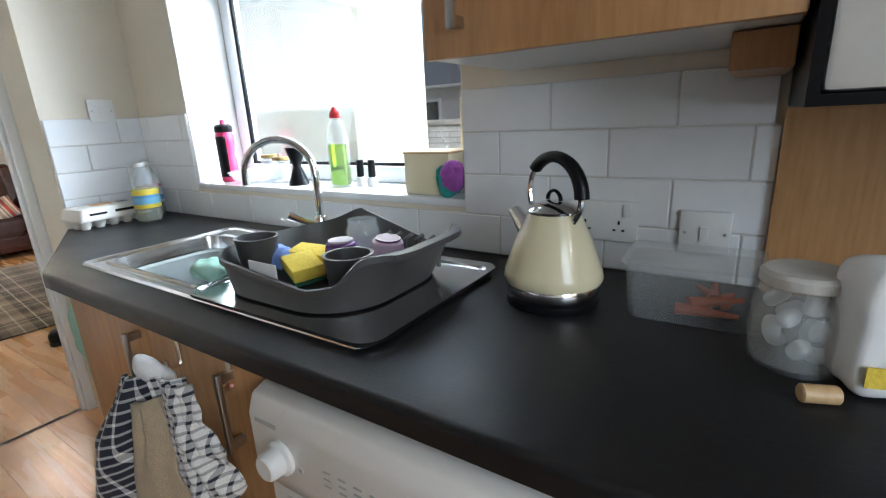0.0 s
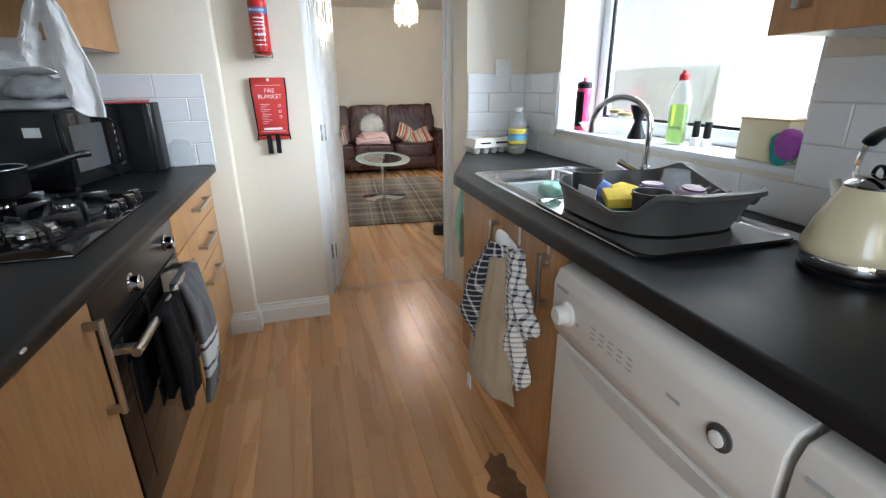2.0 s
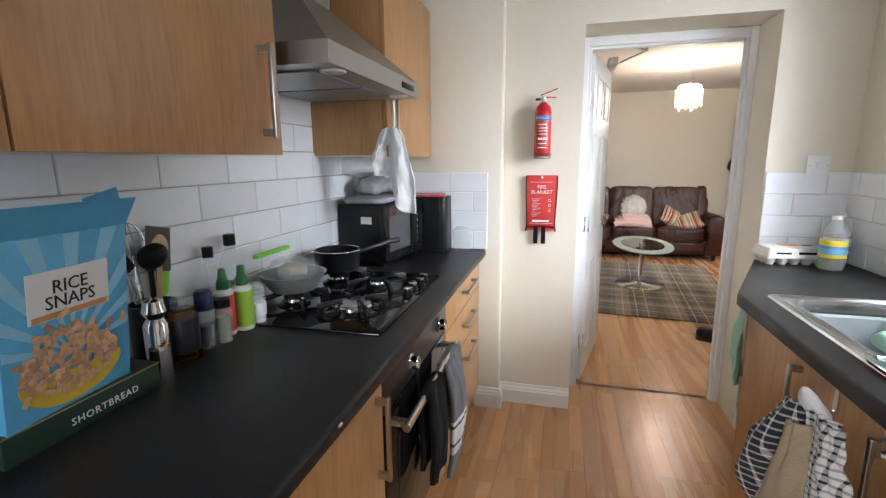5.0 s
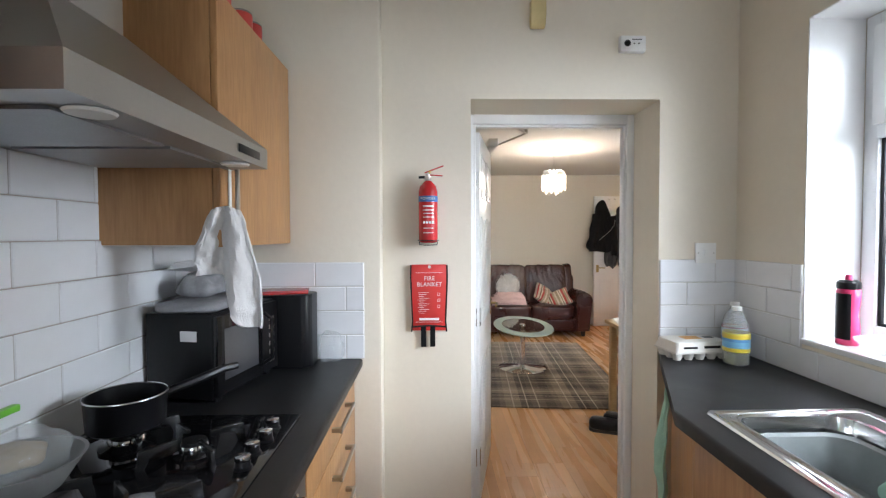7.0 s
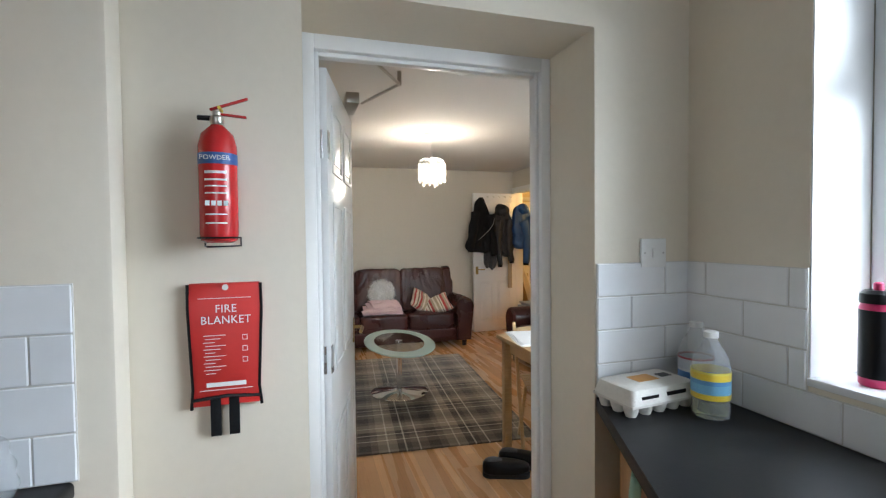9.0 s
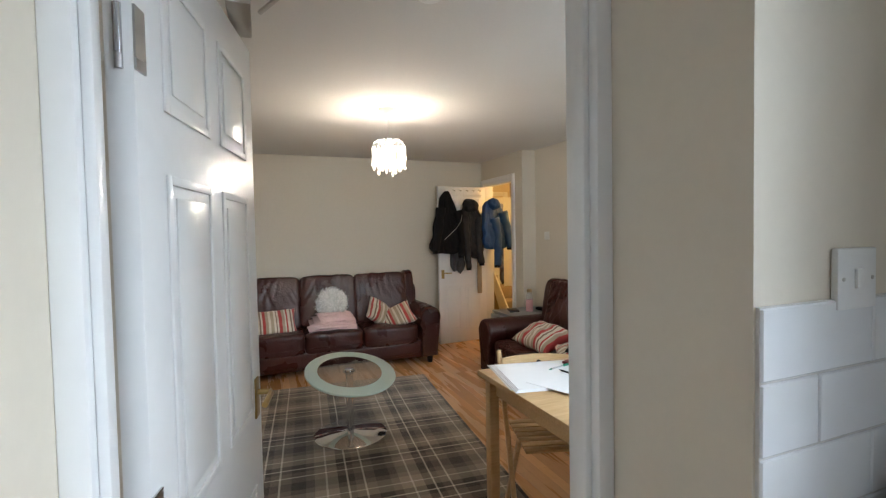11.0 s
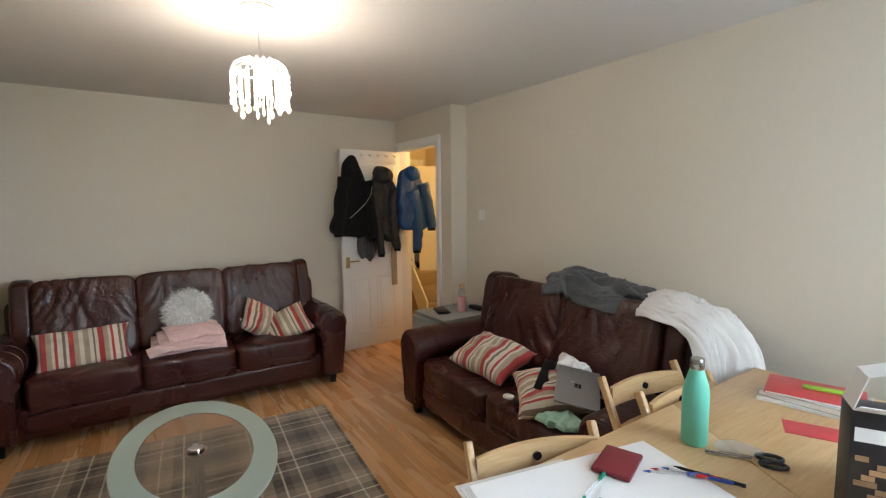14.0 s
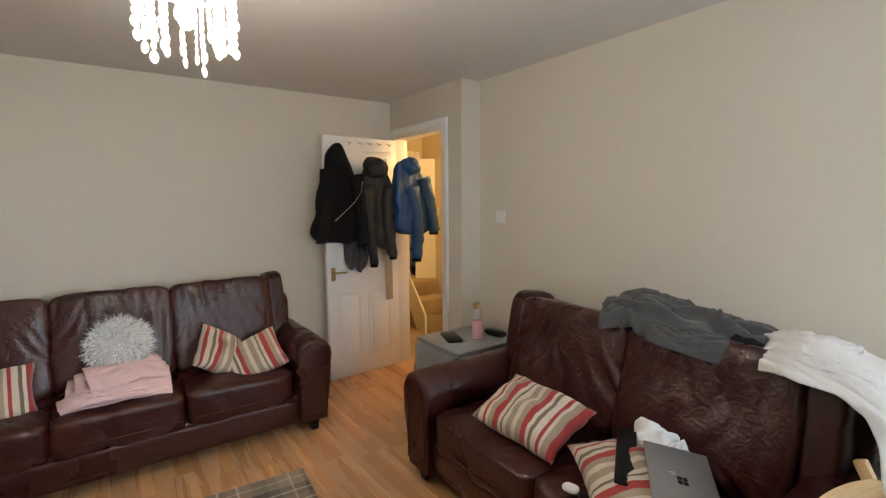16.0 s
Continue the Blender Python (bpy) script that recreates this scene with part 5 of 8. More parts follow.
# ---- kitchen: hob side ----
mw = thing("microwave", "black microwave oven with a glass door and push buttons", "microwave", pose(-1.92, -1.147, TOP, 0, 0, -10))
part("casing", box(-0.165, 0.20, -0.10, 0.125, 0.012, 0.275, bevel=0.006), "black", mw)
d = part("door", box(-0.056, 0.197, 0.126, 0.142, 0.02, 0.268, bevel=0.004), "blackgloss", mw)
part("door_window", box(-0.025, 0.165, 0.1425, 0.1435, 0.065, 0.225), mat("dark_mesh_glass", (0.05, 0.05, 0.055), 0.2, var=0.2, fine=400), d, smooth=False)
part("handle", tube([(-0.070, 0.14, 0.055), (-0.073, 0.168, 0.075), (-0.073, 0.168, 0.215), (-0.070, 0.14, 0.235)], 0.007, 8), "black", d)
pn = part("control_panel", box(-0.163, -0.060, 0.126, 0.140, 0.02, 0.268, bevel=0.003), "black", mw)
for i in range(6):
    part("button", box(-0.135, -0.10, 0.1405, 0.1425, 0.05 + 0.03 * i, 0.066 + 0.03 * i, bevel=0.001), "nickel", pn)
for fx in (-0.14, 0.15):
    for fy in (-0.07, 0.09):
        part("foot", box(fx, fx + 0.03, fy, fy + 0.03, 0, 0.012), "black", mw, smooth=False)
part("rating_sticker", box(0.2005, 0.2015, 0.02, 0.075, 0.19, 0.222), "paper", mw, "small white rating sticker", smooth=False)
af = thing("air_fryer", "black box-shaped air fryer with a rounded front", "air fryer", pose(-2.13, -0.985, TOP))
part("body", prism(rr(-0.075, 0.068, -0.14, 0.125, 0.035), 0.006, 0.285, bevel=0.006), "black", af)
part("foot", boxes((-0.05, 0.05, -0.1, 0.09, 0.0, 0.006)), "black", af, smooth=False)
single("red_folder", moved(box(-0.07, 0.05, -0.13, 0.10, 0, 0.006, bevel=0.001), pose(0, 0, 0)), "red", "red plastic wallet lying on the air fryer", "folder", pose(-2.13, -0.985, TOP + 0.287, 0, 4, 12))
M["greybag"] = mat("grey_carrier_plastic", (0.22, 0.22, 0.23), 0.4, var=0.2, bump=0.5, bump_scale=40)
single("folded_mat", soft(0.32, 0.20, 0.035, 0.5, 14, 0.006, 8, 1), "greybag", "grey folded oven glove on the microwave", "oven glove", pose(-1.85, -1.15, TOP + 0.292))
single("carrier_bag", soft(0.24, 0.16, 0.09, 0.8, 16, 0.03, 11, 6), "greybag", "crumpled grey plastic bag on the microwave", "plastic bag", pose(-1.93, -1.18, TOP + 0.345))
single("paper_pile", joined(*[moved(box(-0.10, 0.10, -0.07, 0.07, 0.004 * i, 0.003 + 0.004 * i), pose(0.004 * i, 0, 0, 0, 0, 5 * i - 10)) for i in range(5)]), "paper", "small pile of papers on the microwave", "papers", pose(-1.92, -1.19, TOP + 0.40, 6, -8, 15), smooth=False)
single("clear_bag", soft(0.06, 0.09, 0.13, 0.6, 14, 0.014, 16, 9), "clearplastic", "crumpled clear plastic bag by the wall", "plastic bag", pose(-2.165, -0.80, TOP + 0.062))

pan = thing("saucepan", "black saucepan with a long handle on the hob", "saucepan", pose(-1.42, -1.13, TOP + 0.055, 0, 0, 0))
part("pot", lathe([(0.075, 0), (0.082, 0.006), (0.086, 0.075), (0.088, 0.079), (0.083, 0.079), (0.078, 0.008)], 36), "black", pan)
part("rim", tube([(0.087 * math.cos(radians(a)), 0.087 * math.sin(radians(a)), 0.079) for a in range(0, 360, 12)], 0.002, 6, closed=True), "steel", pan, "bright metal rim")
part("handle", tube([(-0.06, 0.06, 0.062), (-0.10, 0.10, 0.072), (-0.17, 0.155, 0.088), (-0.20, 0.18, 0.088)], 0.011, 8), "black", pan)
bowl = thing("frying_bowl", "grey non-stick wok with a bag of food in it", "pan", pose(-1.13, -1.14, TOP + 0.055))
M["stone"] = mat("grey_nonstick", (0.24, 0.24, 0.235), 0.5, var=0.06)
part("pan_body", lathe([(0.06, 0), (0.07, 0.003), (0.105, 0.055), (0.108, 0.058), (0.102, 0.057), (0.066, 0.008)], 36), "stone", bowl)
food = thing("freezer_bag", "clear freezer bag with a green zip, on the wok", "plastic bag", pose(-1.13, -1.14, TOP + 0.12))
part("bag", soft(0.17, 0.14, 0.09, 0.9, 16, 0.02, 14, 2), "clearplastic", food)
part("contents", soft(0.10, 0.09, 0.04, 0.9, 10, 0.01, 20, 8), "beigecloth", food)
part("zip", box(-0.085, 0.095, -0.075, -0.058, 0.052, 0.066, bevel=0.003), mat("lime_zip", (0.16, 0.55, 0.05), 0.4), food, "green zip strip")

# bottles and jars along the tiles
def bottle(name, x, y, prof, material, label, extras=(), seg=24, rz=0):
    b = thing(name, label, "bottle", pose(x, y, TOP, 0, 0, rz))
    part("body", lathe(prof, seg), material, b)
    for pname, pprof, pm, plabel in extras:
        part(pname, lathe(pprof, seg), pm, b, plabel)
    return b


M["redlab"] = mat("red_label", (0.52, 0.05, 0.04), 0.4)
M["greenlab"] = mat("lime_label", (0.30, 0.52, 0.05), 0.4)
M["greencap"] = mat("green_cap", (0.02, 0.16, 0.05), 0.35)
M["amber"] = glassy("amber_honey", (0.65, 0.28, 0.03), 0.02, 1.4)
M["oil"] = glassy("green_olive_oil", (0.62, 0.60, 0.12), 0.02, 1.4)
M["navy"] = mat("navy_cap", (0.015, 0.02, 0.09), 0.35)
M["cereal_blue"] = mat("sky_blue_print", (0.10, 0.42, 0.68), 0.45, var=0.12, scale=14, fine=50)
M["darklabel"] = mat("black_label", (0.015, 0.013, 0.018), 0.4)
M["spice"] = mat("green_herbs", (0.20, 0.22, 0.12), 0.9, var=0.4, fine=200)
for bx, by, lab, lb in ((-0.865, -1.185, "redlab", "red and white spray bottle with a green cap"), (-0.915, -1.165, "greenlab", "lime and white spray bottle with a green cap")):
    bottle("oil_spray", bx, by, [(0.024, 0), (0.026, 0.003), (0.026, 0.12), (0.018, 0.128)], "whiteplastic", lb, [("label_sleeve", [(0.0262, 0.012), (0.0264, 0.013), (0.0264, 0.112), (0.0262, 0.113)], lab, "printed label"), ("cap", [(0.017, 0.128), (0.017, 0.15), (0.012, 0.155), (0.009, 0.182), (0.006, 0.184)], "greencap", "green cap")])
bottle("honey_bottle", -0.70, -1.165, [(0.030, 0), (0.034, 0.005), (0.034, 0.10), (0.028, 0.125), (0.02, 0.13)], "amber", "squeezy honey bottle with a black label", [("label_sleeve", [(0.0343, 0.025), (0.0346, 0.026), (0.0346, 0.105), (0.0343, 0.106)], "darklabel", "black label"), ("cap", [(0.024, 0.13), (0.024, 0.15), (0.02, 0.153)], "clearplastic", "")])
bottle("pepper_grinder", -0.775, -1.17, [(0.022, 0), (0.023, 0.003), (0.022, 0.09), (0.018, 0.1)], "glass", "glass pepper grinder with a navy top", [("contents", [(0.018, 0.004), (0.018, 0.06)], "darklabel", ""), ("cap", [(0.021, 0.1), (0.022, 0.105), (0.021, 0.145), (0.017, 0.15)], "navy", "navy grinder top")])
bottle("herb_jar", -0.815, -1.15, [(0.02, 0), (0.021, 0.003), (0.021, 0.085), (0.016, 0.095)], "glass", "small glass herb jar with a black lid", [("contents", [(0.017, 0.003), (0.017, 0.07)], "spice", ""), ("cap", [(0.02, 0.096), (0.02, 0.115), (0.018, 0.117)], "black", "")])
for bx, by in ((-0.955, -1.145), (-0.985, -1.175)):
    bottle("spice_jar", bx, by, [(0.019, 0), (0.02, 0.003), (0.02, 0.085), (0.017, 0.092)], "glass", "clear spice grinder with a pale label", [("contents", [(0.016, 0.003), (0.016, 0.045)], "paper", ""), ("label_sleeve", [(0.0203, 0.03), (0.0205, 0.031), (0.0205, 0.065), (0.0203, 0.066)], "paper", ""), ("cap", [(0.018, 0.092), (0.018, 0.112), (0.016, 0.114)], "clearplastic", "")])
bottle("vinegar_bottle", -0.90, -1.255, [(0.028, 0), (0.03, 0.004), (0.03, 0.15), (0.013, 0.19), (0.013, 0.215)], "glass", "clear glass vinegar bottle with a black cap", [("cap", [(0.015, 0.205), (0.015, 0.232), (0.013, 0.234)], "black", "")])
bottle("olive_oil_bottle", -0.985, -1.25, [(0.036, 0), (0.038, 0.004), (0.038, 0.15), (0.03, 0.185), (0.014, 0.215), (0.014, 0.235)], "glass", "olive oil bottle, part full, with a black cap", [("oil", [(0.033, 0.006), (0.035, 0.01), (0.035, 0.11)], "oil", ""), ("cap", [(0.017, 0.225), (0.017, 0.255), (0.015, 0.257)], "black", "")])

up = thing("utensil_pot", "black pot crowded with kitchen utensils", "utensil pot", pose(-0.69, -1.235, TOP))
part("pot", lathe([(0.05, 0), (0.052, 0.004), (0.052, 0.14), (0.048, 0.14), (0.046, 0.01)], 28), "black", up)
M["limegreen"] = mat("lime_silicone", (0.20, 0.50, 0.04), 0.5)


def utensil(name, rx, ry, length, material, head, headmat, label):
    u = part(name, moved(tube([(0, 0, 0.01), (0, 0, length)], 0.006, 8), pose(0, 0, 0, rx, ry)), material, up, label)
    part("head", moved(head, pose(0, 0, 0, rx, ry)), headmat, u)


utensil("spatula", 6, -13, 0.22, "black", moved(box(-0.035, 0.035, -0.003, 0.003, 0, 0.11, bevel=0.002), pose(0, 0, 0.21)), "greyplastic", "grey slotted spatula")
utensil("wooden_spoon", -4, -4, 0.24, "beech", moved(soft(0.05, 0.014, 0.075, 1.0, 8), pose(0, 0, 0.265)), "beech", "wooden spoon")
utensil("ladle", -8, 6, 0.25, "black", moved(soft(0.075, 0.045, 0.06, 1.0, 8), pose(0, 0.01, 0.265)), "black", "black ladle")
utensil("slotted_turner", 4, 12, 0.23, "steel", moved(box(-0.032, 0.032, -0.003, 0.003, 0, 0.09, bevel=0.002), pose(0, 0, 0.22, 0, 20)), "black", "black turner")
utensil("tongs", 9, -20, 0.16, "limegreen", moved(soft(0.035, 0.012, 0.11, 0.7, 8), pose(0, 0, 0.20)), "limegreen", "lime green tongs")
wh = part("whisk", joined(*[tube([(0.03 * math.sin(radians(a)) * math.cos(b), 0.03 * math.sin(radians(a)) * math.sin(b), 0.255 - 0.045 * math.cos(radians(a))) for a in range(0, 361, 24)], 0.0015, 5) for b in (0, 1.05, 2.1)], tube([(0, 0, 0.02), (0, 0, 0.22)], 0.005, 8)), "steel", up, "wire whisk")
wh.matrix_local = pose(0, -0.02, 0.03, 3, 2)
single("pepper_mill", lathe([(0.026, 0), (0.026, 0.11), (0.018, 0.125), (0.026, 0.14), (0.02, 0.165), (0.008, 0.172)], 24), "chrome", "chrome and black pepper mill by the utensil pot", "pepper mill", pose(-0.635, -1.175, TOP))

tray = thing("biscuit_tray", "dark green card tray of shortbread on the worktop", "box", pose(-0.405, -1.16, TOP, 0, 0, 0))
M["darkgreen"] = mat("dark_green_card", (0.012, 0.035, 0.022), 0.45, var=0.1)
part("tray", box(-0.17, 0.12, -0.06, 0.045, 0, 0.055, bevel=0.003), "darkgreen", tray)
part("gold_edge", box(-0.171, 0.121, -0.061, 0.046, 0.050, 0.0535, bevel=0.001), "brass", tray, "gold edge line")
writing("SHORTBREAD", 0.019, pose(-0.05, 0.0462, 0.022, 90, 0, 180), "paper", tray, 1.15)
cer = thing("cereal_box", "open blue cereal box with a printed yellow bowl", "cereal box", pose(-0.405, -1.16, TOP + 0.056, -7, 0, 3) @ Matrix.Diagonal((1.12, 1.0, 1.16, 1)))
part("carton", box(-0.10, 0.10, -0.04, 0.04, 0, 0.265, bevel=0.002), "cereal_blue", cer)
part("flap", joined(moved(box(-0.10, 0.10, -0.001, 0.001, 0, 0.05), pose(0, 0.04, 0.265, -28)), moved(box(-0.04, 0.04, -0.001, 0.001, 0, 0.045), pose(-0.10, 0, 0.265, 0, -20, 90)), moved(box(-0.04, 0.04, -0.001, 0.001, 0, 0.045), pose(0.10, 0, 0.265, 0, 20, 90))), "cereal_blue", cer, "torn open flaps", smooth=False)
M["ray_blue"] = mat("pale_blue_print", (0.28, 0.60, 0.80), 0.45, var=0.06)
for i in range(9):
    a0, a1 = radians(12 + 19 * i), radians(20 + 19 * i)
    reach = lambda a: min(0.098 / max(1e-4, abs(math.cos(a))), 0.178 / max(1e-4, abs(math.sin(a))))
    part("printed_ray", prism([(0.0, 0.085), (reach(a0) * math.cos(a0), 0.085 + reach(a0) * math.sin(a0)), (reach(a1) * math.cos(a1), 0.085 + reach(a1) * math.sin(a1))], 0.040, 0.0404, "y"), "ray_blue", cer, smooth=False)
part("name_panel", box(-0.062, 0.062, 0.040, 0.0415, 0.145, 0.215), "paper", cer, "white name panel", smooth=False)
part("orange_band", box(-0.058, 0.058, 0.0415, 0.0425, 0.146, 0.154), mat("orange_band", (0.62, 0.28, 0.08), 0.5), cer, smooth=False)
writing("RICE", 0.027, pose(0, 0.0420, 0.190, 90, 0, 180), "darklabel", cer)
writing("SNAPS", 0.027, pose(0, 0.0420, 0.168, 90, 0, 180), "darklabel", cer)
M["yellowbowl"] = mat("yellow_print", (0.72, 0.50, 0.05), 0.45)
M["cerealpic"] = mat("toasted_rice", (0.62, 0.36, 0.20), 0.6, var=0.35, scale=60, fine=160, island=0.25)
part("printed_bowl", prism([(0.082 * math.cos(radians(a)), 0.058 + 0.050 * math.sin(radians(a))) for a in range(180, 361, 12)], 0.040, 0.0412, "y"), "yellowbowl", cer, smooth=False)
rng = random.Random(21)
grains = []
for i in range(150):
    a, q = rng.uniform(0, 2 * math.pi), math.sqrt(rng.uniform(0, 1))
    far = i > 132
    px, pz = (0.080 * q * math.cos(a), 0.078 + 0.048 * q * math.sin(a)) if not far else (rng.uniform(-0.095, 0.095), rng.uniform(0.03, 0.15))
    grains.append(moved(box(-0.0085, 0.0085, 0, 0.0008, -0.0045, 0.0045, bevel=0.0003, seg=1), pose(px, 0.0413 + 0.00002 * i, pz, 0, rng.uniform(0, 180), 0)))
tagged(part("printed_cereal", joined(*grains), "cerealpic", cer, "printed heap of toasted rice", smooth=False), kind="stuff")

# things on top of the wall cabinet
for ix, (bx, bz, mm, lb) in enumerate(((-1.62, 0.11, "yellowbowl", "yellow food carton on top of the wall cabinet"), (-1.72, 0.10, "redlab", "red and white food carton on the wall cabinet"))):
    single("food_carton", box(-0.04, 0.04, -0.03, 0.03, 0, bz, bevel=0.002), mm, lb, "box", pose(bx, -1.04, 2.086, 0, 0, 12 - 20 * ix))
for tx in (-1.86, -1.945):
    t = thing("food_tin", "food tin with a red label on the wall cabinet", "tin", pose(tx, -1.02, 2.086), group="tins on the wall cabinet")
    part("can", lathe([(0.034, 0), (0.036, 0.003), (0.036, 0.06), (0.034, 0.063)], 24), "steel", t)
    part("label_sleeve", lathe([(0.0362, 0.008), (0.0365, 0.009), (0.0365, 0.055), (0.0362, 0.056)], 24, cap=False), "redlab", t)

# cloth hung beside the hood
def cupboard_towel():
    def shape(u, v):
        w = 0.020 + 0.042 * math.sin(math.pi * min(1.0, 0.10 + v * 0.62))
        long = 0.17 + 0.15 / (1 + math.exp(-(u - 0.5) * 16))
        crease = 0.012 * noise.noise(Vector((u * 6, v * 4, 2))) + 0.006 * noise.noise(Vector((u * 15, v * 8, 5)))
        y = -0.955 + (u - 0.5) * 2 * w + 0.055 * v * (u - 0.25) + crease
        return (-1.575 + 0.030 * math.sin(u * 11 + v * 1.5) * (0.35 + 0.65 * v) + crease, y, 1.482 - long * v + 0.016 * (1 - v) * math.sin(u * 3.1))
    return single("cotton_cloth", sheet(0, 0, 30, 30, shape, 0.005), "whitecloth", "white cotton cloth hung from a hook under the hood", "cloth")


cupboard_towel()
hk = thing("hood_hook", "white plastic hook strip under the cooker hood", "hook")
part("hook_strip", boxes((-1.582, -1.568, -0.943, -0.940, 1.465, 1.5965), (-1.582, -1.568, -0.965, -0.943, 1.465, 1.468), (-1.582, -1.568, -0.968, -0.965, 1.465, 1.485)), "whiteplastic", hk, smooth=False)

# end wall: extinguisher, blanket, alarms
ext = thing("fire_extinguisher", "red powder fire extinguisher on a wall bracket", "fire extinguisher", pose(END + 0.052, -0.410, 1.383) @ Matrix.Diagonal((0.93, 0.93, 0.95, 1)))
part("cylinder", lathe([(0.030, 0), (0.040, 0.006), (0.043, 0.02), (0.043, 0.225), (0.036, 0.252), (0.020, 0.268), (0.014, 0.274)], 36), "red", ext)
part("valve", lathe([(0.014, 0.274), (0.016, 0.278), (0.016, 0.292), (0.011, 0.296), (0.011, 0.305)], 20), "nickel", ext)
part("lever", joined(moved(box(-0.007, 0.007, -0.015, 0.075, 0, 0.005, bevel=0.002), pose(0, 0, 0.312, 20)), moved(box(-0.007, 0.007, -0.01, 0.066, 0, 0.005, bevel=0.002), pose(0, 0, 0.298, -4))), "red", ext, "red squeeze levers")
part("pin", moved(cyl(0.004, -0.02, 0.02, 8), pose(0, 0.008, 0.312, 0, 90)), "yellowbowl", ext, "yellow safety tag")
part("nozzle", moved(cyl(0.006, 0, 0.03, 10), pose(0.0, -0.012, 0.29, 90)), "black", ext)
part("blue_band", lathe([(0.0432, 0.180), (0.0435, 0.181), (0.0435, 0.205), (0.0432, 0.206)], 36, cap=False), mat("blue_print", (0.03, 0.10, 0.30), 0.4), ext, "blue band")
part("label_print", joined(*[prism([(0.0438 * math.cos(radians(a)), 0.0438 * math.sin(radians(a))) for a in range(-32, 33, 8)] + [(0.0430 * math.cos(radians(a)), 0.0430 * math.sin(radians(a))) for a in range(32, -33, -8)], z0, z1) for z0, z1 in ((0.158, 0.164), (0.142, 0.146), (0.128, 0.131), (0.112, 0.115), (0.064, 0.067), (0.044, 0.047))], *[box(0.0425, 0.0442, -0.022 + 0.013 * i, -0.013 + 0.013 * i, 0.085, 0.096) for i in range(4)]), "paper", ext, "white printed instructions", smooth=False)
writing("POWDER", 0.0155, pose(0.0438, 0, 0.193, 90, 0, 90), "paper", ext)
part("bracket", joined(tube([(0.047 * math.cos(radians(a)), 0.047 * math.sin(radians(a)), 0.012) for a in range(-120, 121, 12)], 0.0022, 6), tube([(-0.023, -0.041, 0.012), (-0.05, -0.041, 0.012), (-0.05, -0.041, -0.008), (0.043, -0.02, -0.008), (0.043, 0.02, -0.008), (-0.05, 0.041, -0.008), (-0.05, 0.041, 0.012), (-0.023, 0.041, 0.012)], 0.0022, 6), box(-0.051, -0.044, -0.012, 0.012, 0.0, 0.28)), "black", ext, "black wire bracket")

blk = thing("fire_blanket", "red fire blanket pouch with black pull tabs on the wall", "fire blanket", pose(END + 0.003, -0.408, 1.290) @ Matrix.Diagonal((1, 0.94, 1, 1)))
bm = prism([(-0.082, 0.0), (0.082, 0.0), (0.083, -0.06), (0.075, -0.245), (0.078, -0.285), (-0.078, -0.285), (-0.075, -0.245), (-0.083, -0.06)], 0.0, 0.016, "x", 0.005)
part("pouch", bm, "redvinyl", blk)
part("piping", joined(tube([(0.014, -0.082, -0.002), (0.014, -0.083, -0.06), (0.014, -0.075, -0.245), (0.012, -0.080, -0.29)], 0.004, 6), tube([(0.014, 0.082, -0.002), (0.014, 0.083, -0.06), (0.014, 0.075, -0.245), (0.012, 0.080, -0.29)], 0.004, 6), tube([(0.016, -0.078, -0.268), (0.018, 0.0, -0.262), (0.016, 0.078, -0.268)], 0.004, 6)), "black", blk, "black binding")
for ty in (-0.026, 0.016):
    part("pull_tab", box(0.012, 0.0165, ty - 0.012, ty + 0.012, -0.355, -0.265, bevel=0.001), "blackcloth", blk, "black pull tab")
part("eyelet", moved(lathe([(0.003, 0), (0.007, 0), (0.007, 0.002), (0.003, 0.002)], 16), pose(0.0165, 0.002, -0.010, 0, 90)), "nickel", blk)
writing("FIRE", 0.026, pose(0.0168, 0.002, -0.060, 90, 0, 90), "paper", blk, 1.05)
writing("BLANKET", 0.026, pose(0.0168, 0.002, -0.086, 90, 0, 90), "paper", blk, 1.05)
part("label_print", joined(*[box(0.0155, 0.0167, -0.050 + 0.004 * (i % 2), 0.000 - 0.012 * (i % 3), -0.1215 - 0.008 * i, -0.120 - 0.008 * i) for i in range(12)], *[box(0.0155, 0.0167, 0.038, 0.050, -0.134 - 0.026 * i, -0.122 - 0.026 * i) for i in range(3)], box(0.0155, 0.0168, -0.06, 0.06, -0.0355, -0.034), box(0.0155, 0.0168, -0.06, 0.06, -0.248, -0.2465), box(0.0155, 0.0168, -0.045, 0.045, -0.240, -0.230)), "paper", blk, "white printed lines and icons", smooth=False)
for i in range(3):
    part("label_icon", box(0.0167, 0.0171, 0.0395, 0.0485, -0.1325 - 0.026 * i, -0.1235 - 0.026 * i), "redvinyl", blk, smooth=False)

co = thing("carbon_monoxide_alarm", "white carbon monoxide alarm on the wall over the doorway", "alarm", pose(END + 0.001, 0.464, 2.227))
part("casing", box(0, 0.03, -0.056, 0.056, -0.035, 0.035, bevel=0.008), "whiteplastic", co)
part("speaker", moved(lathe([(0.014, 0), (0.014, 0.001), (0.011, 0.001), (0.011, 0)], 20), pose(0.0302, -0.026, 0, 0, 90)), "greyplastic", co)
part("indicator", boxes((0.0295, 0.031, 0.0, 0.006, -0.004, 0.002), (0.0295, 0.031, 0.02, 0.026, -0.004, 0.002), (0.0295, 0.031, -0.006, 0.036, 0.014, 0.018)), "greyplastic", co, smooth=False)
pir = thing("heat_detector", "yellowed plastic motion sensor on the wall", "sensor", pose(END + 0.001, 0.058, 2.35))
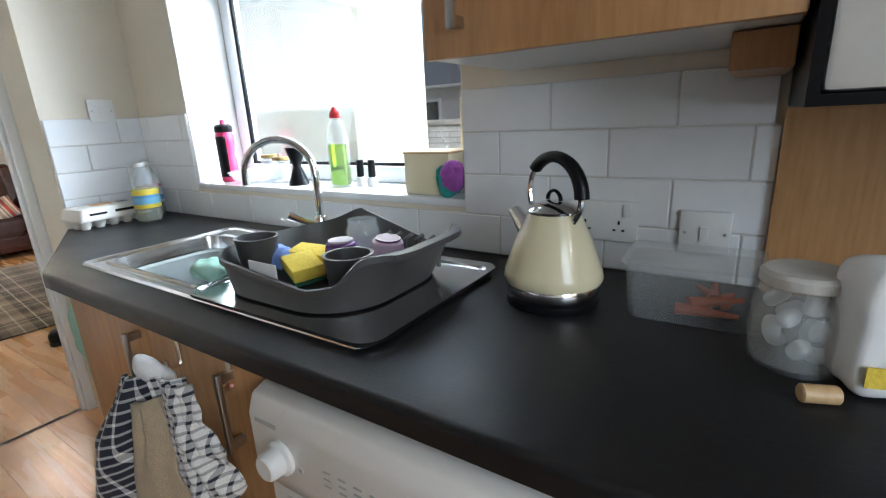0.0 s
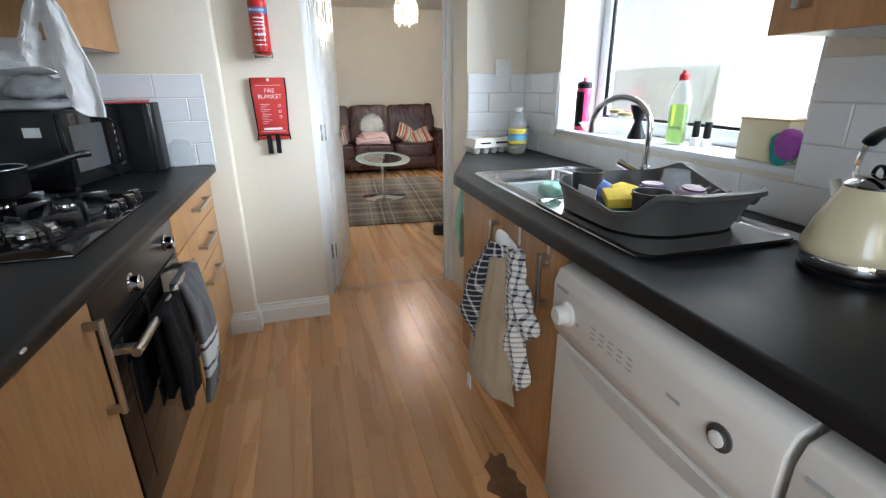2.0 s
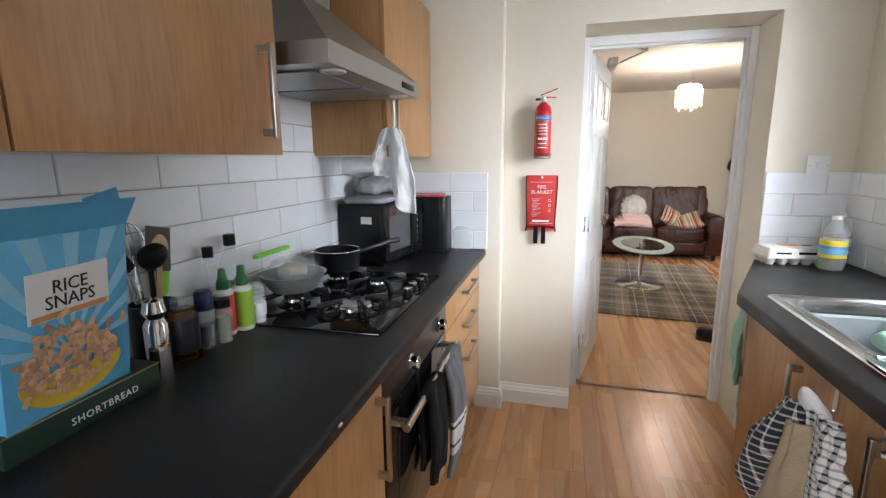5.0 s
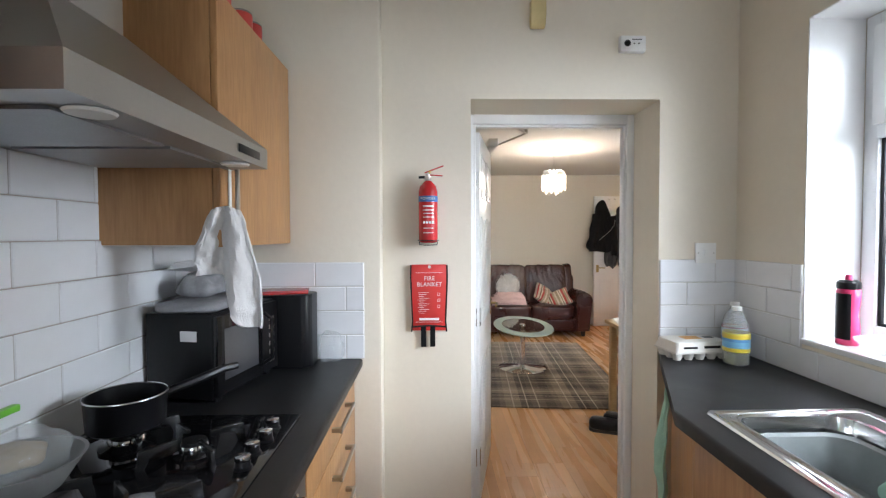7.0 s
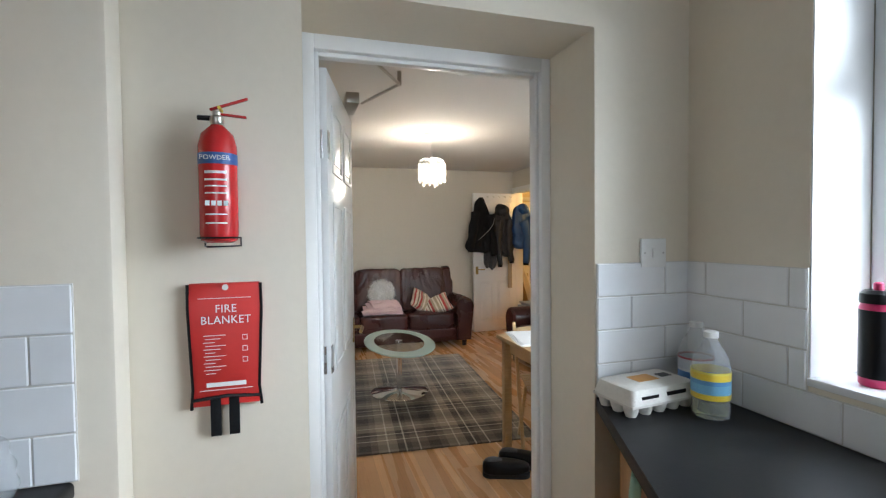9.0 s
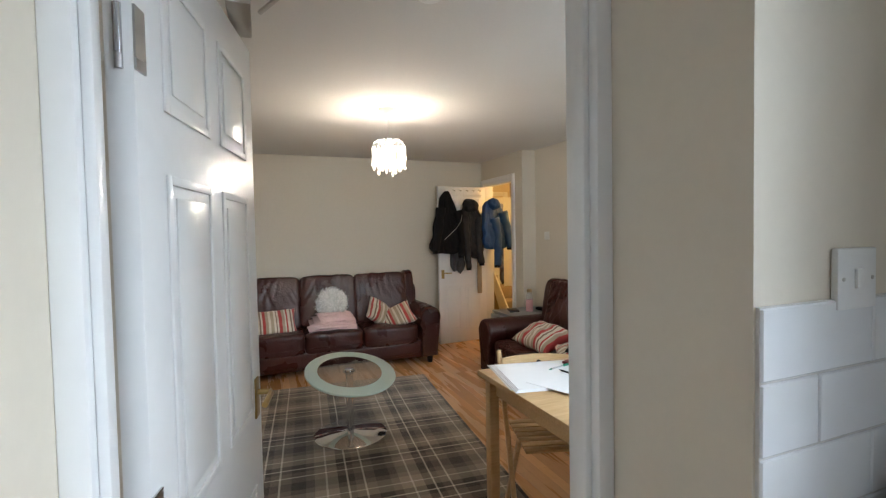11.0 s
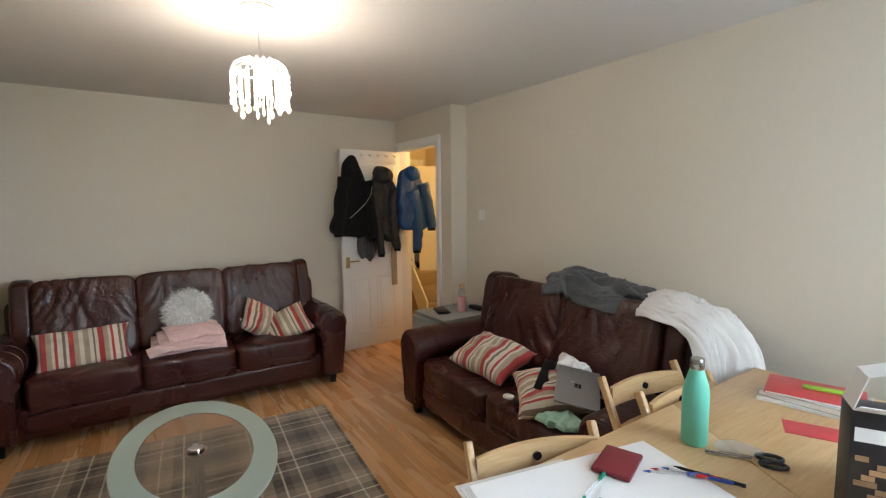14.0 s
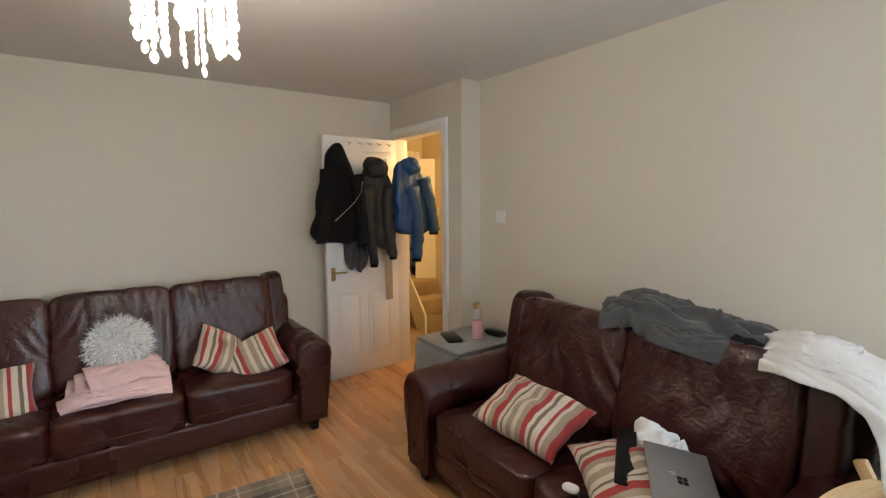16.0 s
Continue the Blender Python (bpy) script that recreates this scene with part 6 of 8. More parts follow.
part("casing", prism([(0, -0.058), (0.028, -0.05), (0.045, 0.0), (0.04, 0.055), (0, 0.058)], -0.033, 0.033, "y", 0.008), mat("yellowed_plastic", (0.62, 0.50, 0.24), 0.4), pir)

# ---- living room: sofas ----
def leather_pad(sx, sy, sz, power, seed, upright, depth=0.019):
    """A stuffed leather cushion with sharp little creases: fanning down a back cushion, or running in from the front of a seat."""
    bm = soft(sx, sy, sz, power, 44)
    for v in bm.verts:
        p = v.co.copy()
        a, c = (p.x, p.z) if upright else (p.x, p.y)
        warp = 0.05 * noise.noise(Vector((a * 4, c * 4, seed)))
        fan = a * (1.0 + 0.9 * (c / (sz if upright else sy)))
        k = 0.0
        for q, (slope, freq, off) in enumerate(((0.35, 9.0, 0.0), (-0.55, 11.0, 9.0), (0.05, 15.0, 21.0))):
            g = noise.noise(Vector(((fan + slope * c + warp) * freq, c * 1.7, seed + off)))
            mask = max(0.0, min(1.0, 0.55 + 1.6 * noise.noise(Vector((a * 3.2 + off, c * 3.6, seed * 1.3)))))
            k += max(0.0, 1 - abs(g) * 4.2) ** 1.2 * mask * (1.0, 0.8, 0.55)[q]
        swell = 0.012 * noise.noise(Vector((p.x * 5, p.y * 5, p.z * 5 + seed)))
        n = Vector((p.x / sx ** 2, p.y / sy ** 2, p.z / sz ** 2)).normalized()
        v.co = p + n * (swell - depth * k)
    return bm


def sofa(name, label, w, d, seats, m, group):
    """Leather sofa: front towards local -y, width along x."""
    s = thing(name, label, "sofa", m, group)
    aw = 0.23
    inner = w - 2 * aw
    part("base", box(-w / 2 + 0.05, w / 2 - 0.05, -d / 2 + 0.05, d / 2 - 0.03, 0.075, 0.27, bevel=0.03), "leather", s)
    part("front_rail", moved(soft(inner + 0.01, 0.07, 0.13, 0.3, 12, 0.004, 6, w), pose(0, -d / 2 + 0.055, 0.185)), "leather", s)
    part("back", soft(w - 0.12, 0.22, 0.66, 0.22, 20, 0.01, 4, 2), "leather", s).location = (0, d / 2 - 0.13, 0.54)
    sw = inner / seats
    for i in range(seats):
        x = -inner / 2 + sw * (i + 0.5)
        c = part("seat_cushion", leather_pad(sw + 0.012, d - 0.21, 0.215, 0.22, 3.1 * i + w, False, 0.009), "leather", s, angle=180)
        c.location = (x, -0.095, 0.337)
        part("welt", tube([(x - sw / 2 + 0.03, -d / 2 + 0.012, 0.30), (x, -d / 2 + 0.004, 0.30), (x + sw / 2 - 0.03, -d / 2 + 0.012, 0.30)], 0.004, 6), "leather", s)
        b = part("back_cushion", leather_pad(sw + 0.02, 0.23, 0.565, 0.21, 7.7 * i + d, True, 0.012), "leather", s, angle=180)
        b.matrix_local = pose(x, d / 2 - 0.275, 0.678, -14)
        part("seam", tube([(-sw / 2 + 0.04, -0.085, 0.215), (-sw / 4, -0.098, 0.222), (0, -0.100, 0.224), (sw / 4, -0.098, 0.222), (sw / 2 - 0.04, -0.085, 0.215)], 0.0035, 6), "leather", b)
    for sg in (-1, 1):
        x = sg * (w / 2 - aw / 2)
        roll = arc(x + sg * 0.012, 0.505, 0.118, -30, 210, 18)
        out = roll + [(x - 0.085, 0.40), (x - 0.09, 0.085), (x + 0.09, 0.085), (x + 0.085, 0.40)]
        bm = prism(out, -d / 2, d / 2 - 0.10, "y")
        bmesh.ops.bevel(bm, geom=[e for e in bm.edges if abs(e.verts[0].co.y - e.verts[1].co.y) < 0.001], offset=0.025, segments=3, profile=0.5, affect="EDGES", clamp_overlap=True)
        part("armrest", bm, "leather", s, angle=60)
        part("piping", tube([(x + (px - x) * 0.84, -d / 2 - 0.001, 0.42 + (pz - 0.42) * 0.86) for px, pz in out], 0.004, 6, closed=True), "leather", s)
        for yy in (-d / 2 + 0.16, -d / 2 + 0.30):
            part("arm_seam", tube([(px + (px - x) * 0.012, yy, pz + (pz - 0.505) * 0.012) for px, pz in roll], 0.0028, 5), "leather", s)
        part("back_wing", soft(0.13, 0.30, 0.54, 0.42, 18, 0.008, 7, sg), "leather", s).matrix_local = pose(sg * (w / 2 - 0.17), d / 2 - 0.19, 0.70, -10)
        for fy in (-d / 2 + 0.07, d / 2 - 0.1):
            part("foot", moved(lathe([(0.028, 0), (0.036, 0.09)], 4), pose(sg * (w / 2 - 0.10), fy, 0, 0, 0, 45)), "black", s, "dark wooden foot", smooth=False)
    return s


sofa("large_sofa", "oxblood leather three-seat sofa along the far wall", 2.22, 0.86, 3, pose(-6.965, 0.675, 0, 0, 0, 90), "leather suite")
sofa("small_sofa", "oxblood leather two-seat sofa strewn with clothes and cushions", 1.74, 0.96, 2, pose(-4.935, 2.385, 0) @ Matrix.Diagonal((1.02, 1.0, 0.972, 1)), "leather suite")

CREAM_, RED_, BROWN_, TAN_ = (0.55, 0.49, 0.40), (0.36, 0.035, 0.03), (0.17, 0.12, 0.085), (0.33, 0.265, 0.19)
M["cushion"] = bands("striped_cushion_cloth", [(0.0, TAN_), (0.10, CREAM_), (0.17, BROWN_), (0.20, CREAM_), (0.26, RED_), (0.36, TAN_), (0.45, CREAM_), (0.50, RED_), (0.55, CREAM_), (0.64, BROWN_), (0.69, CREAM_), (0.74, RED_), (0.83, TAN_), (0.92, CREAM_)], 0.30, "x", 0.85, 0.2, 300)


def pillow_bm(w, h, t, seed, n=22):
    """A sewn square cushion: two bulging faces that meet in a thin rim, corners drawn out, sides drawn in."""
    bm = bmesh.new()
    for sg in (1, -1):
        grid = []
        for j in range(n + 1):
            line = []
            for i in range(n + 1):
                u, v = -1 + 2 * i / n, -1 + 2 * j / n
                x = w / 2 * u * (1 - 0.10 * (1 - v * v) * abs(u) ** 3)
                y = h / 2 * v * (1 - 0.10 * (1 - u * u) * abs(v) ** 3)
                rim = max(0.0, (1 - u * u) * (1 - v * v))
                z = sg * t / 2 * rim ** 0.42 * (1 + 0.25 * noise.noise(Vector((u * 2, v * 2, seed + sg))))
                z += 0.018 * noise.noise(Vector((u * 1.6, v * 1.6, seed))) + 0.010 * noise.noise(Vector((u * 5, v * 5, seed + 3 * sg))) * rim ** 0.3
                line.append(bm.verts.new((x, y, z)))
            grid.append(line)
        for a, b in zip(grid, grid[1:]):
            for i in range(n):
                bm.faces.new((a[i], a[i + 1], b[i + 1], b[i]))
    bmesh.ops.remove_doubles(bm, verts=bm.verts, dist=0.0006)
    return bm


def cushion(m, label, seed, w=0.44, h=0.40, t=0.15):
    return single("scatter_cushion", pillow_bm(w, h, t, seed), "cushion", label, "cushion", m, group="striped scatter cushions", angle=180)


def spanned(a, b, c, d):
    """A pose in the middle of four corners: x along the side from a to b, z out of the face."""
    a, b, c, d = (Vector(q) for q in (a, b, c, d))
    x = ((b - a) + (c - d)).normalized()
    z = x.cross(((d - a) + (c - b)).normalized()).normalized()
    y = z.cross(x)
    o = (a + b + c + d) / 4
    return Matrix(((x.x, y.x, z.x, o.x), (x.y, y.y, z.y, o.y), (x.z, y.z, z.z, o.z), (0, 0, 0, 1)))


cushion(pose(-6.86, 0.07, 0.525, 50, 0, 96), "striped red and beige cushion on the large sofa", 1, 0.53, 0.30)
cushion(pose(-6.87, 1.21, 0.535, 52, 34, 100), "striped red and beige cushion leaning on the sofa back", 2, 0.35, 0.30)
cushion(pose(-6.78, 1.38, 0.50, 36, -24, 80), "striped red and beige cushion by the sofa arm", 6, 0.36, 0.31)
cushion(spanned((-4.958, 2.055, 0.475), (-5.40, 2.07, 0.50), (-5.33, 2.24, 0.585), (-4.93, 2.32, 0.55)), "striped red and beige cushion lying on the small sofa", 3, 0.46, 0.33, 0.16)
cushion(pose(-4.62, 2.13, 0.50, 8, 8, -38), "striped cushion under the laptop on the small sofa", 4, 0.44, 0.38)

# furry cushion of many short tufts
fur = thing("fur_cushion", "round pale grey shaggy fur cushion on the large sofa", "cushion", pose(-6.90, 0.69, 0.68) @ Matrix.Diagonal((1.0, 1.12, 1.12, 1)))
part("pad", soft(0.13, 0.27, 0.28, 0.95, 14), "fur", fur)
bm = bmesh.new()
rng = random.Random(4)
for i in range(1500):
    u, v = rng.uniform(-1, 1), rng.uniform(0, 2 * math.pi)
    q = math.sqrt(1 - u * u)
    nrm = Vector((q * math.cos(v), q * math.sin(v), u))
    p = Vector((nrm.x * 0.06, nrm.y * 0.13, nrm.z * 0.135))
    tip = p + (nrm + Vector((rng.uniform(-.7, .7), rng.uniform(-.7, .7), rng.uniform(-.9, .3)))).normalized() * rng.uniform(0.025, 0.048)
    side = nrm.orthogonal().normalized() * 0.0035
    a, b, c = bm.verts.new(p - side), bm.verts.new(p + side), bm.verts.new(tip)
    e = bm.verts.new(p + nrm.cross(side).normalized() * 0.0035)
    bm.faces.new((a, b, c)), bm.faces.new((b, e, c)), bm.faces.new((e, a, c))
tagged(part("shaggy_fur", bm, "fur", fur, smooth=False), kind="stuff")

def along(path, t):
    """A smooth curve through points, t from 0 to 1."""
    n = len(path) - 1
    k = min(int(t * n), n - 1)
    u = t * n - k
    p = [Vector(path[min(max(k + o, 0), n)]) for o in (-1, 0, 1, 2)]
    return 0.5 * ((2 * p[1]) + (p[2] - p[0]) * u + (2 * p[0] - 5 * p[1] + 4 * p[2] - p[3]) * u * u + (3 * p[1] - p[0] - 3 * p[2] + p[3]) * u ** 3)


def cloth_bm(path, side, width, amp, seed, sag=0.0, taper=0.0, freq=7.0, edge=0.12, nx=40, ny=52):
    """Cloth thrown along a path: creased folds that run with it, edges that drop and wander."""
    sd = Vector(side).normalized()

    def shape(u, v):
        c = along(path, v)
        tan = (along(path, min(1, v + 0.02)) - along(path, max(0, v - 0.02))).normalized()
        nrm = tan.cross(sd).normalized()
        if nrm.z < -0.2:
            nrm.negate()
        o = (2 * u - 1)
        half = width / 2 * (1 - taper * v) * (1 + edge * noise.noise(Vector((v * 4, seed, 1 if o > 0 else 7))))
        q = o + 0.5 * noise.noise(Vector((u * 2.0, v * 2.5, seed)))
        a = noise.noise(Vector((q * freq * 0.5, v * 1.6, seed + 5)))
        b = noise.noise(Vector((q * freq + v * 3, v * 4.5, seed + 11)))
        ridge = 1 - 2.2 * abs(a) + 0.45 * (1 - 2.0 * abs(b))
        h = amp * ridge * (1 - 0.4 * abs(o) ** 3) - sag * abs(o) ** 3
        return tuple(c + sd * half * o + nrm * h + 0.25 * amp * b * sd)
    return sheet(0, 0, nx, ny, shape, 0.007)


fold = thing("pink_jersey", "pale pink folded jersey on the large sofa", "clothing", pose(-6.80, 0.68, 0.446, 0, 0, 92))
for i, (w, d) in enumerate(((0.47, 0.33), (0.42, 0.29), (0.36, 0.27))):
    part("fold", moved(cloth_bm([(-w / 2, 0.0, 0), (-w / 6, 0.0, 0.012), (w / 6, 0.01, 0.010), (w / 2, 0.0, -0.004)], (0, 1, 0), d, 0.013, 3.0 + 4 * i, 0.03, 0, 6), pose(0.015 * i, 0.012 * i, 0.042 + 0.036 * i, 12, 0, 5 * i - 3)), "pinkcloth", fold, angle=180)
part("sleeve", moved(cloth_bm([(-0.26, -0.10, 0.0), (-0.18, -0.13, 0.03), (-0.02, -0.15, 0.035), (0.12, -0.15, 0.03)], (0, 1, 0.2), 0.11, 0.014, 21.0, 0.02), pose(0, 0, 0.02)), "pinkcloth", fold, angle=180)


def drape(name, material, label, m, w, d, h, seed, amp=0.05, power=0.7):
    """A small dropped cloth: a crumpled heap with folds."""
    bm = soft(w, d, h, power, 34)
    for v in bm.verts:
        p = v.co
        k = noise.noise(Vector((p.x * 7, p.y * 7, p.z * 5 + seed))) + 0.6 * abs(noise.noise(Vector((p.x * 15 + seed, p.y * 13, p.z * 9)))) - 0.2 + 0.7 * (0.5 - 2 * abs(noise.noise(Vector((p.x * 9 + p.y * 5, p.y * 10 - seed, seed)))))
        k += 0.45 * (0.4 - 2 * abs(noise.noise(Vector((p.x * 22, p.y * 20, seed)))))
        v.co += Vector((p.x, p.y, p.z * 1.5 + 0.02)).normalized() * amp * k
    return single(name, bm, material, label, "clothing", m, angle=180)


gh = thing("grey_hoodie", "dark grey hooded top thrown over the sofa back", "clothing", pose(0.03, -0.01, -0.035))
part("body", cloth_bm([(-5.10, 2.68, 0.985), (-4.98, 2.70, 1.03), (-4.80, 2.71, 1.005), (-4.62, 2.70, 0.985), (-4.46, 2.70, 0.955)], (0, 1, 0), 0.36, 0.046, 2.0, 0.10, 0.25, 6.5, 0.3), "greycloth", gh, angle=180)
part("hood", cloth_bm([(-5.12, 2.66, 0.955), (-5.04, 2.66, 1.02), (-4.92, 2.67, 1.035), (-4.82, 2.70, 1.01)], (0, 1, 0), 0.22, 0.03, 9.0, 0.08), "greycloth", gh, angle=180)
part("sleeve", cloth_bm([(-4.86, 2.58, 0.965), (-4.72, 2.56, 0.955), (-4.58, 2.59, 0.955), (-4.47, 2.64, 0.945)], (0, 1, 0.2), 0.13, 0.022, 14.0, 0.05), "greycloth", gh, angle=180)
part("lining", cloth_bm([(-4.56, 2.63, 0.968), (-4.50, 2.62, 0.965), (-4.43, 2.63, 0.94)], (0, 1, 0), 0.12, 0.016, 17.0, 0.03), "blackcloth", gh, "dark checked lining", angle=180)
wh = thing("white_hoodie", "white hooded top hanging over the sofa corner", "clothing", pose(0.02, 0.0, -0.03))
part("body", cloth_bm([(-4.42, 2.67, 0.935), (-4.28, 2.67, 0.955), (-4.14, 2.66, 0.935), (-4.03, 2.65, 0.87), (-3.95, 2.63, 0.72), (-3.97, 2.60, 0.54)], (0.1, 1, 0), 0.25, 0.050, 5.0, 0.06, 0.1, 6.0, 0.35), "whitecloth", wh, angle=180)
part("sleeve", cloth_bm([(-4.40, 2.57, 0.945), (-4.28, 2.53, 0.955), (-4.14, 2.52, 0.93), (-4.05, 2.50, 0.84), (-4.015, 2.46, 0.66)], (0.3, 1, 0.2), 0.15, 0.024, 8.0, 0.03), "whitecloth", wh, angle=180)
part("hood", cloth_bm([(-4.46, 2.70, 0.96), (-4.38, 2.68, 1.0), (-4.28, 2.67, 1.0), (-4.20, 2.68, 0.98)], (0, 1, 0), 0.20, 0.024, 12.0, 0.06), "whitecloth", wh, angle=180)
drape("grey_tshirt", "whitecloth", "pale crumpled top behind the laptop", pose(-4.62, 2.32, 0.53), 0.22, 0.16, 0.14, 9.0, 0.04)
drape("mint_cloth", "mintcloth", "mint green cloth on the sofa seat edge", pose(-4.45, 1.99, 0.45, 0, 0, 20), 0.22, 0.15, 0.05, 3.0, 0.035)
lap = thing("laptop", "closed silver tablet computer resting on a cushion", "laptop", pose(-4.47, 2.15, 0.565, -10, 14, -52))
part("case", box(-0.15, 0.15, -0.105, 0.105, -0.006, 0.006, bevel=0.004), mat("silver_magnesium", (0.33, 0.33, 0.34), 0.35, 0.7, var=0.04), lap)
part("badge", boxes((-0.016, -0.001, 0.001, 0.016, 0.006, 0.0068), (0.001, 0.016, 0.001, 0.016, 0.006, 0.0068), (-0.016, -0.001, -0.016, -0.001, 0.006, 0.0068), (0.001, 0.016, -0.016, -0.001, 0.006, 0.0068)), "black", lap, "dark square emblem", smooth=False)
single("laptop_cover", box(-0.14, 0.14, -0.035, 0.035, -0.004, 0.004, bevel=0.003), "black", "black keyboard cover beside the tablet", "keyboard", pose(-4.66, 2.13, 0.575, -6, 12, -58))
single("earphone_case", soft(0.06, 0.045, 0.022, 0.7, 8), "whiteplastic", "small white earphone case on the sofa", "earphone case", pose(-4.775, 1.975, 0.452, 0, 0, 15))
single("phone", box(-0.035, 0.035, -0.02, 0.02, 0, 0.012, bevel=0.003), "black", "small black remote control on the sofa", "remote control", pose(-4.70, 1.965, 0.444, 0, 0, -40))

# ---- rug and coffee table ----
RC1, RC2, RC3, RC4 = (0.27, 0.22, 0.165), (0.028, 0.018, 0.012), (0.125, 0.095, 0.07), (0.60, 0.54, 0.45)
plaid = [(0.0, RC3), (0.10, RC4), (0.125, RC3), (0.25, RC2), (0.42, RC3), (0.52, RC1), (0.65, RC4), (0.675, RC1), (0.80, RC2), (0.90, RC4), (0.925, RC2)]
M["rug"] = bands("brown_plaid_wool", plaid, 0.46, "x", 0.95, 0.6, 260, "y", plaid)
single("plaid_rug", box(-1.14, 1.14, -0.85, 0.85, 0, 0.012, bevel=0.005), "rug", "brown and beige plaid rug under the coffee table", "rug", pose(-5.12, 0.52, 0.0095, 0, 0, -5))
ct = thing("coffee_table", "oval frosted glass coffee table on a chrome pedestal", "coffee table", pose(-5.10, 0.55, 0.0215) @ Matrix.Diagonal((1.0, 1.0, 1.04, 1)))
part("glass_top", moved(lathe([(0.238, 0.418), (0.332, 0.418), (0.336, 0.424), (0.332, 0.430), (0.238, 0.430), (0.238, 0.418)], 64, cap=False), Matrix.Diagonal((1.60, 0.89, 1, 1))), "frost", ct, "frosted glass ring")
part("glass_centre", moved(lathe([(0.2375, 0.4185), (0.2375, 0.4295)], 64), Matrix.Diagonal((1.60, 0.89, 1, 1))), glassy("smoked_clear_glass", (0.80, 0.70, 0.60), 0.02), ct, "clear tinted glass centre")
part("stem", lathe([(0.030, 0.012), (0.026, 0.03), (0.026, 0.40), (0.045, 0.415), (0.045, 0.4178)], 32), "chrome", ct)
part("cap", lathe([(0.032, 0.430), (0.032, 0.438), (0.026, 0.442)], 28), "chrome", ct)
part("base", lathe([(0.245, 0), (0.25, 0.004), (0.24, 0.010), (0.06, 0.022), (0.03, 0.03)], 56), "chrome", ct)

# ---- dining table and chairs ----
tab = thing("dining_table", "pale birch drop-leaf dining table covered with papers and games", "dining table")
TX0, TX1, TY0, TY1 = -3.88, -2.98, 0.955, 2.58
part("tabletop", prism([(TX0, TY0), (TX1, TY0), (TX1, 1.445), (TX0, 1.949)], 0.724, 0.750, bevel=0.003), "beech", tab)
part("tabletop", prism([(TX0, 1.952), (TX1, 1.448), (TX1, TY1), (TX0, TY1)], 0.724, 0.750, bevel=0.003), "beech", tab)
part("apron", boxes((TX0 + 0.06, TX1 - 0.06, TY0 + 0.06, TY0 + 0.08, 0.64, 0.7235), (TX0 + 0.06, TX0 + 0.08, TY0 + 0.08, TY1 - 0.08, 0.64, 0.7235), (TX1 - 0.08, TX1 - 0.06, TY0 + 0.08, TY1 - 0.08, 0.64, 0.7235), (TX0 + 0.06, TX1 - 0.06, TY1 - 0.08, TY1 - 0.06, 0.64, 0.7235)), "beech", tab, smooth=False)
for lx in (TX0 + 0.05, TX1 - 0.05):
    for ly in (TY0 + 0.05, TY1 - 0.05):
        part("leg", box(lx - 0.024, lx + 0.024, ly - 0.024, ly + 0.024, 0.0095, 0.7238, bevel=0.004), "beech", tab)


def folding_chair(m, label):
    """Back posts run down and forwards; the seat and back legs cross them. It faces local +x."""
    c = thing("folding_chair", label, "chair", m, group="wooden folding chairs")
    for sg in (-1, 1):
        y = 0.205 * sg
        part("side_post", moved(box(-0.016, 0.016, -0.011, 0.011, 0, 0.875, bevel=0.006), pose(0.40, y, 0, 0, -27.5)), "beech", c)
        part("rear_leg", moved(box(-0.014, 0.014, -0.010, 0.010, 0, 0.52, bevel=0.005), pose(0.04, y * 0.88, 0, 0, 33)), "beech", c)

    def rail(z0, z1, x, bow):
        n = 14
        bm = bmesh.new()
        rows = []
        for i in range(n + 1):
            u = -1 + 2 * i / n
            bx = x - bow * (1 - u * u)
            up = 0.012 * (1 - u * u)
            rows.append([bm.verts.new((bx + dx, u * 0.196, z)) for dx, z in ((-0.008, z0), (0.008, z0), (0.004, z1 + up), (-0.012, z1 + up))])
        for a, b in zip(rows, rows[1:]):
            for k in range(4):
                bm.faces.new((a[k], a[(k + 1) % 4], b[(k + 1) % 4], b[k]))
        bm.faces.new(rows[0][::-1])
        bm.faces.new(rows[-1])
        return bm
    r = part("top_rail", rail(0.672, 0.745, 0.045, 0.022), "beech", c)
    part("grip_hole", moved(cyl(0.013, -0.0145, 0.0145, 20), pose(0.022, 0, 0.715, 0, 87)), "black", r, "round grip hole")
    part("lower_rail", rail(0.575, 0.615, 0.098, 0.012), "beech", c)
    for i in range(7):
        part("seat_slat", box(0.10 + 0.05 * i, 0.142 + 0.05 * i, -0.18, 0.18, 0.432, 0.446, bevel=0.003), "beech", c)
    part("stretcher", moved(cyl(0.009, -0.2, 0.2, 10), pose(0.345, 0, 0.11, 90)), "beech", c)
    return c


folding_chair(pose(-3.975, 1.35, 0.0095, 0, 0, -17), "pale wooden folding chair tucked under the table")
folding_chair(pose(-3.945, 2.07, 0.0095, 0, 0, -4), "pale wooden folding chair by the table")
folding_chair(pose(-4.10, 2.08, 0.0095, 0, 0, -8), "pale wooden folding chair behind another")

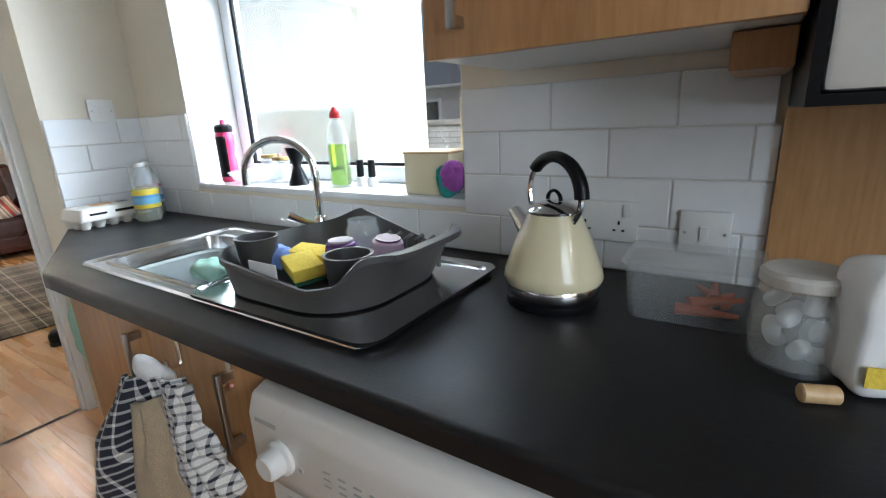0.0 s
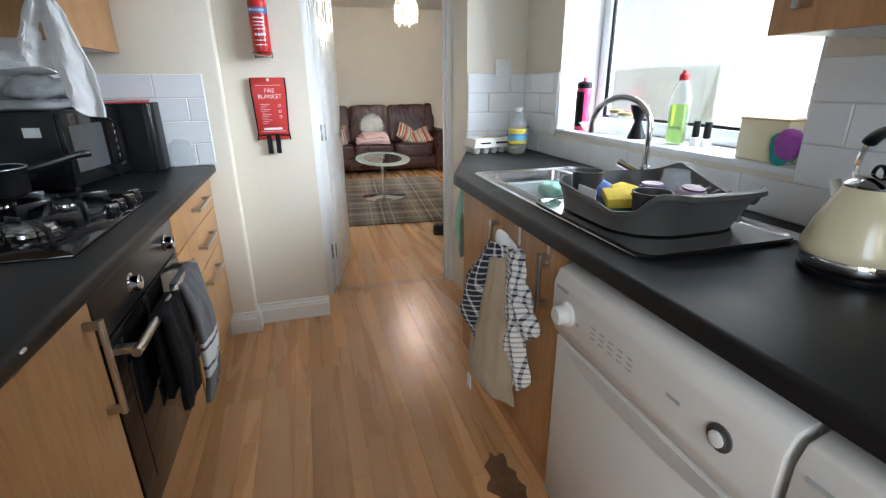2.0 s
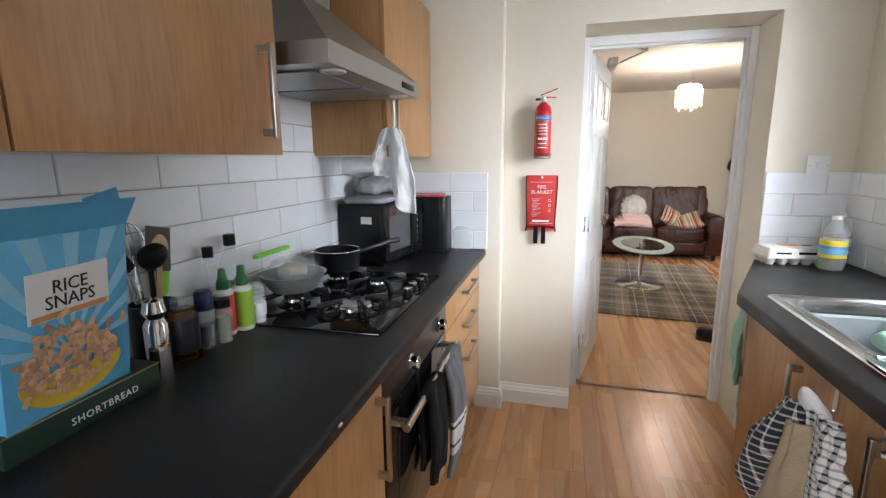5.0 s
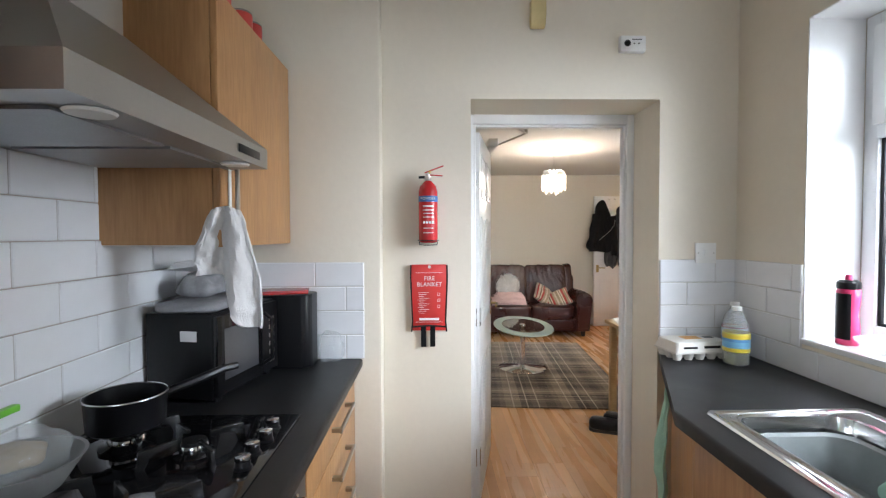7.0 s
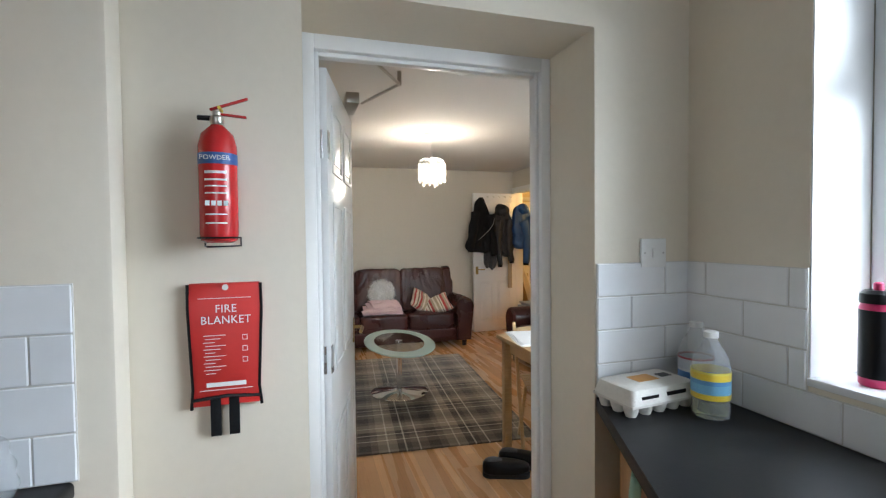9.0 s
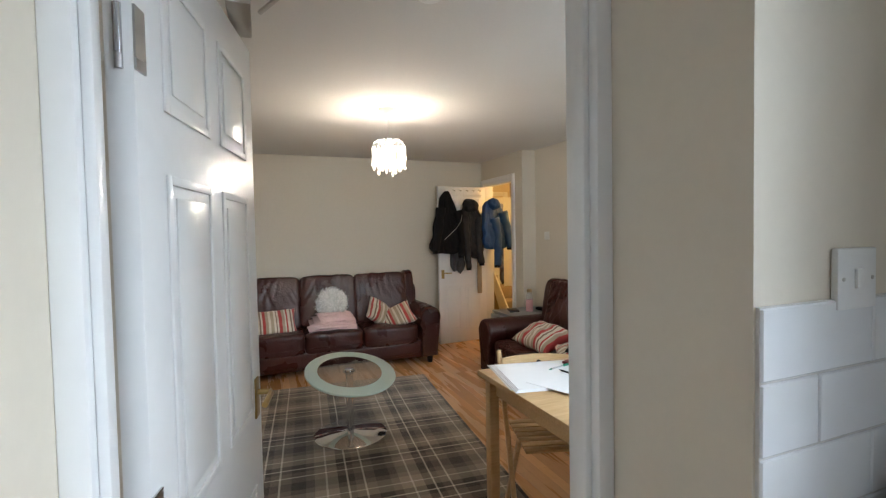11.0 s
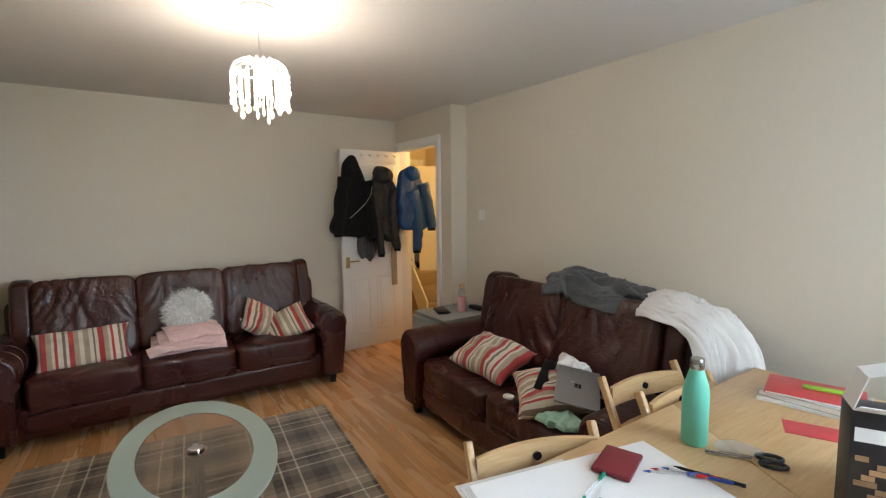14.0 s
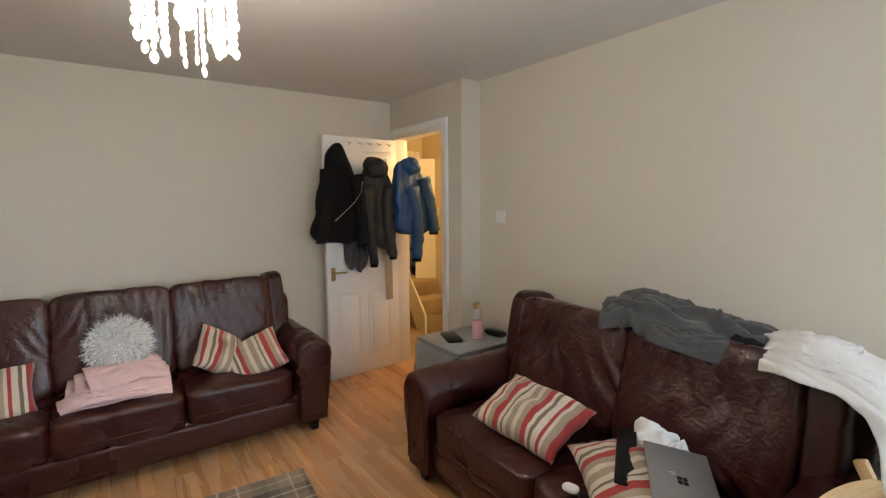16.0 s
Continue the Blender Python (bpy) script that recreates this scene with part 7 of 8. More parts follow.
# things on the table
ZT = 0.7505
pad = thing("paper_pad", "open white drawing pad with loose sheets", "paper", pose(-3.655, 1.29, ZT, 0, 0, -12))
for i in range(4):
    part("sheet", box(-0.20 + 0.004 * i, 0.20 - 0.003 * i, -0.30 + 0.006 * i, 0.30 - 0.004 * i, 0.002 * i, 0.0017 + 0.002 * i), "paper", pad, smooth=False)
part("card_back", box(-0.215, 0.16, -0.31, 0.02, -0.0005, -0.0001), "card", pad, smooth=False)
single("loose_sheet", box(-0.10, 0.15, -0.10, 0.20, 0, 0.0015), "paper", "loose white sheet curling off the pad", "paper", pose(-3.54, 1.18, ZT + 0.009, 0, 0, 22), smooth=False)
single("red_wallet", box(-0.05, 0.05, -0.07, 0.07, 0, 0.014, bevel=0.005), mat("dark_red_leather", (0.19, 0.02, 0.03), 0.45, bump=0.2), "dark red wallet lying on the pad", "wallet", pose(-3.745, 1.44, ZT + 0.009, 0, 0, 20))


def pen(x, y, rz, colour, label, length=0.145):
    p = thing("pen", label, "pen", pose(x, y, ZT + 0.015, 90, 0, rz), group="pens on the pad")
    part("barrel", cyl(0.0042, 0.0, length * 0.75, 8), "clearplastic" if colour != "black" else "black", p)
    part("cap", cyl(0.0052, length * 0.62, length, 8), colour, p)
    part("tip", cyl(0.001, -0.018, 0.0, 8, 0.0042), colour, p)


M["inkblue"] = mat("blue_plastic", (0.02, 0.06, 0.32), 0.3)
M["inkgreen"] = mat("green_plastic", (0.01, 0.20, 0.12), 0.3)
for x, y, rz, col, lb in ((-3.665, 1.50, 128, "red", "red ballpoint pen on the pad"), (-3.650, 1.525, 120, "inkblue", "blue ballpoint pen on the pad"), (-3.635, 1.555, 112, "black", "black felt pen on the pad"), (-3.70, 1.25, 196, "inkgreen", "green-capped ballpoint pen on the pad"), (-3.66, 1.28, 100, "black", "long black fineliner on the pad"), (-3.55, 1.33, 98, "black", "thin black pen at the pad's edge"), (-3.672, 1.475, 138, "inkblue", "short blue ruler pen on the pad")):
    pen(x, y, rz, col, lb)

wb = thing("water_bottle", "mint green metal water bottle with a steel cap", "bottle", pose(-3.70, 1.745, ZT))
part("body", lathe([(0.033, 0), (0.036, 0.004), (0.0365, 0.15), (0.034, 0.175), (0.022, 0.215), (0.0185, 0.225)], 36), mat("mint_powder_coat", (0.16, 0.58, 0.44), 0.4, var=0.03, bump=0.1, bump_scale=400), wb)
part("cap", lathe([(0.0185, 0.226), (0.0195, 0.228), (0.0195, 0.255), (0.0175, 0.258)], 28), "steel", wb, "steel screw cap")
sc = thing("scissors", "black-handled scissors lying on the table", "scissors", pose(-3.555, 1.775, ZT + 0.004, 0, 0, 35))
part("blade", boxes((-0.115, 0.0, -0.007, 0.003, 0, 0.003), (-0.115, 0.0, -0.001, 0.008, 0.0032, 0.006)), "steel", sc, smooth=False)
for sg in (-1, 1):
    part("grip", tube([(0.045 + 0.032 * math.cos(radians(a)), sg * 0.020 + 0.016 * math.sin(radians(a)), 0.003) for a in range(0, 360, 20)], 0.005, 6, closed=True), "black", sc)
single("zip_pouch", soft(0.12, 0.05, 0.025, 0.8, 10, 0.008, 18, 3), "clearplastic", "small clear pouch with red marks", "pouch", pose(-3.60, 1.79, ZT + 0.012, 0, 0, 30))

bk = thing("block_game_box", "upright dark game box with a torn white flap", "game box", pose(-3.298, 1.668, ZT, 0, 0, 28))
part("carton", box(-0.04, 0.04, -0.04, 0.04, 0, 0.28, bevel=0.002), "darklabel", bk)
part("side_print", box(0.0402, 0.0412, -0.039, 0.039, 0.0, 0.279), mat("orange_game_print", (0.60, 0.13, 0.03), 0.4), bk, "orange side panel", smooth=False)
M["blockpic"] = mat("printed_wood_blocks", (0.33, 0.20, 0.11), 0.45, var=0.15, objvar=0.3)
for i in range(13):
    x = -0.030 + 0.012 * ((i * 5) % 4)
    part("printed_block", box(x, x + 0.022 + 0.008 * (i % 3), -0.0412, -0.040, 0.012 + 0.0135 * i, 0.0235 + 0.0135 * i), "blockpic", bk, smooth=False)
part("title_shape", box(-0.034, 0.030, -0.0414, -0.040, 0.216, 0.246, bevel=0.0005), "paper", bk, "pale title shape", smooth=False)
part("side_mark", box(0.0412, 0.0420, -0.020, 0.022, 0.18, 0.235), "paper", bk, smooth=False)
part("flap", moved(box(-0.039, 0.039, -0.001, 0.001, 0, 0.055), pose(0, -0.038, 0.281, 62)), "paper", bk, "white carton flap", smooth=False)
part("flap", joined(moved(box(-0.038, 0.038, -0.001, 0.001, 0, 0.075), pose(-0.038, 0, 0.281, 0, 16, 0) @ pose(0, 0, 0, 0, 0, 90)), moved(box(-0.036, 0.036, -0.001, 0.001, 0, 0.055), pose(-0.018, 0, 0.353, 0, 72, 0) @ pose(0, 0, 0, 0, 0, 90))), "paper", bk, "torn white carton flap", smooth=False)


def game_box(x, y, z, w, d, h, rz, colour, label, bar="paper"):
    g = thing("game_box", label, "game box", pose(x, y, z, 0, 0, rz), group="stack of game boxes")
    part("carton", box(-w / 2, w / 2, -d / 2, d / 2, 0, h, bevel=0.003), colour, g)
    for i in range(5):
        part("title_mark", box(-w * 0.26 + w * 0.10 * i, -w * 0.18 + w * 0.10 * i, -d / 2 - 0.001, -d / 2, h * 0.28, h * 0.72), bar, g, "plain title shape", smooth=False)
        part("end_mark", box(-w / 2 - 0.001, -w / 2, -d * 0.3 + d * 0.12 * i, -d * 0.21 + d * 0.12 * i, h * 0.3, h * 0.7), bar, g, smooth=False)
    part("print_patch", box(-w * 0.45, -w * 0.32, -d / 2 - 0.001, -d / 2, h * 0.2, h * 0.85, bevel=0.0004), "pinkcloth" if h > 0.04 else bar, g, "small printed picture", smooth=False)
    return h


M["gamegreen"] = mat("lime_game_print", (0.20, 0.50, 0.06), 0.35, var=0.05)
M["gamered"] = mat("red_game_print", (0.50, 0.04, 0.05), 0.35, var=0.15, scale=30)
M["gamegrey"] = mat("grey_game_print", (0.42, 0.42, 0.40), 0.4, var=0.1, scale=30)
M["gameblue"] = mat("blue_game_print", (0.03, 0.16, 0.34), 0.35, var=0.12, scale=30)
M["gamepurple"] = mat("purple_game_print", (0.10, 0.05, 0.22), 0.35, var=0.15, scale=30)
z = ZT
for x, y, w, d, h, rz, col, lb, bar in ((-3.08, 1.86, 0.34, 0.24, 0.055, 8, "gamepurple", "dark purple game box at the bottom of the stack", "yellowbowl"),
                                        (-3.10, 1.85, 0.32, 0.22, 0.050, 14, "gamered", "red patterned card game box in the stack", "yellowbowl"),
                                        (-3.08, 1.87, 0.34, 0.24, 0.045, 6, "gamegrey", "grey word game box in the stack", "darklabel"),
                                        (-3.09, 1.86, 0.34, 0.22, 0.075, 8, "gamegreen", "lime green drawing game box in the stack", "darklabel")):
    z += game_box(x, y, z, w, d, h, rz, col, lb, bar) + 0.0005
game_box(-3.19, 1.90, z, 0.11, 0.13, 0.026, 20, "gameblue", "small blue card game box on the stack")
game_box(-3.04, 1.86, z, 0.17, 0.17, 0.050, 8, "whiteplastic", "white card game box with dark red title bars", "gamered")
single("pink_case", box(-0.15, 0.13, -0.07, 0.07, 0, 0.012, bevel=0.004), "pink", "dark pink plastic folder on the game boxes", "folder", pose(-3.06, 1.88, z + 0.055, 0, -4, 8))
bt = thing("drink_bottle", "clear plastic bottle with a red cap behind the games", "bottle", pose(-3.16, 2.28, ZT))
part("body", lathe([(0.034, 0), (0.036, 0.004), (0.036, 0.2), (0.02, 0.25), (0.014, 0.26)], 24), "clearplastic", bt)
part("cap", lathe([(0.018, 0.26), (0.018, 0.285), (0.016, 0.287)], 20), "red", bt)
jug = thing("water_jug", "large smoky clear drinks bottle with a carry loop", "bottle", pose(-3.14, 1.45, ZT))
M["smoke"] = glassy("smoky_plastic_clear", (0.55, 0.55, 0.60), 0.06, 1.35)
part("body", lathe([(0.050, 0), (0.058, 0.008), (0.060, 0.10), (0.055, 0.12), (0.060, 0.14), (0.056, 0.17), (0.024, 0.20), (0.022, 0.205)], 32), "smoke", jug)
part("cap", lathe([(0.026, 0.202), (0.027, 0.21), (0.026, 0.232), (0.022, 0.236)], 24), "greyplastic", jug)
single("charger_cable", tube([(-3.30 + 0.05 * math.sin(i * 0.9), 1.22 + 0.025 * math.cos(i * 1.3) + 0.006 * i, ZT + 0.0025 + 0.03 * max(0, math.sin(i * 0.45)) * (i % 9 < 4)) for i in range(26)], 0.0022, 6), "whiteplastic", "tangled white charging cable on the table", "cable")
bkz = ZT
for w, d, h, rz, col, lb in ((0.30, 0.22, 0.012, 10, "paper", "thin white book at the foot of a pile"), (0.28, 0.21, 0.022, 4, "gamegrey", "grey paperback in the book pile"), (0.28, 0.20, 0.008, 16, "gamered", "red magazine on top of the book pile")):
    b = thing("book", lb, "book", pose(-3.60, 2.36, bkz, 0, 0, rz), group="pile of books on the table")
    part("cover", box(-w / 2, w / 2, -d / 2, d / 2, 0, h, bevel=0.001), col, b)
    part("pages", box(-w / 2 + 0.004, w / 2 - 0.002, -d / 2 - 0.0005, d / 2 - 0.004, h * 0.15, h * 0.85), "paper", b, smooth=False)
    bkz += h + 0.0005
single("highlighter", box(-0.06, 0.06, -0.012, 0.012, 0, 0.012, bevel=0.004), "greenlab", "lime green highlighter on the magazine", "pen", pose(-3.58, 2.38, bkz, 0, 0, 20))
single("leaflet", box(-0.10, 0.10, -0.05, 0.05, 0, 0.0012), "gamered", "red printed leaflet lying on the table", "leaflet", pose(-3.50, 2.12, ZT, 0, 0, 25), smooth=False)

# ---- doors ----
def panel_door(parent, w, h, t, panels):
    """A moulded panel door in its own plane: x along its width, y its thickness, from the hinge at 0."""
    part("leaf", box(0, w, -t / 2, t / 2, 0, h, bevel=0.002), "white", parent)
    for x0, x1, z0, z1 in panels:
        for sg in (-1, 1):
            y = sg * t / 2
            part("panel_moulding", ring_frame(x0, x1, z0, z1, min(y, y + sg * 0.005), max(y, y + sg * 0.005), 0.016, 0.002), "white", parent)
            part("panel", box(x0 + 0.035, x1 - 0.035, min(y, y + sg * 0.004), max(y, y + sg * 0.004), z0 + 0.035, z1 - 0.035, bevel=0.003), "white", parent)


def lever_handle(parent, x, z, t, direction, material="brass"):
    for sg in (-1, 1):
        y = sg * t / 2
        part("handle", joined(box(x - 0.02, x + 0.02, min(y, y + sg * 0.006), max(y, y + sg * 0.006), z - 0.055, z + 0.055, bevel=0.003), tube([(x, y, z + 0.015), (x, y + sg * 0.04, z + 0.015), (x + direction * 0.02, y + sg * 0.045, z + 0.015), (x + direction * 0.10, y + sg * 0.045, z + 0.012)], 0.008, 8)), material, parent, "brass lever handle")


SIX = [(0.09, 0.31, 0.16, 0.72), (0.38, 0.60, 0.16, 0.72), (0.09, 0.31, 0.92, 1.50), (0.38, 0.60, 0.92, 1.50), (0.09, 0.31, 1.60, 1.83), (0.38, 0.60, 1.60, 1.83)]
d1 = thing("door_1", "white six-panel door standing open into the living room", "door", pose(-2.66, OP0 + 0.055, 0.012, 0, 0, 168), kind="structure")
panel_door(d1, 0.69, 1.925, 0.038, SIX)
lever_handle(d1, 0.63, 0.95, 0.038, -1)
for hz in (0.25, 0.98, 1.68):
    part("hinge", joined(cyl(0.006, hz - 0.045, hz + 0.045, 10), box(0.0, 0.03, -0.0225, -0.0192, hz - 0.045, hz + 0.045)), "steel", d1, "steel butt hinge")
clo = thing("door_closer_arm", "grey metal arm of a door closer under the ceiling", "door closer")
part("arm", joined(tube([(-2.66, 0.0, 1.975), (-2.92, 0.14, 1.99)], 0.006, 8), tube([(-2.92, 0.14, 1.99), (-3.15, 0.02, 1.97)], 0.006, 8), tube([(-2.92, 0.14, 1.985), (-2.92, 0.14, 2.04)], 0.008, 8)), "nickel", clo)
part("body", box(-3.26, -3.06, -0.055, 0.0, 1.945, 1.99, bevel=0.004), "nickel", clo)

d2 = thing("door_2", "white panel door hung with coats, open against the far wall", "door", pose(-7.335, DWY - 0.004, 0.012, 0, 0, -86), kind="structure")
panel_door(d2, 0.68, 1.98, 0.036, SIX)
lever_handle(d2, 0.63, 0.88, 0.036, -1)
fr2 = thing("door_frame_2", "white painted frame of the hall doorway", "door frame", kind="structure")
part("architrave", boxes((-6.625, -6.555, DWY - 0.018, DWY - 0.0005, 0, 2.085), (-7.41, -7.345, DWY - 0.018, DWY - 0.0005, 0, 2.085), (-7.345, -6.625, DWY - 0.018, DWY - 0.0005, 2.02, 2.085), bevel=0.005), "white", fr2)
part("architrave_bead", boxes((-6.575, -6.557, DWY - 0.026, DWY - 0.018, 0, 2.083), (-7.345, -6.575, DWY - 0.026, DWY - 0.018, 2.065, 2.083), bevel=0.003), "white", fr2)
part("jamb", boxes((-6.65, -6.62, DWY, DWY + 0.12, 0, 2.03), (-7.35, -7.335, DWY, DWY + 0.12, 0, 2.03), (-7.335, -6.65, DWY, DWY + 0.12, 2.005, 2.03), bevel=0.002), "white", fr2)

rackh = thing("coat_rack", "white over-door rack with metal hooks", "coat rack")
part("bar", joined(box(-7.302, -7.294, 2.24, 2.68, 1.86, 1.985, bevel=0.002), tube([(-7.28, 2.24, 1.885), (-7.28, 2.68, 1.885)], 0.004, 6)), "white", rackh)
for i in range(5):
    y = 2.28 + 0.09 * i
    part("hook", tube([(-7.294, y, 1.955), (-7.26, y, 1.945), (-7.235, y, 1.93), (-7.225, y, 1.945)], 0.0035, 6), "nickel", rackh)


def coat(m, label, material, h, top, hem, lean, depth, seed, sleeves=(), hood=0.0, quilt=0.0):
    """A jacket hung by its collar: its width grows from top to hem while it leans to one side; sleeves hang from the shoulders. Front to local -y."""
    c = thing("coat", label, "coat", m, group="coats on the door")
    bm = soft(2.0, 2.0, 2.0, 0.42, 36)
    for v in bm.verts:
        x, y, zz = v.co
        k = (1 - zz) / 2
        wid = (top + (hem - top) * min(1, k * 1.25) ** 0.75) / 2
        crease = 1 - 2.4 * abs(noise.noise(Vector((x * 2.6 + k * 1.2, k * 1.8, seed))))
        fine = 1 - 2.2 * abs(noise.noise(Vector((x * 5 - k * 2, k * 6, seed + 4))))
        puff = quilt * abs(math.sin(k * h * 36))
        v.co = Vector((x * wid + lean * k + 0.03 * noise.noise(Vector((k * 5, seed, 1 if x > 0 else 9))), y * depth / 2 * (0.45 + 0.55 * k) - (0.022 * crease + 0.010 * fine + puff) * (0.3 + 0.7 * k), -k * h + 0.05 * noise.noise(Vector((x * 1.5, seed, 1))) * k))
    part("body", bm, material, c, angle=180)
    for x0, x1, z0, z1, r in sleeves:
        bend = 0.03 * math.sin(seed + x0 * 9)
        pts = [(x0 + (x1 - x0) * k + bend * math.sin(math.pi * k), -depth * (0.30 + 0.25 * k), z0 + (z1 - z0) * k) for k in [i / 16 for i in range(17)]]
        bm = tube(pts, r, 18, r_end=r * 0.72)
        for v in bm.verts:
            ring = abs(math.sin(v.co.z * 34 + 2 * noise.noise(v.co * 6)))
            v.co += 0.016 * noise.noise_vector(v.co * 13 + Vector((seed, 0, 0))) + Vector((0, -0.008 * ring, 0))
        part("sleeve", bm, material, c, angle=180)
        part("cuff", tube([pts[-1], (pts[-1][0], pts[-1][1], pts[-1][2] - 0.03)], r * 0.62, 14), "blackcloth", c)
    if hood:
        hd = part("hood", soft(hood, depth * 1.1, hood * 0.9, 0.85, 18, 0.02, 9, seed), material, c, angle=180)
        hd.location = (0.0, -0.045, -hood * 0.30)
    return c


jacket = coat(pose(-7.235, 2.17, 1.93, 0, 0, 90), "black wool coat hanging on the door hooks", "blackcloth", 0.78, 0.07, 0.42, -0.02, 0.16, 1.0, [(-0.10, -0.19, -0.22, -0.74, 0.06), (0.12, 0.15, -0.25, -0.80, 0.058)])
zl = part("zip_line", tube([(0.16, -0.105, -0.30), (0.14, -0.118, -0.38), (0.08, -0.128, -0.46), (0.0, -0.128, -0.53), (-0.08, -0.115, -0.60)], 0.003, 6), "nickel", jacket, "pale zip")
coat(pose(-7.225, 2.48, 1.80, 0, 0, 90), "charcoal padded jacket hanging on the door hooks", "navycloth", 0.70, 0.20, 0.34, 0.01, 0.15, 4.0, [(-0.10, -0.06, -0.20, -0.83, 0.052), (0.10, 0.12, -0.20, -0.78, 0.052)], 0.20, 0.012)
coat(pose(-7.18, 2.765, 1.81, 0, 0, 97), "blue waterproof jacket hanging at the door's edge", "bluecloth", 0.62, 0.24, 0.40, 0.05, 0.17, 8.0, [(0.0, 0.02, -0.22, -0.82, 0.066), (0.13, 0.22, -0.14, -0.60, 0.066)], 0.16, 0.006)
coat(pose(-7.255, 2.31, 1.40, 0, 0, 90), "dark grey top hanging under the coats", "greycloth", 0.48, 0.18, 0.20, 0.0, 0.07, 11.0)
single("scarf", box(-7.285, -7.275, 2.60, 2.665, 0.62, 1.40, bevel=0.004), "beigecloth", "beige scarf hanging on the door", "scarf")

# ---- pendant ----
pend = thing("pendant_lamp", "lit droplet chandelier shade hanging from a ceiling rose", "ceiling lamp", pose(-5.226, 0.905, 0.0) @ Matrix.Diagonal((0.84, 0.84, 1.0, 1)))
part("ceiling_rose", lathe([(0.085, 2.3265), (0.085, 2.319), (0.055, 2.299), (0.02, 2.289)][::-1], 36), mat("cream_plastic", (0.72, 0.68, 0.58), 0.5), pend)
part("flex", tube([(0, 0, 2.291), (0, 0, 2.10)], 0.003, 6), "whiteplastic", pend)
part("lamp_holder", lathe([(0.018, 2.05), (0.018, 2.10), (0.010, 2.11)], 16), "whiteplastic", pend)
M["droplet"] = glow("lit_acrylic_droplet", (1.0, 0.95, 0.86), 2.6)
M["droplet"].node_tree.nodes["Principled BSDF"].inputs["Alpha"].default_value = 0.5
bulb = part("bulb", lathe([(0.006, 1.945), (0.024, 1.96), (0.030, 1.985), (0.022, 2.02), (0.014, 2.045)], 20), glow("lit_bulb", (1.0, 0.90, 0.72), 14.0), pend)
bulb.visible_shadow = False
arms = []
rng = random.Random(8)
ARMS = 16
for i in range(ARMS):
    a = 2 * math.pi * i / ARMS
    pr = [(0.02, 2.06), (0.05, 2.095), (0.09, 2.102), (0.125, 2.085), (0.142, 2.055)]
    arms.append(tube([(r * math.cos(a), r * math.sin(a), zz) for r, zz in pr], 0.0028, 6))
for rad, zz in ((0.142, 2.055), (0.10, 2.045)):
    arms.append(tube([(rad * math.cos(2 * math.pi * k / 40), rad * math.sin(2 * math.pi * k / 40), zz) for k in range(40)], 0.003, 6, closed=True))
part("wire_frame", joined(*arms), "whiteplastic", pend, "white curled wire frame")
drop = mesh_from(lathe([(0.0006, 0.0), (0.0065, -0.005), (0.0085, -0.011), (0.0065, -0.018), (0.0006, -0.022)], 8))
drop.materials.append(M["droplet"])
for ring, (rad, cnt, n0) in enumerate(((0.142, 20, 5), (0.10, 11, 7))):
    for i in range(cnt):
        a = 2 * math.pi * (i + 0.5 * ring) / cnt
        n = n0 + (i * 7 + ring * 3) % 4 - 1
        for k in range(n):
            o = new("droplet", drop)
            o.parent = pend
            s = 1.0 if k < n - 1 else 1.55
            o.matrix_local = pose(rad * math.cos(a), rad * math.sin(a), 2.048 - 0.0215 * k, 6 * math.sin(i + k), 0, math.degrees(a)) @ Matrix.Diagonal((s, 0.55 * s, s, 1))

# ---- chimney breast: picture, fire ----
canv = thing("canvas_picture", "tall sepia canvas print of a waterside city", "picture", pose(-5.78, CHIM + 0.001, 1.375))
M["sepia"] = mat("sepia_print", (0.16, 0.125, 0.085), 0.75, var=0.75, scale=5, fine=22, bump=0.2, bump_scale=500, stretch=(1.4, 1, 0.8))
part("canvas", box(-0.36, 0.36, 0, 0.035, 0, 0.74, bevel=0.002), "sepia", canv)
M["sepiadark"] = mat("dark_sepia_print", (0.022, 0.017, 0.012), 0.75, var=0.5, scale=25, fine=60)
part("printed_skyline", joined(*[box(-0.35 + 0.047 * i, -0.35 + 0.047 * i + 0.042, 0.035, 0.0362, 0.24 + 0.02 * (i % 3), 0.34 + 0.09 * abs(math.sin(i * 2.3)) + (0.16 if i in (5, 6) else 0)) for i in range(15)], box(-0.35, 0.35, 0.035, 0.0362, 0.27, 0.30)), "sepiadark", canv, "dark printed skyline", smooth=False)
part("printed_reflection", joined(*[box(-0.35 + 0.06 * i, -0.32 + 0.06 * i, 0.035, 0.0361, 0.235 - 0.05 - 0.06 * abs(math.sin(i * 1.7)), 0.225) for i in range(11)]), "sepiadark", canv, smooth=False)

fire = thing("electric_fire", "curved brushed steel electric fire with grey pebbles", "fire", pose(-5.47, CHIM, 0.07))


def bow(w, depth, n=18):
    return [(-w / 2 + w * i / n, depth * (1 - (2 * i / n - 1) ** 2)) for i in range(n + 1)]


def bow_band(z0, z1, w=0.66, depth=0.16, t=0.012):
    o = bow(w, depth)
    return prism([(x, y + 0.06) for x, y in o] + [(x, y + 0.06 - t) for x, y in o[::-1]], z0, z1)


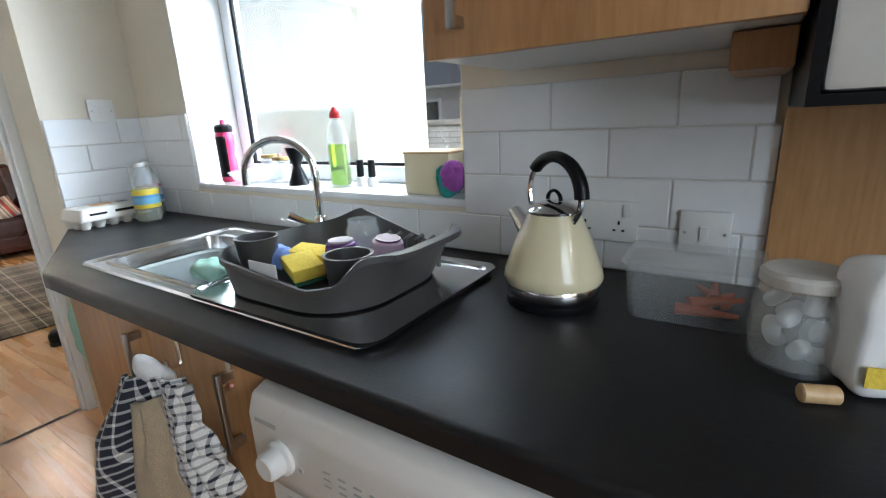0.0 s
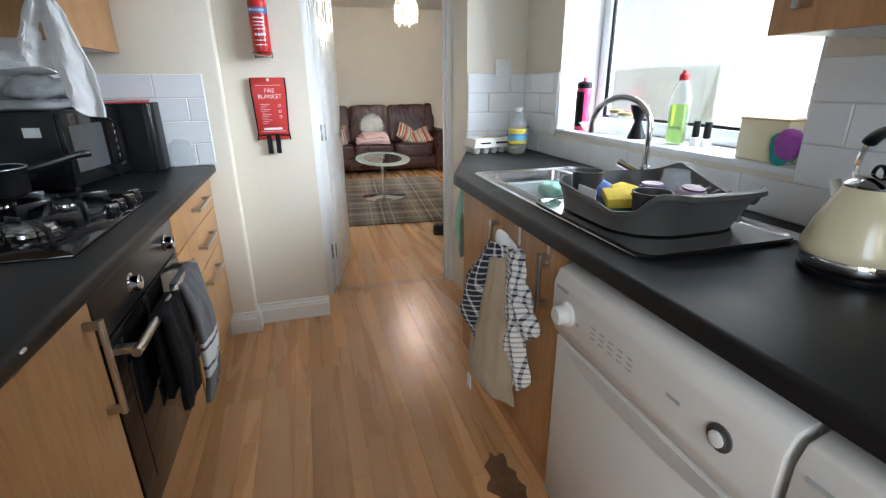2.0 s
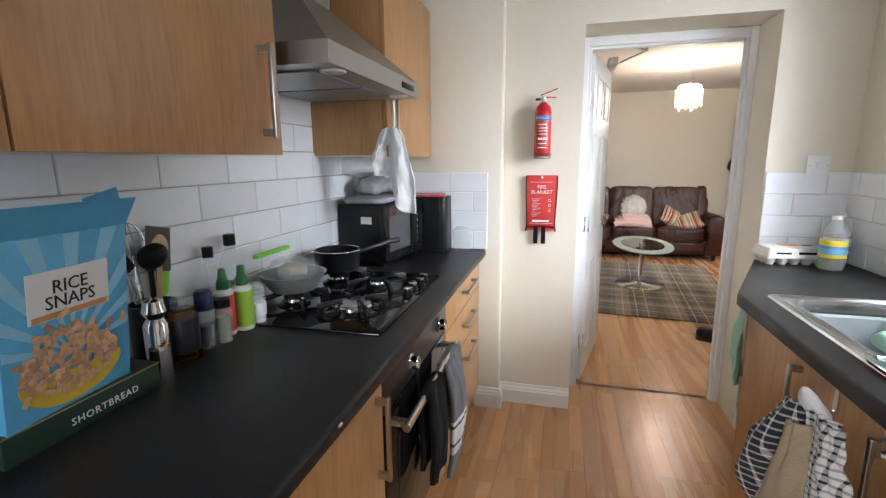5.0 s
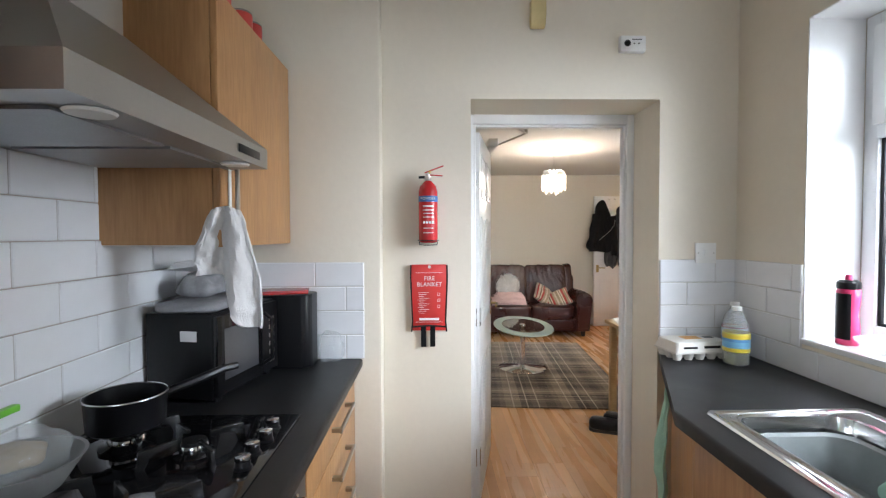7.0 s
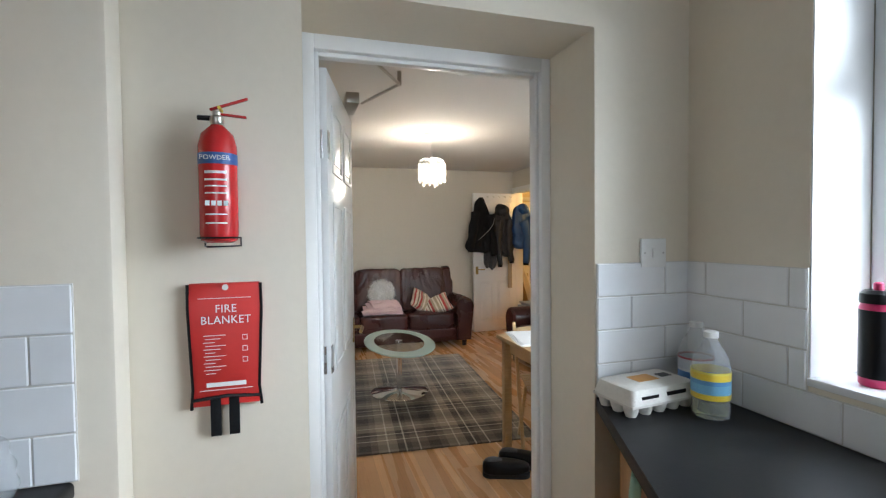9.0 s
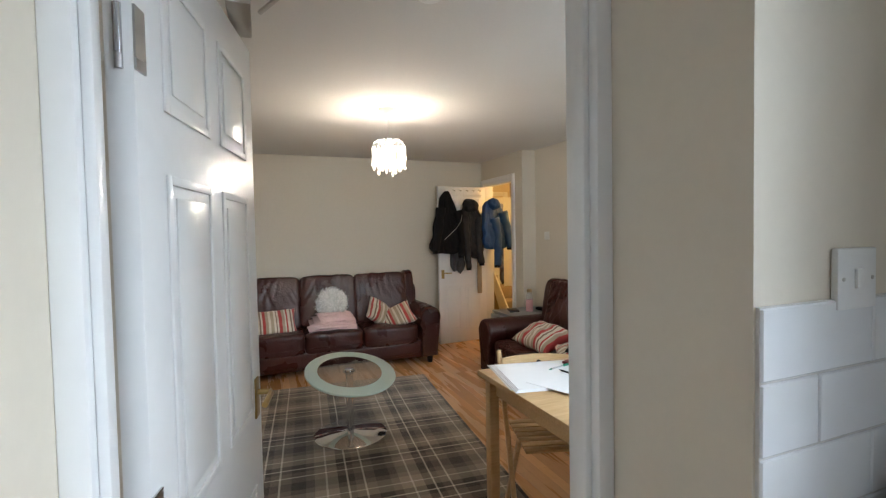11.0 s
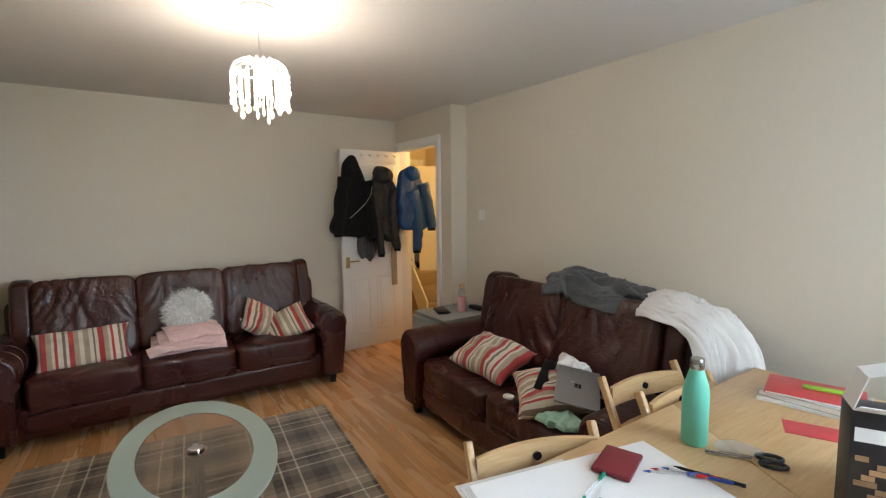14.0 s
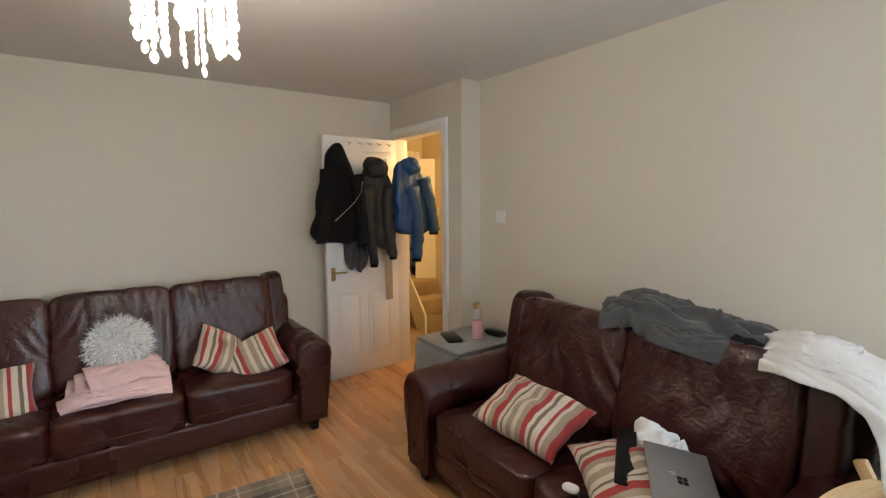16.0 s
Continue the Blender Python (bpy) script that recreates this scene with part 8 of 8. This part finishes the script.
M["firesteel"] = mat("dull_steel", (0.17, 0.165, 0.16), 0.38, 0.85, var=0.1, stretch=(0.05, 1, 1), fine=160)
part("upper_panel", bow_band(0.46, 0.655), "firesteel", fire)
part("lower_panel", bow_band(0.08, 0.235), "firesteel", fire)
part("top_shelf", prism([(x, y + 0.06) for x, y in bow(0.66, 0.16)] + [(0.33, 0.001), (-0.33, 0.001)], 0.640, 0.652), "firesteel", fire)
part("pebble_tray", prism([(x, y + 0.045) for x, y in bow(0.62, 0.145)] + [(0.31, 0.001), (-0.31, 0.001)], 0.19, 0.205), "black", fire)
part("backing", box(-0.33, 0.33, 0.001, 0.03, 0.08, 0.64), "black", fire, "black recess")
part("side", boxes((-0.33, -0.318, 0.03, 0.06, 0.08, 0.64), (0.318, 0.33, 0.03, 0.06, 0.08, 0.64)), "firesteel", fire, smooth=False)
M["pebble"] = mat("grey_pebble", (0.32, 0.31, 0.30), 0.75, var=0.25, objvar=0.35)
peb = mesh_from(soft(0.085, 0.06, 0.045, 0.95, 6, 0.004, 20))
peb.materials.append(M["pebble"])
rng = random.Random(3)
for i in range(26):
    o = new("pebble", peb)
    o.parent = fire
    u = -0.25 + 0.5 * (i % 9) / 8 + rng.uniform(-0.02, 0.02)
    row = i // 9
    o.matrix_local = pose(u, 0.05 + 0.045 * (2 - row) + 0.05 * (1 - (u / 0.3) ** 2) * (1 if row == 0 else 0.5), 0.227 + 0.03 * row, rng.uniform(-15, 15), rng.uniform(-20, 20), rng.uniform(0, 180))
for cx, ch, lb in ((-5.58, 0.075, "glass candle jar with a white label"), (-5.68, 0.07, "glass candle jar with white wax"), (-5.48, 0.06, "clear glass tumbler on the fire shelf")):
    cd = thing("candle_jar", lb, "candle", pose(cx, CHIM + 0.11, 0.7225), group="candles on the fire")
    part("glass", lathe([(0.034, 0), (0.036, 0.003), (0.036, ch), (0.033, ch), (0.033, 0.006)], 28), "glass", cd)
    part("wax", lathe([(0.031, 0.007), (0.031, ch * 0.65)], 24), "paper", cd)
    if "label" in lb:
        part("label_sleeve", prism([(0.0365 * math.cos(radians(a)), 0.0365 * math.sin(radians(a))) for a in range(-20, 81, 10)] + [(0.0360 * math.cos(radians(a)), 0.0360 * math.sin(radians(a))) for a in range(80, -21, -10)], 0.012, 0.05), "paper", cd)
frm = thing("photo_frame", "white card sign leaning on the fire shelf", "sign", pose(-5.35, CHIM + 0.08, 0.7225, 14, 0, -20))
part("board", box(-0.05, 0.05, 0, 0.006, 0, 0.13, bevel=0.001), "paper", frm)
part("print_line", joined(*[box(-0.035, 0.03 - 0.01 * (i % 2), 0.006, 0.0066, 0.03 + 0.022 * i, 0.038 + 0.022 * i) for i in range(4)]), "greyplastic", frm, smooth=False)

lampf = thing("floor_lamp", "black uplighter floor lamp with a frosted bowl", "floor lamp", pose(-7.22, -0.50, 0.0095))
part("base", lathe([(0.12, 0), (0.12, 0.012), (0.02, 0.025)], 36), "black", lampf)
part("pole", joined(cyl(0.0105, 0.02, 1.68, 12), cyl(0.015, 1.05, 1.13, 12)), "black", lampf)
part("cup", lathe([(0.012, 1.66), (0.022, 1.68), (0.065, 1.725), (0.068, 1.73)], 28), "black", lampf)
part("shade", lathe([(0.066, 1.731), (0.10, 1.75), (0.125, 1.79), (0.120, 1.79), (0.095, 1.755), (0.05, 1.735)], 36), mat("opal_plastic", (0.72, 0.72, 0.72), 0.4), lampf, "opal plastic bowl")

# ---- corner cabinet with its clutter ----
mf = thing("mini_fridge", "silver-grey table-top fridge in the corner by the sofa", "fridge")
M["silver"] = mat("silver_paint", (0.36, 0.38, 0.39), 0.4, 0.3, var=0.04)
part("cabinet", box(-6.345, -5.90, 2.345, 2.86, 0.02, 0.548, bevel=0.006), "silver", mf)
part("top", box(-6.35, -5.895, 2.325, 2.865, 0.5485, 0.566, bevel=0.005), "silver", mf)
part("door", box(-6.345, -5.90, 2.300, 2.343, 0.04, 0.53, bevel=0.006), "silver", mf)
part("feet", boxes((-6.32, -6.28, 2.38, 2.42, 0.0095, 0.02), (-5.96, -5.92, 2.38, 2.42, 0.0095, 0.02), (-6.32, -6.28, 2.78, 2.82, 0.0095, 0.02), (-5.96, -5.92, 2.78, 2.82, 0.0095, 0.02)), "black", mf, smooth=False)
pb = thing("glass_bottle", "glass bottle in a pink sleeve with a cork lid", "bottle", pose(-6.07, 2.62, 0.5665))
part("body", lathe([(0.034, 0), (0.035, 0.004), (0.035, 0.165), (0.024, 0.195), (0.024, 0.205)], 28), "glass", pb)
part("sleeve", lathe([(0.0356, 0.004), (0.0362, 0.006), (0.0362, 0.125), (0.0356, 0.127)], 28, cap=False), mat("pale_pink_silicone", (0.70, 0.38, 0.40), 0.6), pb, "pink silicone sleeve")
part("lid", lathe([(0.026, 0.205), (0.027, 0.21), (0.027, 0.235), (0.025, 0.237)], 24), "beech", pb, "cork lid")
single("black_purse", box(-0.10, 0.10, -0.05, 0.05, 0, 0.02, bevel=0.006), "black", "black leather purse lying on the fridge", "purse", pose(-6.17, 2.48, 0.5665, 0, 0, -20))
single("keys", joined(*[tube([(0.018 * math.cos(a + k), 0.018 * math.sin(a + k) + 0.02 * k, 0.002 + 0.002 * k) for a in (0, 1, 2, 3, 4, 5)], 0.002, 5, closed=True) for k in range(3)]), "nickel", "small bunch of keys on the fridge", "keys", pose(-6.06, 2.46, 0.567))
single("glasses_case", soft(0.17, 0.06, 0.04, 0.6, 10), "black", "black glasses case lying on the fridge", "case", pose(-6.05, 2.76, 0.586, 0, 0, 10))
single("rucksack", soft(0.12, 0.30, 0.36, 0.5, 14, 0.02, 8, 2), "blackcloth", "black rucksack standing by the fridge", "bag", pose(-6.47, 2.55, 0.19))
plate("light_switch", pose(-6.17, RIGHT - 0.0005, 1.36), 0.086, 0.086, "white light switch on the living room wall", "switch", [("rocker", 0, 0)])
sm = thing("smoke_alarm", "round white smoke alarm on the ceiling", "alarm", pose(-3.54, 0.62, LCEIL))
part("dome", lathe([(0.025, -0.042), (0.045, -0.036), (0.055, -0.015), (0.056, -0.001)], 32), "whiteplastic", sm)
part("vent_ring", lathe([(0.050, -0.026), (0.053, -0.024), (0.053, -0.020), (0.050, -0.018)], 32, cap=False), "greyplastic", sm)

# shoes under the table
def shoe(m, label):
    s = thing("shoe", label, "shoe", m, group="pair of trainers")
    bm = soft(0.27, 0.095, 0.10, 0.6, 14)
    for v in bm.verts:
        k = (v.co.x + 0.135) / 0.27
        v.co.z *= 1 - 0.42 * k
        v.co.z += 0.05
        v.co.y *= 0.85 + 0.25 * math.sin(math.pi * k)
    part("upper", bm, "black", s)
    part("sole", moved(prism(rr(-0.135, 0.137, -0.047, 0.047, 0.045), 0, 0.022), Matrix.Identity(4)), "iron", s, "rubber sole")
    part("opening", moved(soft(0.10, 0.055, 0.03, 0.9, 8), pose(-0.07, 0, 0.088)), "greycloth", s)
    part("lace", joined(*[moved(cyl(0.003, -0.03, 0.03, 6), pose(0.0 + 0.018 * i, 0, 0.082 - 0.006 * i, 90)) for i in range(4)]), "greyplastic", s)


shoe(pose(-3.53, 0.86, 0.0095, 0, 0, 70), "black trainer on the floor by the table")
shoe(pose(-3.60, 0.99, 0.0095, 0, 0, 62), "black trainer beside its pair")

# ---- hall ----
hd = thing("door_3", "white hall door with a glazed strip, ajar", "door", pose(-8.55, 3.50, 0.012, 0, 0, 60), kind="structure")
part("leaf", boxes((0, 0.10, -0.018, 0.018, 0, 1.95), (0.17, 0.62, -0.018, 0.018, 0, 1.95), (0.10, 0.17, -0.018, 0.018, 0, 0.25), (0.10, 0.17, -0.018, 0.018, 1.85, 1.95)), "white", hd, smooth=False)
part("pane", box(0.10, 0.17, -0.004, 0.004, 0.25, 1.85), "chrome", hd, "mirror strip", smooth=False)
fr3 = thing("door_frame_3", "white frame of an inner hall door", "door frame", kind="structure")
part("architrave", boxes((-8.598, -8.575, 3.72, 3.80, 0, 2.06), (-8.598, -8.575, 2.95, 3.72, 1.99, 2.06), bevel=0.004), "white", fr3)
plate("light_switch", pose(-8.30, 3.8495, 1.34), 0.086, 0.086, "white light switch in the hall", "switch", [("rocker", 0, 0)])
st = thing("hall_stairs", "beige carpeted stairs with a white stringer", "stairs", kind="structure")
for i in range(5):
    part("step", box(-8.45 + 0.0, -7.95, 3.45 + 0.0, 3.848, 0.0095 + 0.0 if i == 0 else 0.18 * i, 0.18 * (i + 1), bevel=0.012) if i < 1 else box(-8.58, -8.02 - 0.24 * (i - 1), 3.45, 3.848, 0.18 * i + 0.0005, 0.18 * (i + 1), bevel=0.012), "carpet", st)
part("stringer", prism([(-7.93, 0.01), (-7.93, 0.22), (-8.57, 0.98), (-8.57, 0.78), (-8.1, 0.01)], 3.425, 3.448, "y"), "white", st)

# ---- skirting ----
def skirting(x0, x1, y0, y1, side):
    """A moulded board along a wall; side: the way it faces."""
    prof = [(0, 0), (0.016, 0), (0.016, 0.075), (0.012, 0.083), (0.012, 0.09), (0.007, 0.10), (0.006, 0.112), (0, 0.115)]
    if side in ("+x", "-x"):
        sg = 1 if side == "+x" else -1
        bm = prism([(x0 + sg * (u + 0.0005), v + 0.0095) for u, v in prof], y0, y1, "y")
    else:
        sg = 1 if side == "+y" else -1
        bm = prism([(y0 + sg * (u + 0.0005), v + 0.0095) for u, v in prof], x0, x1, "x")
    return structure("baseboard", bm, "skirting", "white painted moulded skirting board")


skirting(END, END, -0.605, OP0, "+x")
skirting(-2.215, -2.215, -0.74, -0.605, "+x")
skirting(END + 0.016, -2.199, -0.605, -0.605, "+y")
skirting(END, END, OP1, 0.66, "+x")
skirting(FAR, FAR, -1.0, DWY - 0.03, "+x")
skirting(-6.40, LIV, RIGHT, RIGHT, "-y")
skirting(-6.80, -4.75, CHIM, CHIM, "+y")
skirting(-6.80, -6.80, -1.0, CHIM + 0.016, "-x")
skirting(LIV, LIV, 0.66, RIGHT, "-x")
skirting(-6.40, -6.40, DWY, RIGHT, "+x")
skirting(-6.55, -6.40, DWY, DWY, "-y")
skirting(FAR, -6.80, -1.0, -1.0, "+y")

# ---- yard outside the window ----
structure("ground", boxes((-200, 200, -200, 200, -0.30, -0.12)), mat("yard_concrete", (0.30, 0.29, 0.27), 0.9, var=0.2, scale=0.8, fine=12, bump=0.3, bump_scale=20), "grey concrete yard and ground")
structure("floor_slab", boxes((-8.75, 1.95, -1.45, 4.0, -0.11, -0.001)), "grout", "floor slab under the laminate")
yw = thing("yard_wall", "brick yard wall paled for glare, across from the kitchen window", "wall", pose(-3.3, 5.3, -0.12), kind="structure")
# daylight glare of the yard is put into the pale brick colour
M["brick"] = mat("glare_paled_brick", (0.62, 0.60, 0.57), 0.9, var=0.2, scale=20, bump=0.4, bump_scale=120, objvar=0.08)
part("core", box(-6.2, 3.9, 0.012, 0.21, 0, 1.28), "grout", yw, smooth=False)
bmesh_brick = mesh_from(box(-0.107, 0.107, 0, 0.1, -0.0325, 0.0325, bevel=0.004, seg=1), smooth=False)
bmesh_brick.materials.append(M["brick"])
for r in range(8):
    for i in range(28):
        o = new("brick", bmesh_brick)
        o.parent = yw
        o.location = (-2.8 + 0.225 * i + 0.112 * (r % 2), -0.001, 0.70 + 0.075 * r)
part("coping", box(-6.25, 3.9, -0.04, 0.25, 1.28, 1.35, bevel=0.01), "grout", yw)
M["slate"] = mat("grey_slate", (0.24, 0.28, 0.33), 0.6, var=0.25, scale=9, bump=0.3, bump_scale=60)
M["render"] = mat("pale_render", (0.70, 0.70, 0.69), 0.9, var=0.1)
M["pots"] = mat("sooty_brick", (0.20, 0.18, 0.18), 0.9, var=0.3, scale=6)


def house(x, y, w, d, eaves, ridge, chimneys, label, hipped):
    """Terrace house across the yard: walls, slate roof with a hip at one end, stacks, windows on the near face."""
    h = thing("neighbour_house", label, "house", pose(x, y, -0.12), kind="structure")
    part("wall", box(0, w, 0, d, 0, eaves), "render", h, smooth=False)
    bm = bmesh.new()
    e = 0.25
    base = [bm.verts.new(q) for q in ((-e, -e, eaves), (w + e, -e, eaves), (w + e, d + e, eaves), (-e, d + e, eaves))]
    r0, r1 = bm.verts.new((0.0 if not hipped else d / 2, d / 2, ridge)), bm.verts.new((w - (d / 2 if hipped else 0), d / 2, ridge))
    for f in ((base[0], base[1], r1, r0), (base[2], base[3], r0, r1), (base[1], base[2], r1), (base[3], base[0], r0), tuple(base[::-1])):
        bm.faces.new(f)
    roof = part("roof", bm, "slate", h, smooth=False)
    part("gutter", box(-e, w + e, -e - 0.09, -e, eaves - 0.03, eaves + 0.06, bevel=0.01), "upvc", h, "white gutter")
    for cx in chimneys:
        part("chimney", joined(box(cx, cx + 0.9, d / 2 - 0.3, d / 2 + 0.3, ridge - 0.5, ridge + 0.75), box(cx - 0.06, cx + 0.96, d / 2 - 0.36, d / 2 + 0.36, ridge + 0.75, ridge + 0.85), *[moved(cyl(0.1, ridge + 0.85, ridge + 1.1, 10), pose(cx + 0.25 + 0.4 * k, d / 2, 0)) for k in range(2)]), "pots", roof)
    for i in range(int(w // 3)):
        wx = 0.9 + 3.0 * i
        wd = part("window", ring_frame(wx, wx + 1.1, eaves - 1.5, eaves - 0.35, -0.03, 0.0, 0.09, 0.004), "upvc", h)
        part("pane", box(wx + 0.09, wx + 1.01, -0.012, -0.004, eaves - 1.41, eaves - 0.44), "blackgloss", wd, smooth=False)
    return h


house(-17.0, 13.5, 9.0, 6.0, 2.35, 4.7, (2.6,), "pale house with a hipped grey slate roof beyond the yard", True)
house(-6.6, 15.0, 9.0, 6.0, 2.0, 3.9, (1.2, 6.5), "long pale house with a grey slate roof beyond the yard", False)
for dz in (0.0, 0.45):
    single("overhead_cable", tube([(-13.9 + 8.9 * k / 12, 16.5 + 1.5 * k / 12, 5.15 - dz - 1.0 * k / 12 - 0.12 * math.sin(math.pi * k / 12)) for k in range(13)], 0.014, 6), "black", "thin black cable slung between two chimneys", "cable", group="overhead cables")

# ---- wall tiles ----
TW, TH, G = 0.25, 0.1, 0.003
tile_cache = {}


def tile_mesh(w, h):
    key = (round(w, 3), round(h, 3))
    if key not in tile_cache:
        bm = box(-w / 2 + G / 2, w / 2 - G / 2, -h / 2 + G / 2, h / 2 - G / 2, 0, 0.0065, bevel=0.0022, seg=1)
        me = mesh_from(bm, True, 20)
        me.materials.append(M["tile"])
        tile_cache[key] = me
    return tile_cache[key]


def tiled(name, label, frame_m, w, rows, z0, first=0.0, cut=None, grout="paleg"):
    """Rows of bonded tiles on a bed of grout; local x runs along the wall, y up, z out of the wall. cut(u0, u1, row) gives the stretches to leave out."""
    t = thing(name, label, "tiles", frame_m, kind="structure")
    spans = []
    for r in range(rows):
        u = -((first + (0.5 * TW if r % 2 else 0)) % TW)
        while u < w - 0.004:
            a, b = max(0, u), min(w, u + TW)
            segs = [(a, b)]
            for c0, c1 in (cut(r) if cut else ()):
                segs = [x for s0, s1 in segs for x in ((s0, min(s1, c0)), (max(s0, c1), s1))]
            for s0, s1 in segs:
                if s1 - s0 > 0.012:
                    spans.append((s0, s1, r))
            u += TW
    for s0, s1, r in spans:
        o = new("tile", tile_mesh(s1 - s0, TH))
        o.parent = t
        o.location = ((s0 + s1) / 2, (r + 0.5) * TH, 0.002)
    bed = [box(s0, s1, r * TH, (r + 1) * TH, 0.0002, 0.0052) for s0, s1, r in spans]
    part("grout_bed", joined(*bed), grout, t, smooth=False)
    return t


Z0 = TOP + 0.001
to_wall_y = lambda x, y, z: Matrix.Translation((x, y, z)) @ Matrix(((-1, 0, 0, 0), (0, 0, 1, 0), (0, 1, 0, 0), (0, 0, 0, 1)))
# hob wall: seen from +y, local x runs towards -x
tiled("tiles_hob", "white brick-bond tiles behind the hob", to_wall_y(0.6, HOB, Z0), 2.81, 8, Z0, 0.09, cut=lambda r: ((0.25, 0.875), (0.875, 1.445), (2.175, 2.81)) if r >= 5 else (), grout="grout")
# window wall: seen from -y, local x runs towards +x
on_win = Matrix.Translation((END, WIN, Z0)) @ Matrix(((1, 0, 0, 0), (0, 0, -1, 0), (0, 1, 0, 0), (0, 0, 0, 1)))


def win_cut(r):
    c = []
    if r >= 1:
        c.append((WX0 - END, WX1 - END))
    if r == 4:
        c.append((0.0, WX1 - END))
    if r >= 3:
        c.append((2.23, 2.9))
    return c


tiled("tiles_window", "white brick-bond tiles round the window", on_win, 2.24, 4, Z0, 0.05, win_cut)
on_end = Matrix.Translation((END, 0.60, Z0)) @ Matrix(((0, 0, 1, 0), (1, 0, 0, 0), (0, 1, 0, 0), (0, 0, 0, 1)))
tiled("tiles_end", "white brick-bond tiles in the corner by the doorway", on_end, WIN - 0.60 - 0.006, 4, Z0, 0.13)
on_pier = Matrix.Translation((-2.215, HOB, Z0)) @ Matrix(((0, 0, 1, 0), (1, 0, 0, 0), (0, 1, 0, 0), (0, 0, 0, 1)))
tiled("tiles_pier", "white brick-bond tiles on the pier", on_pier, 0.625, 4, Z0, 0.2)

# ---- laminate floor ----
floor = thing("floor", "oak laminate floor of three-strip boards", "floor", kind="structure")
BW, BL = 0.19, 1.285
plank = mesh_from(box(0, BL - 0.0003, 0, BW - 0.0003, 0, 0.009, bevel=0.0003, seg=1), smooth=False)
plank.materials.append(M["floor"])
rng = random.Random(11)
y = -1.30
while y < 2.92:
    x = -7.42 - rng.uniform(0, BL)
    while x < 1.2:
        kitchen_side = x + BL > END + 0.1
        if not (kitchen_side and (y > WIN or x > 0.8)):
            o = new("board", plank)
            o.parent = floor
            o.location = (x, y, 0.0)
        x += BL
    y += BW
structure("hall_floor", boxes((-8.6, -6.0, 2.935, 3.85, -0.001, 0.0095)), "carpet", "beige hall carpet")

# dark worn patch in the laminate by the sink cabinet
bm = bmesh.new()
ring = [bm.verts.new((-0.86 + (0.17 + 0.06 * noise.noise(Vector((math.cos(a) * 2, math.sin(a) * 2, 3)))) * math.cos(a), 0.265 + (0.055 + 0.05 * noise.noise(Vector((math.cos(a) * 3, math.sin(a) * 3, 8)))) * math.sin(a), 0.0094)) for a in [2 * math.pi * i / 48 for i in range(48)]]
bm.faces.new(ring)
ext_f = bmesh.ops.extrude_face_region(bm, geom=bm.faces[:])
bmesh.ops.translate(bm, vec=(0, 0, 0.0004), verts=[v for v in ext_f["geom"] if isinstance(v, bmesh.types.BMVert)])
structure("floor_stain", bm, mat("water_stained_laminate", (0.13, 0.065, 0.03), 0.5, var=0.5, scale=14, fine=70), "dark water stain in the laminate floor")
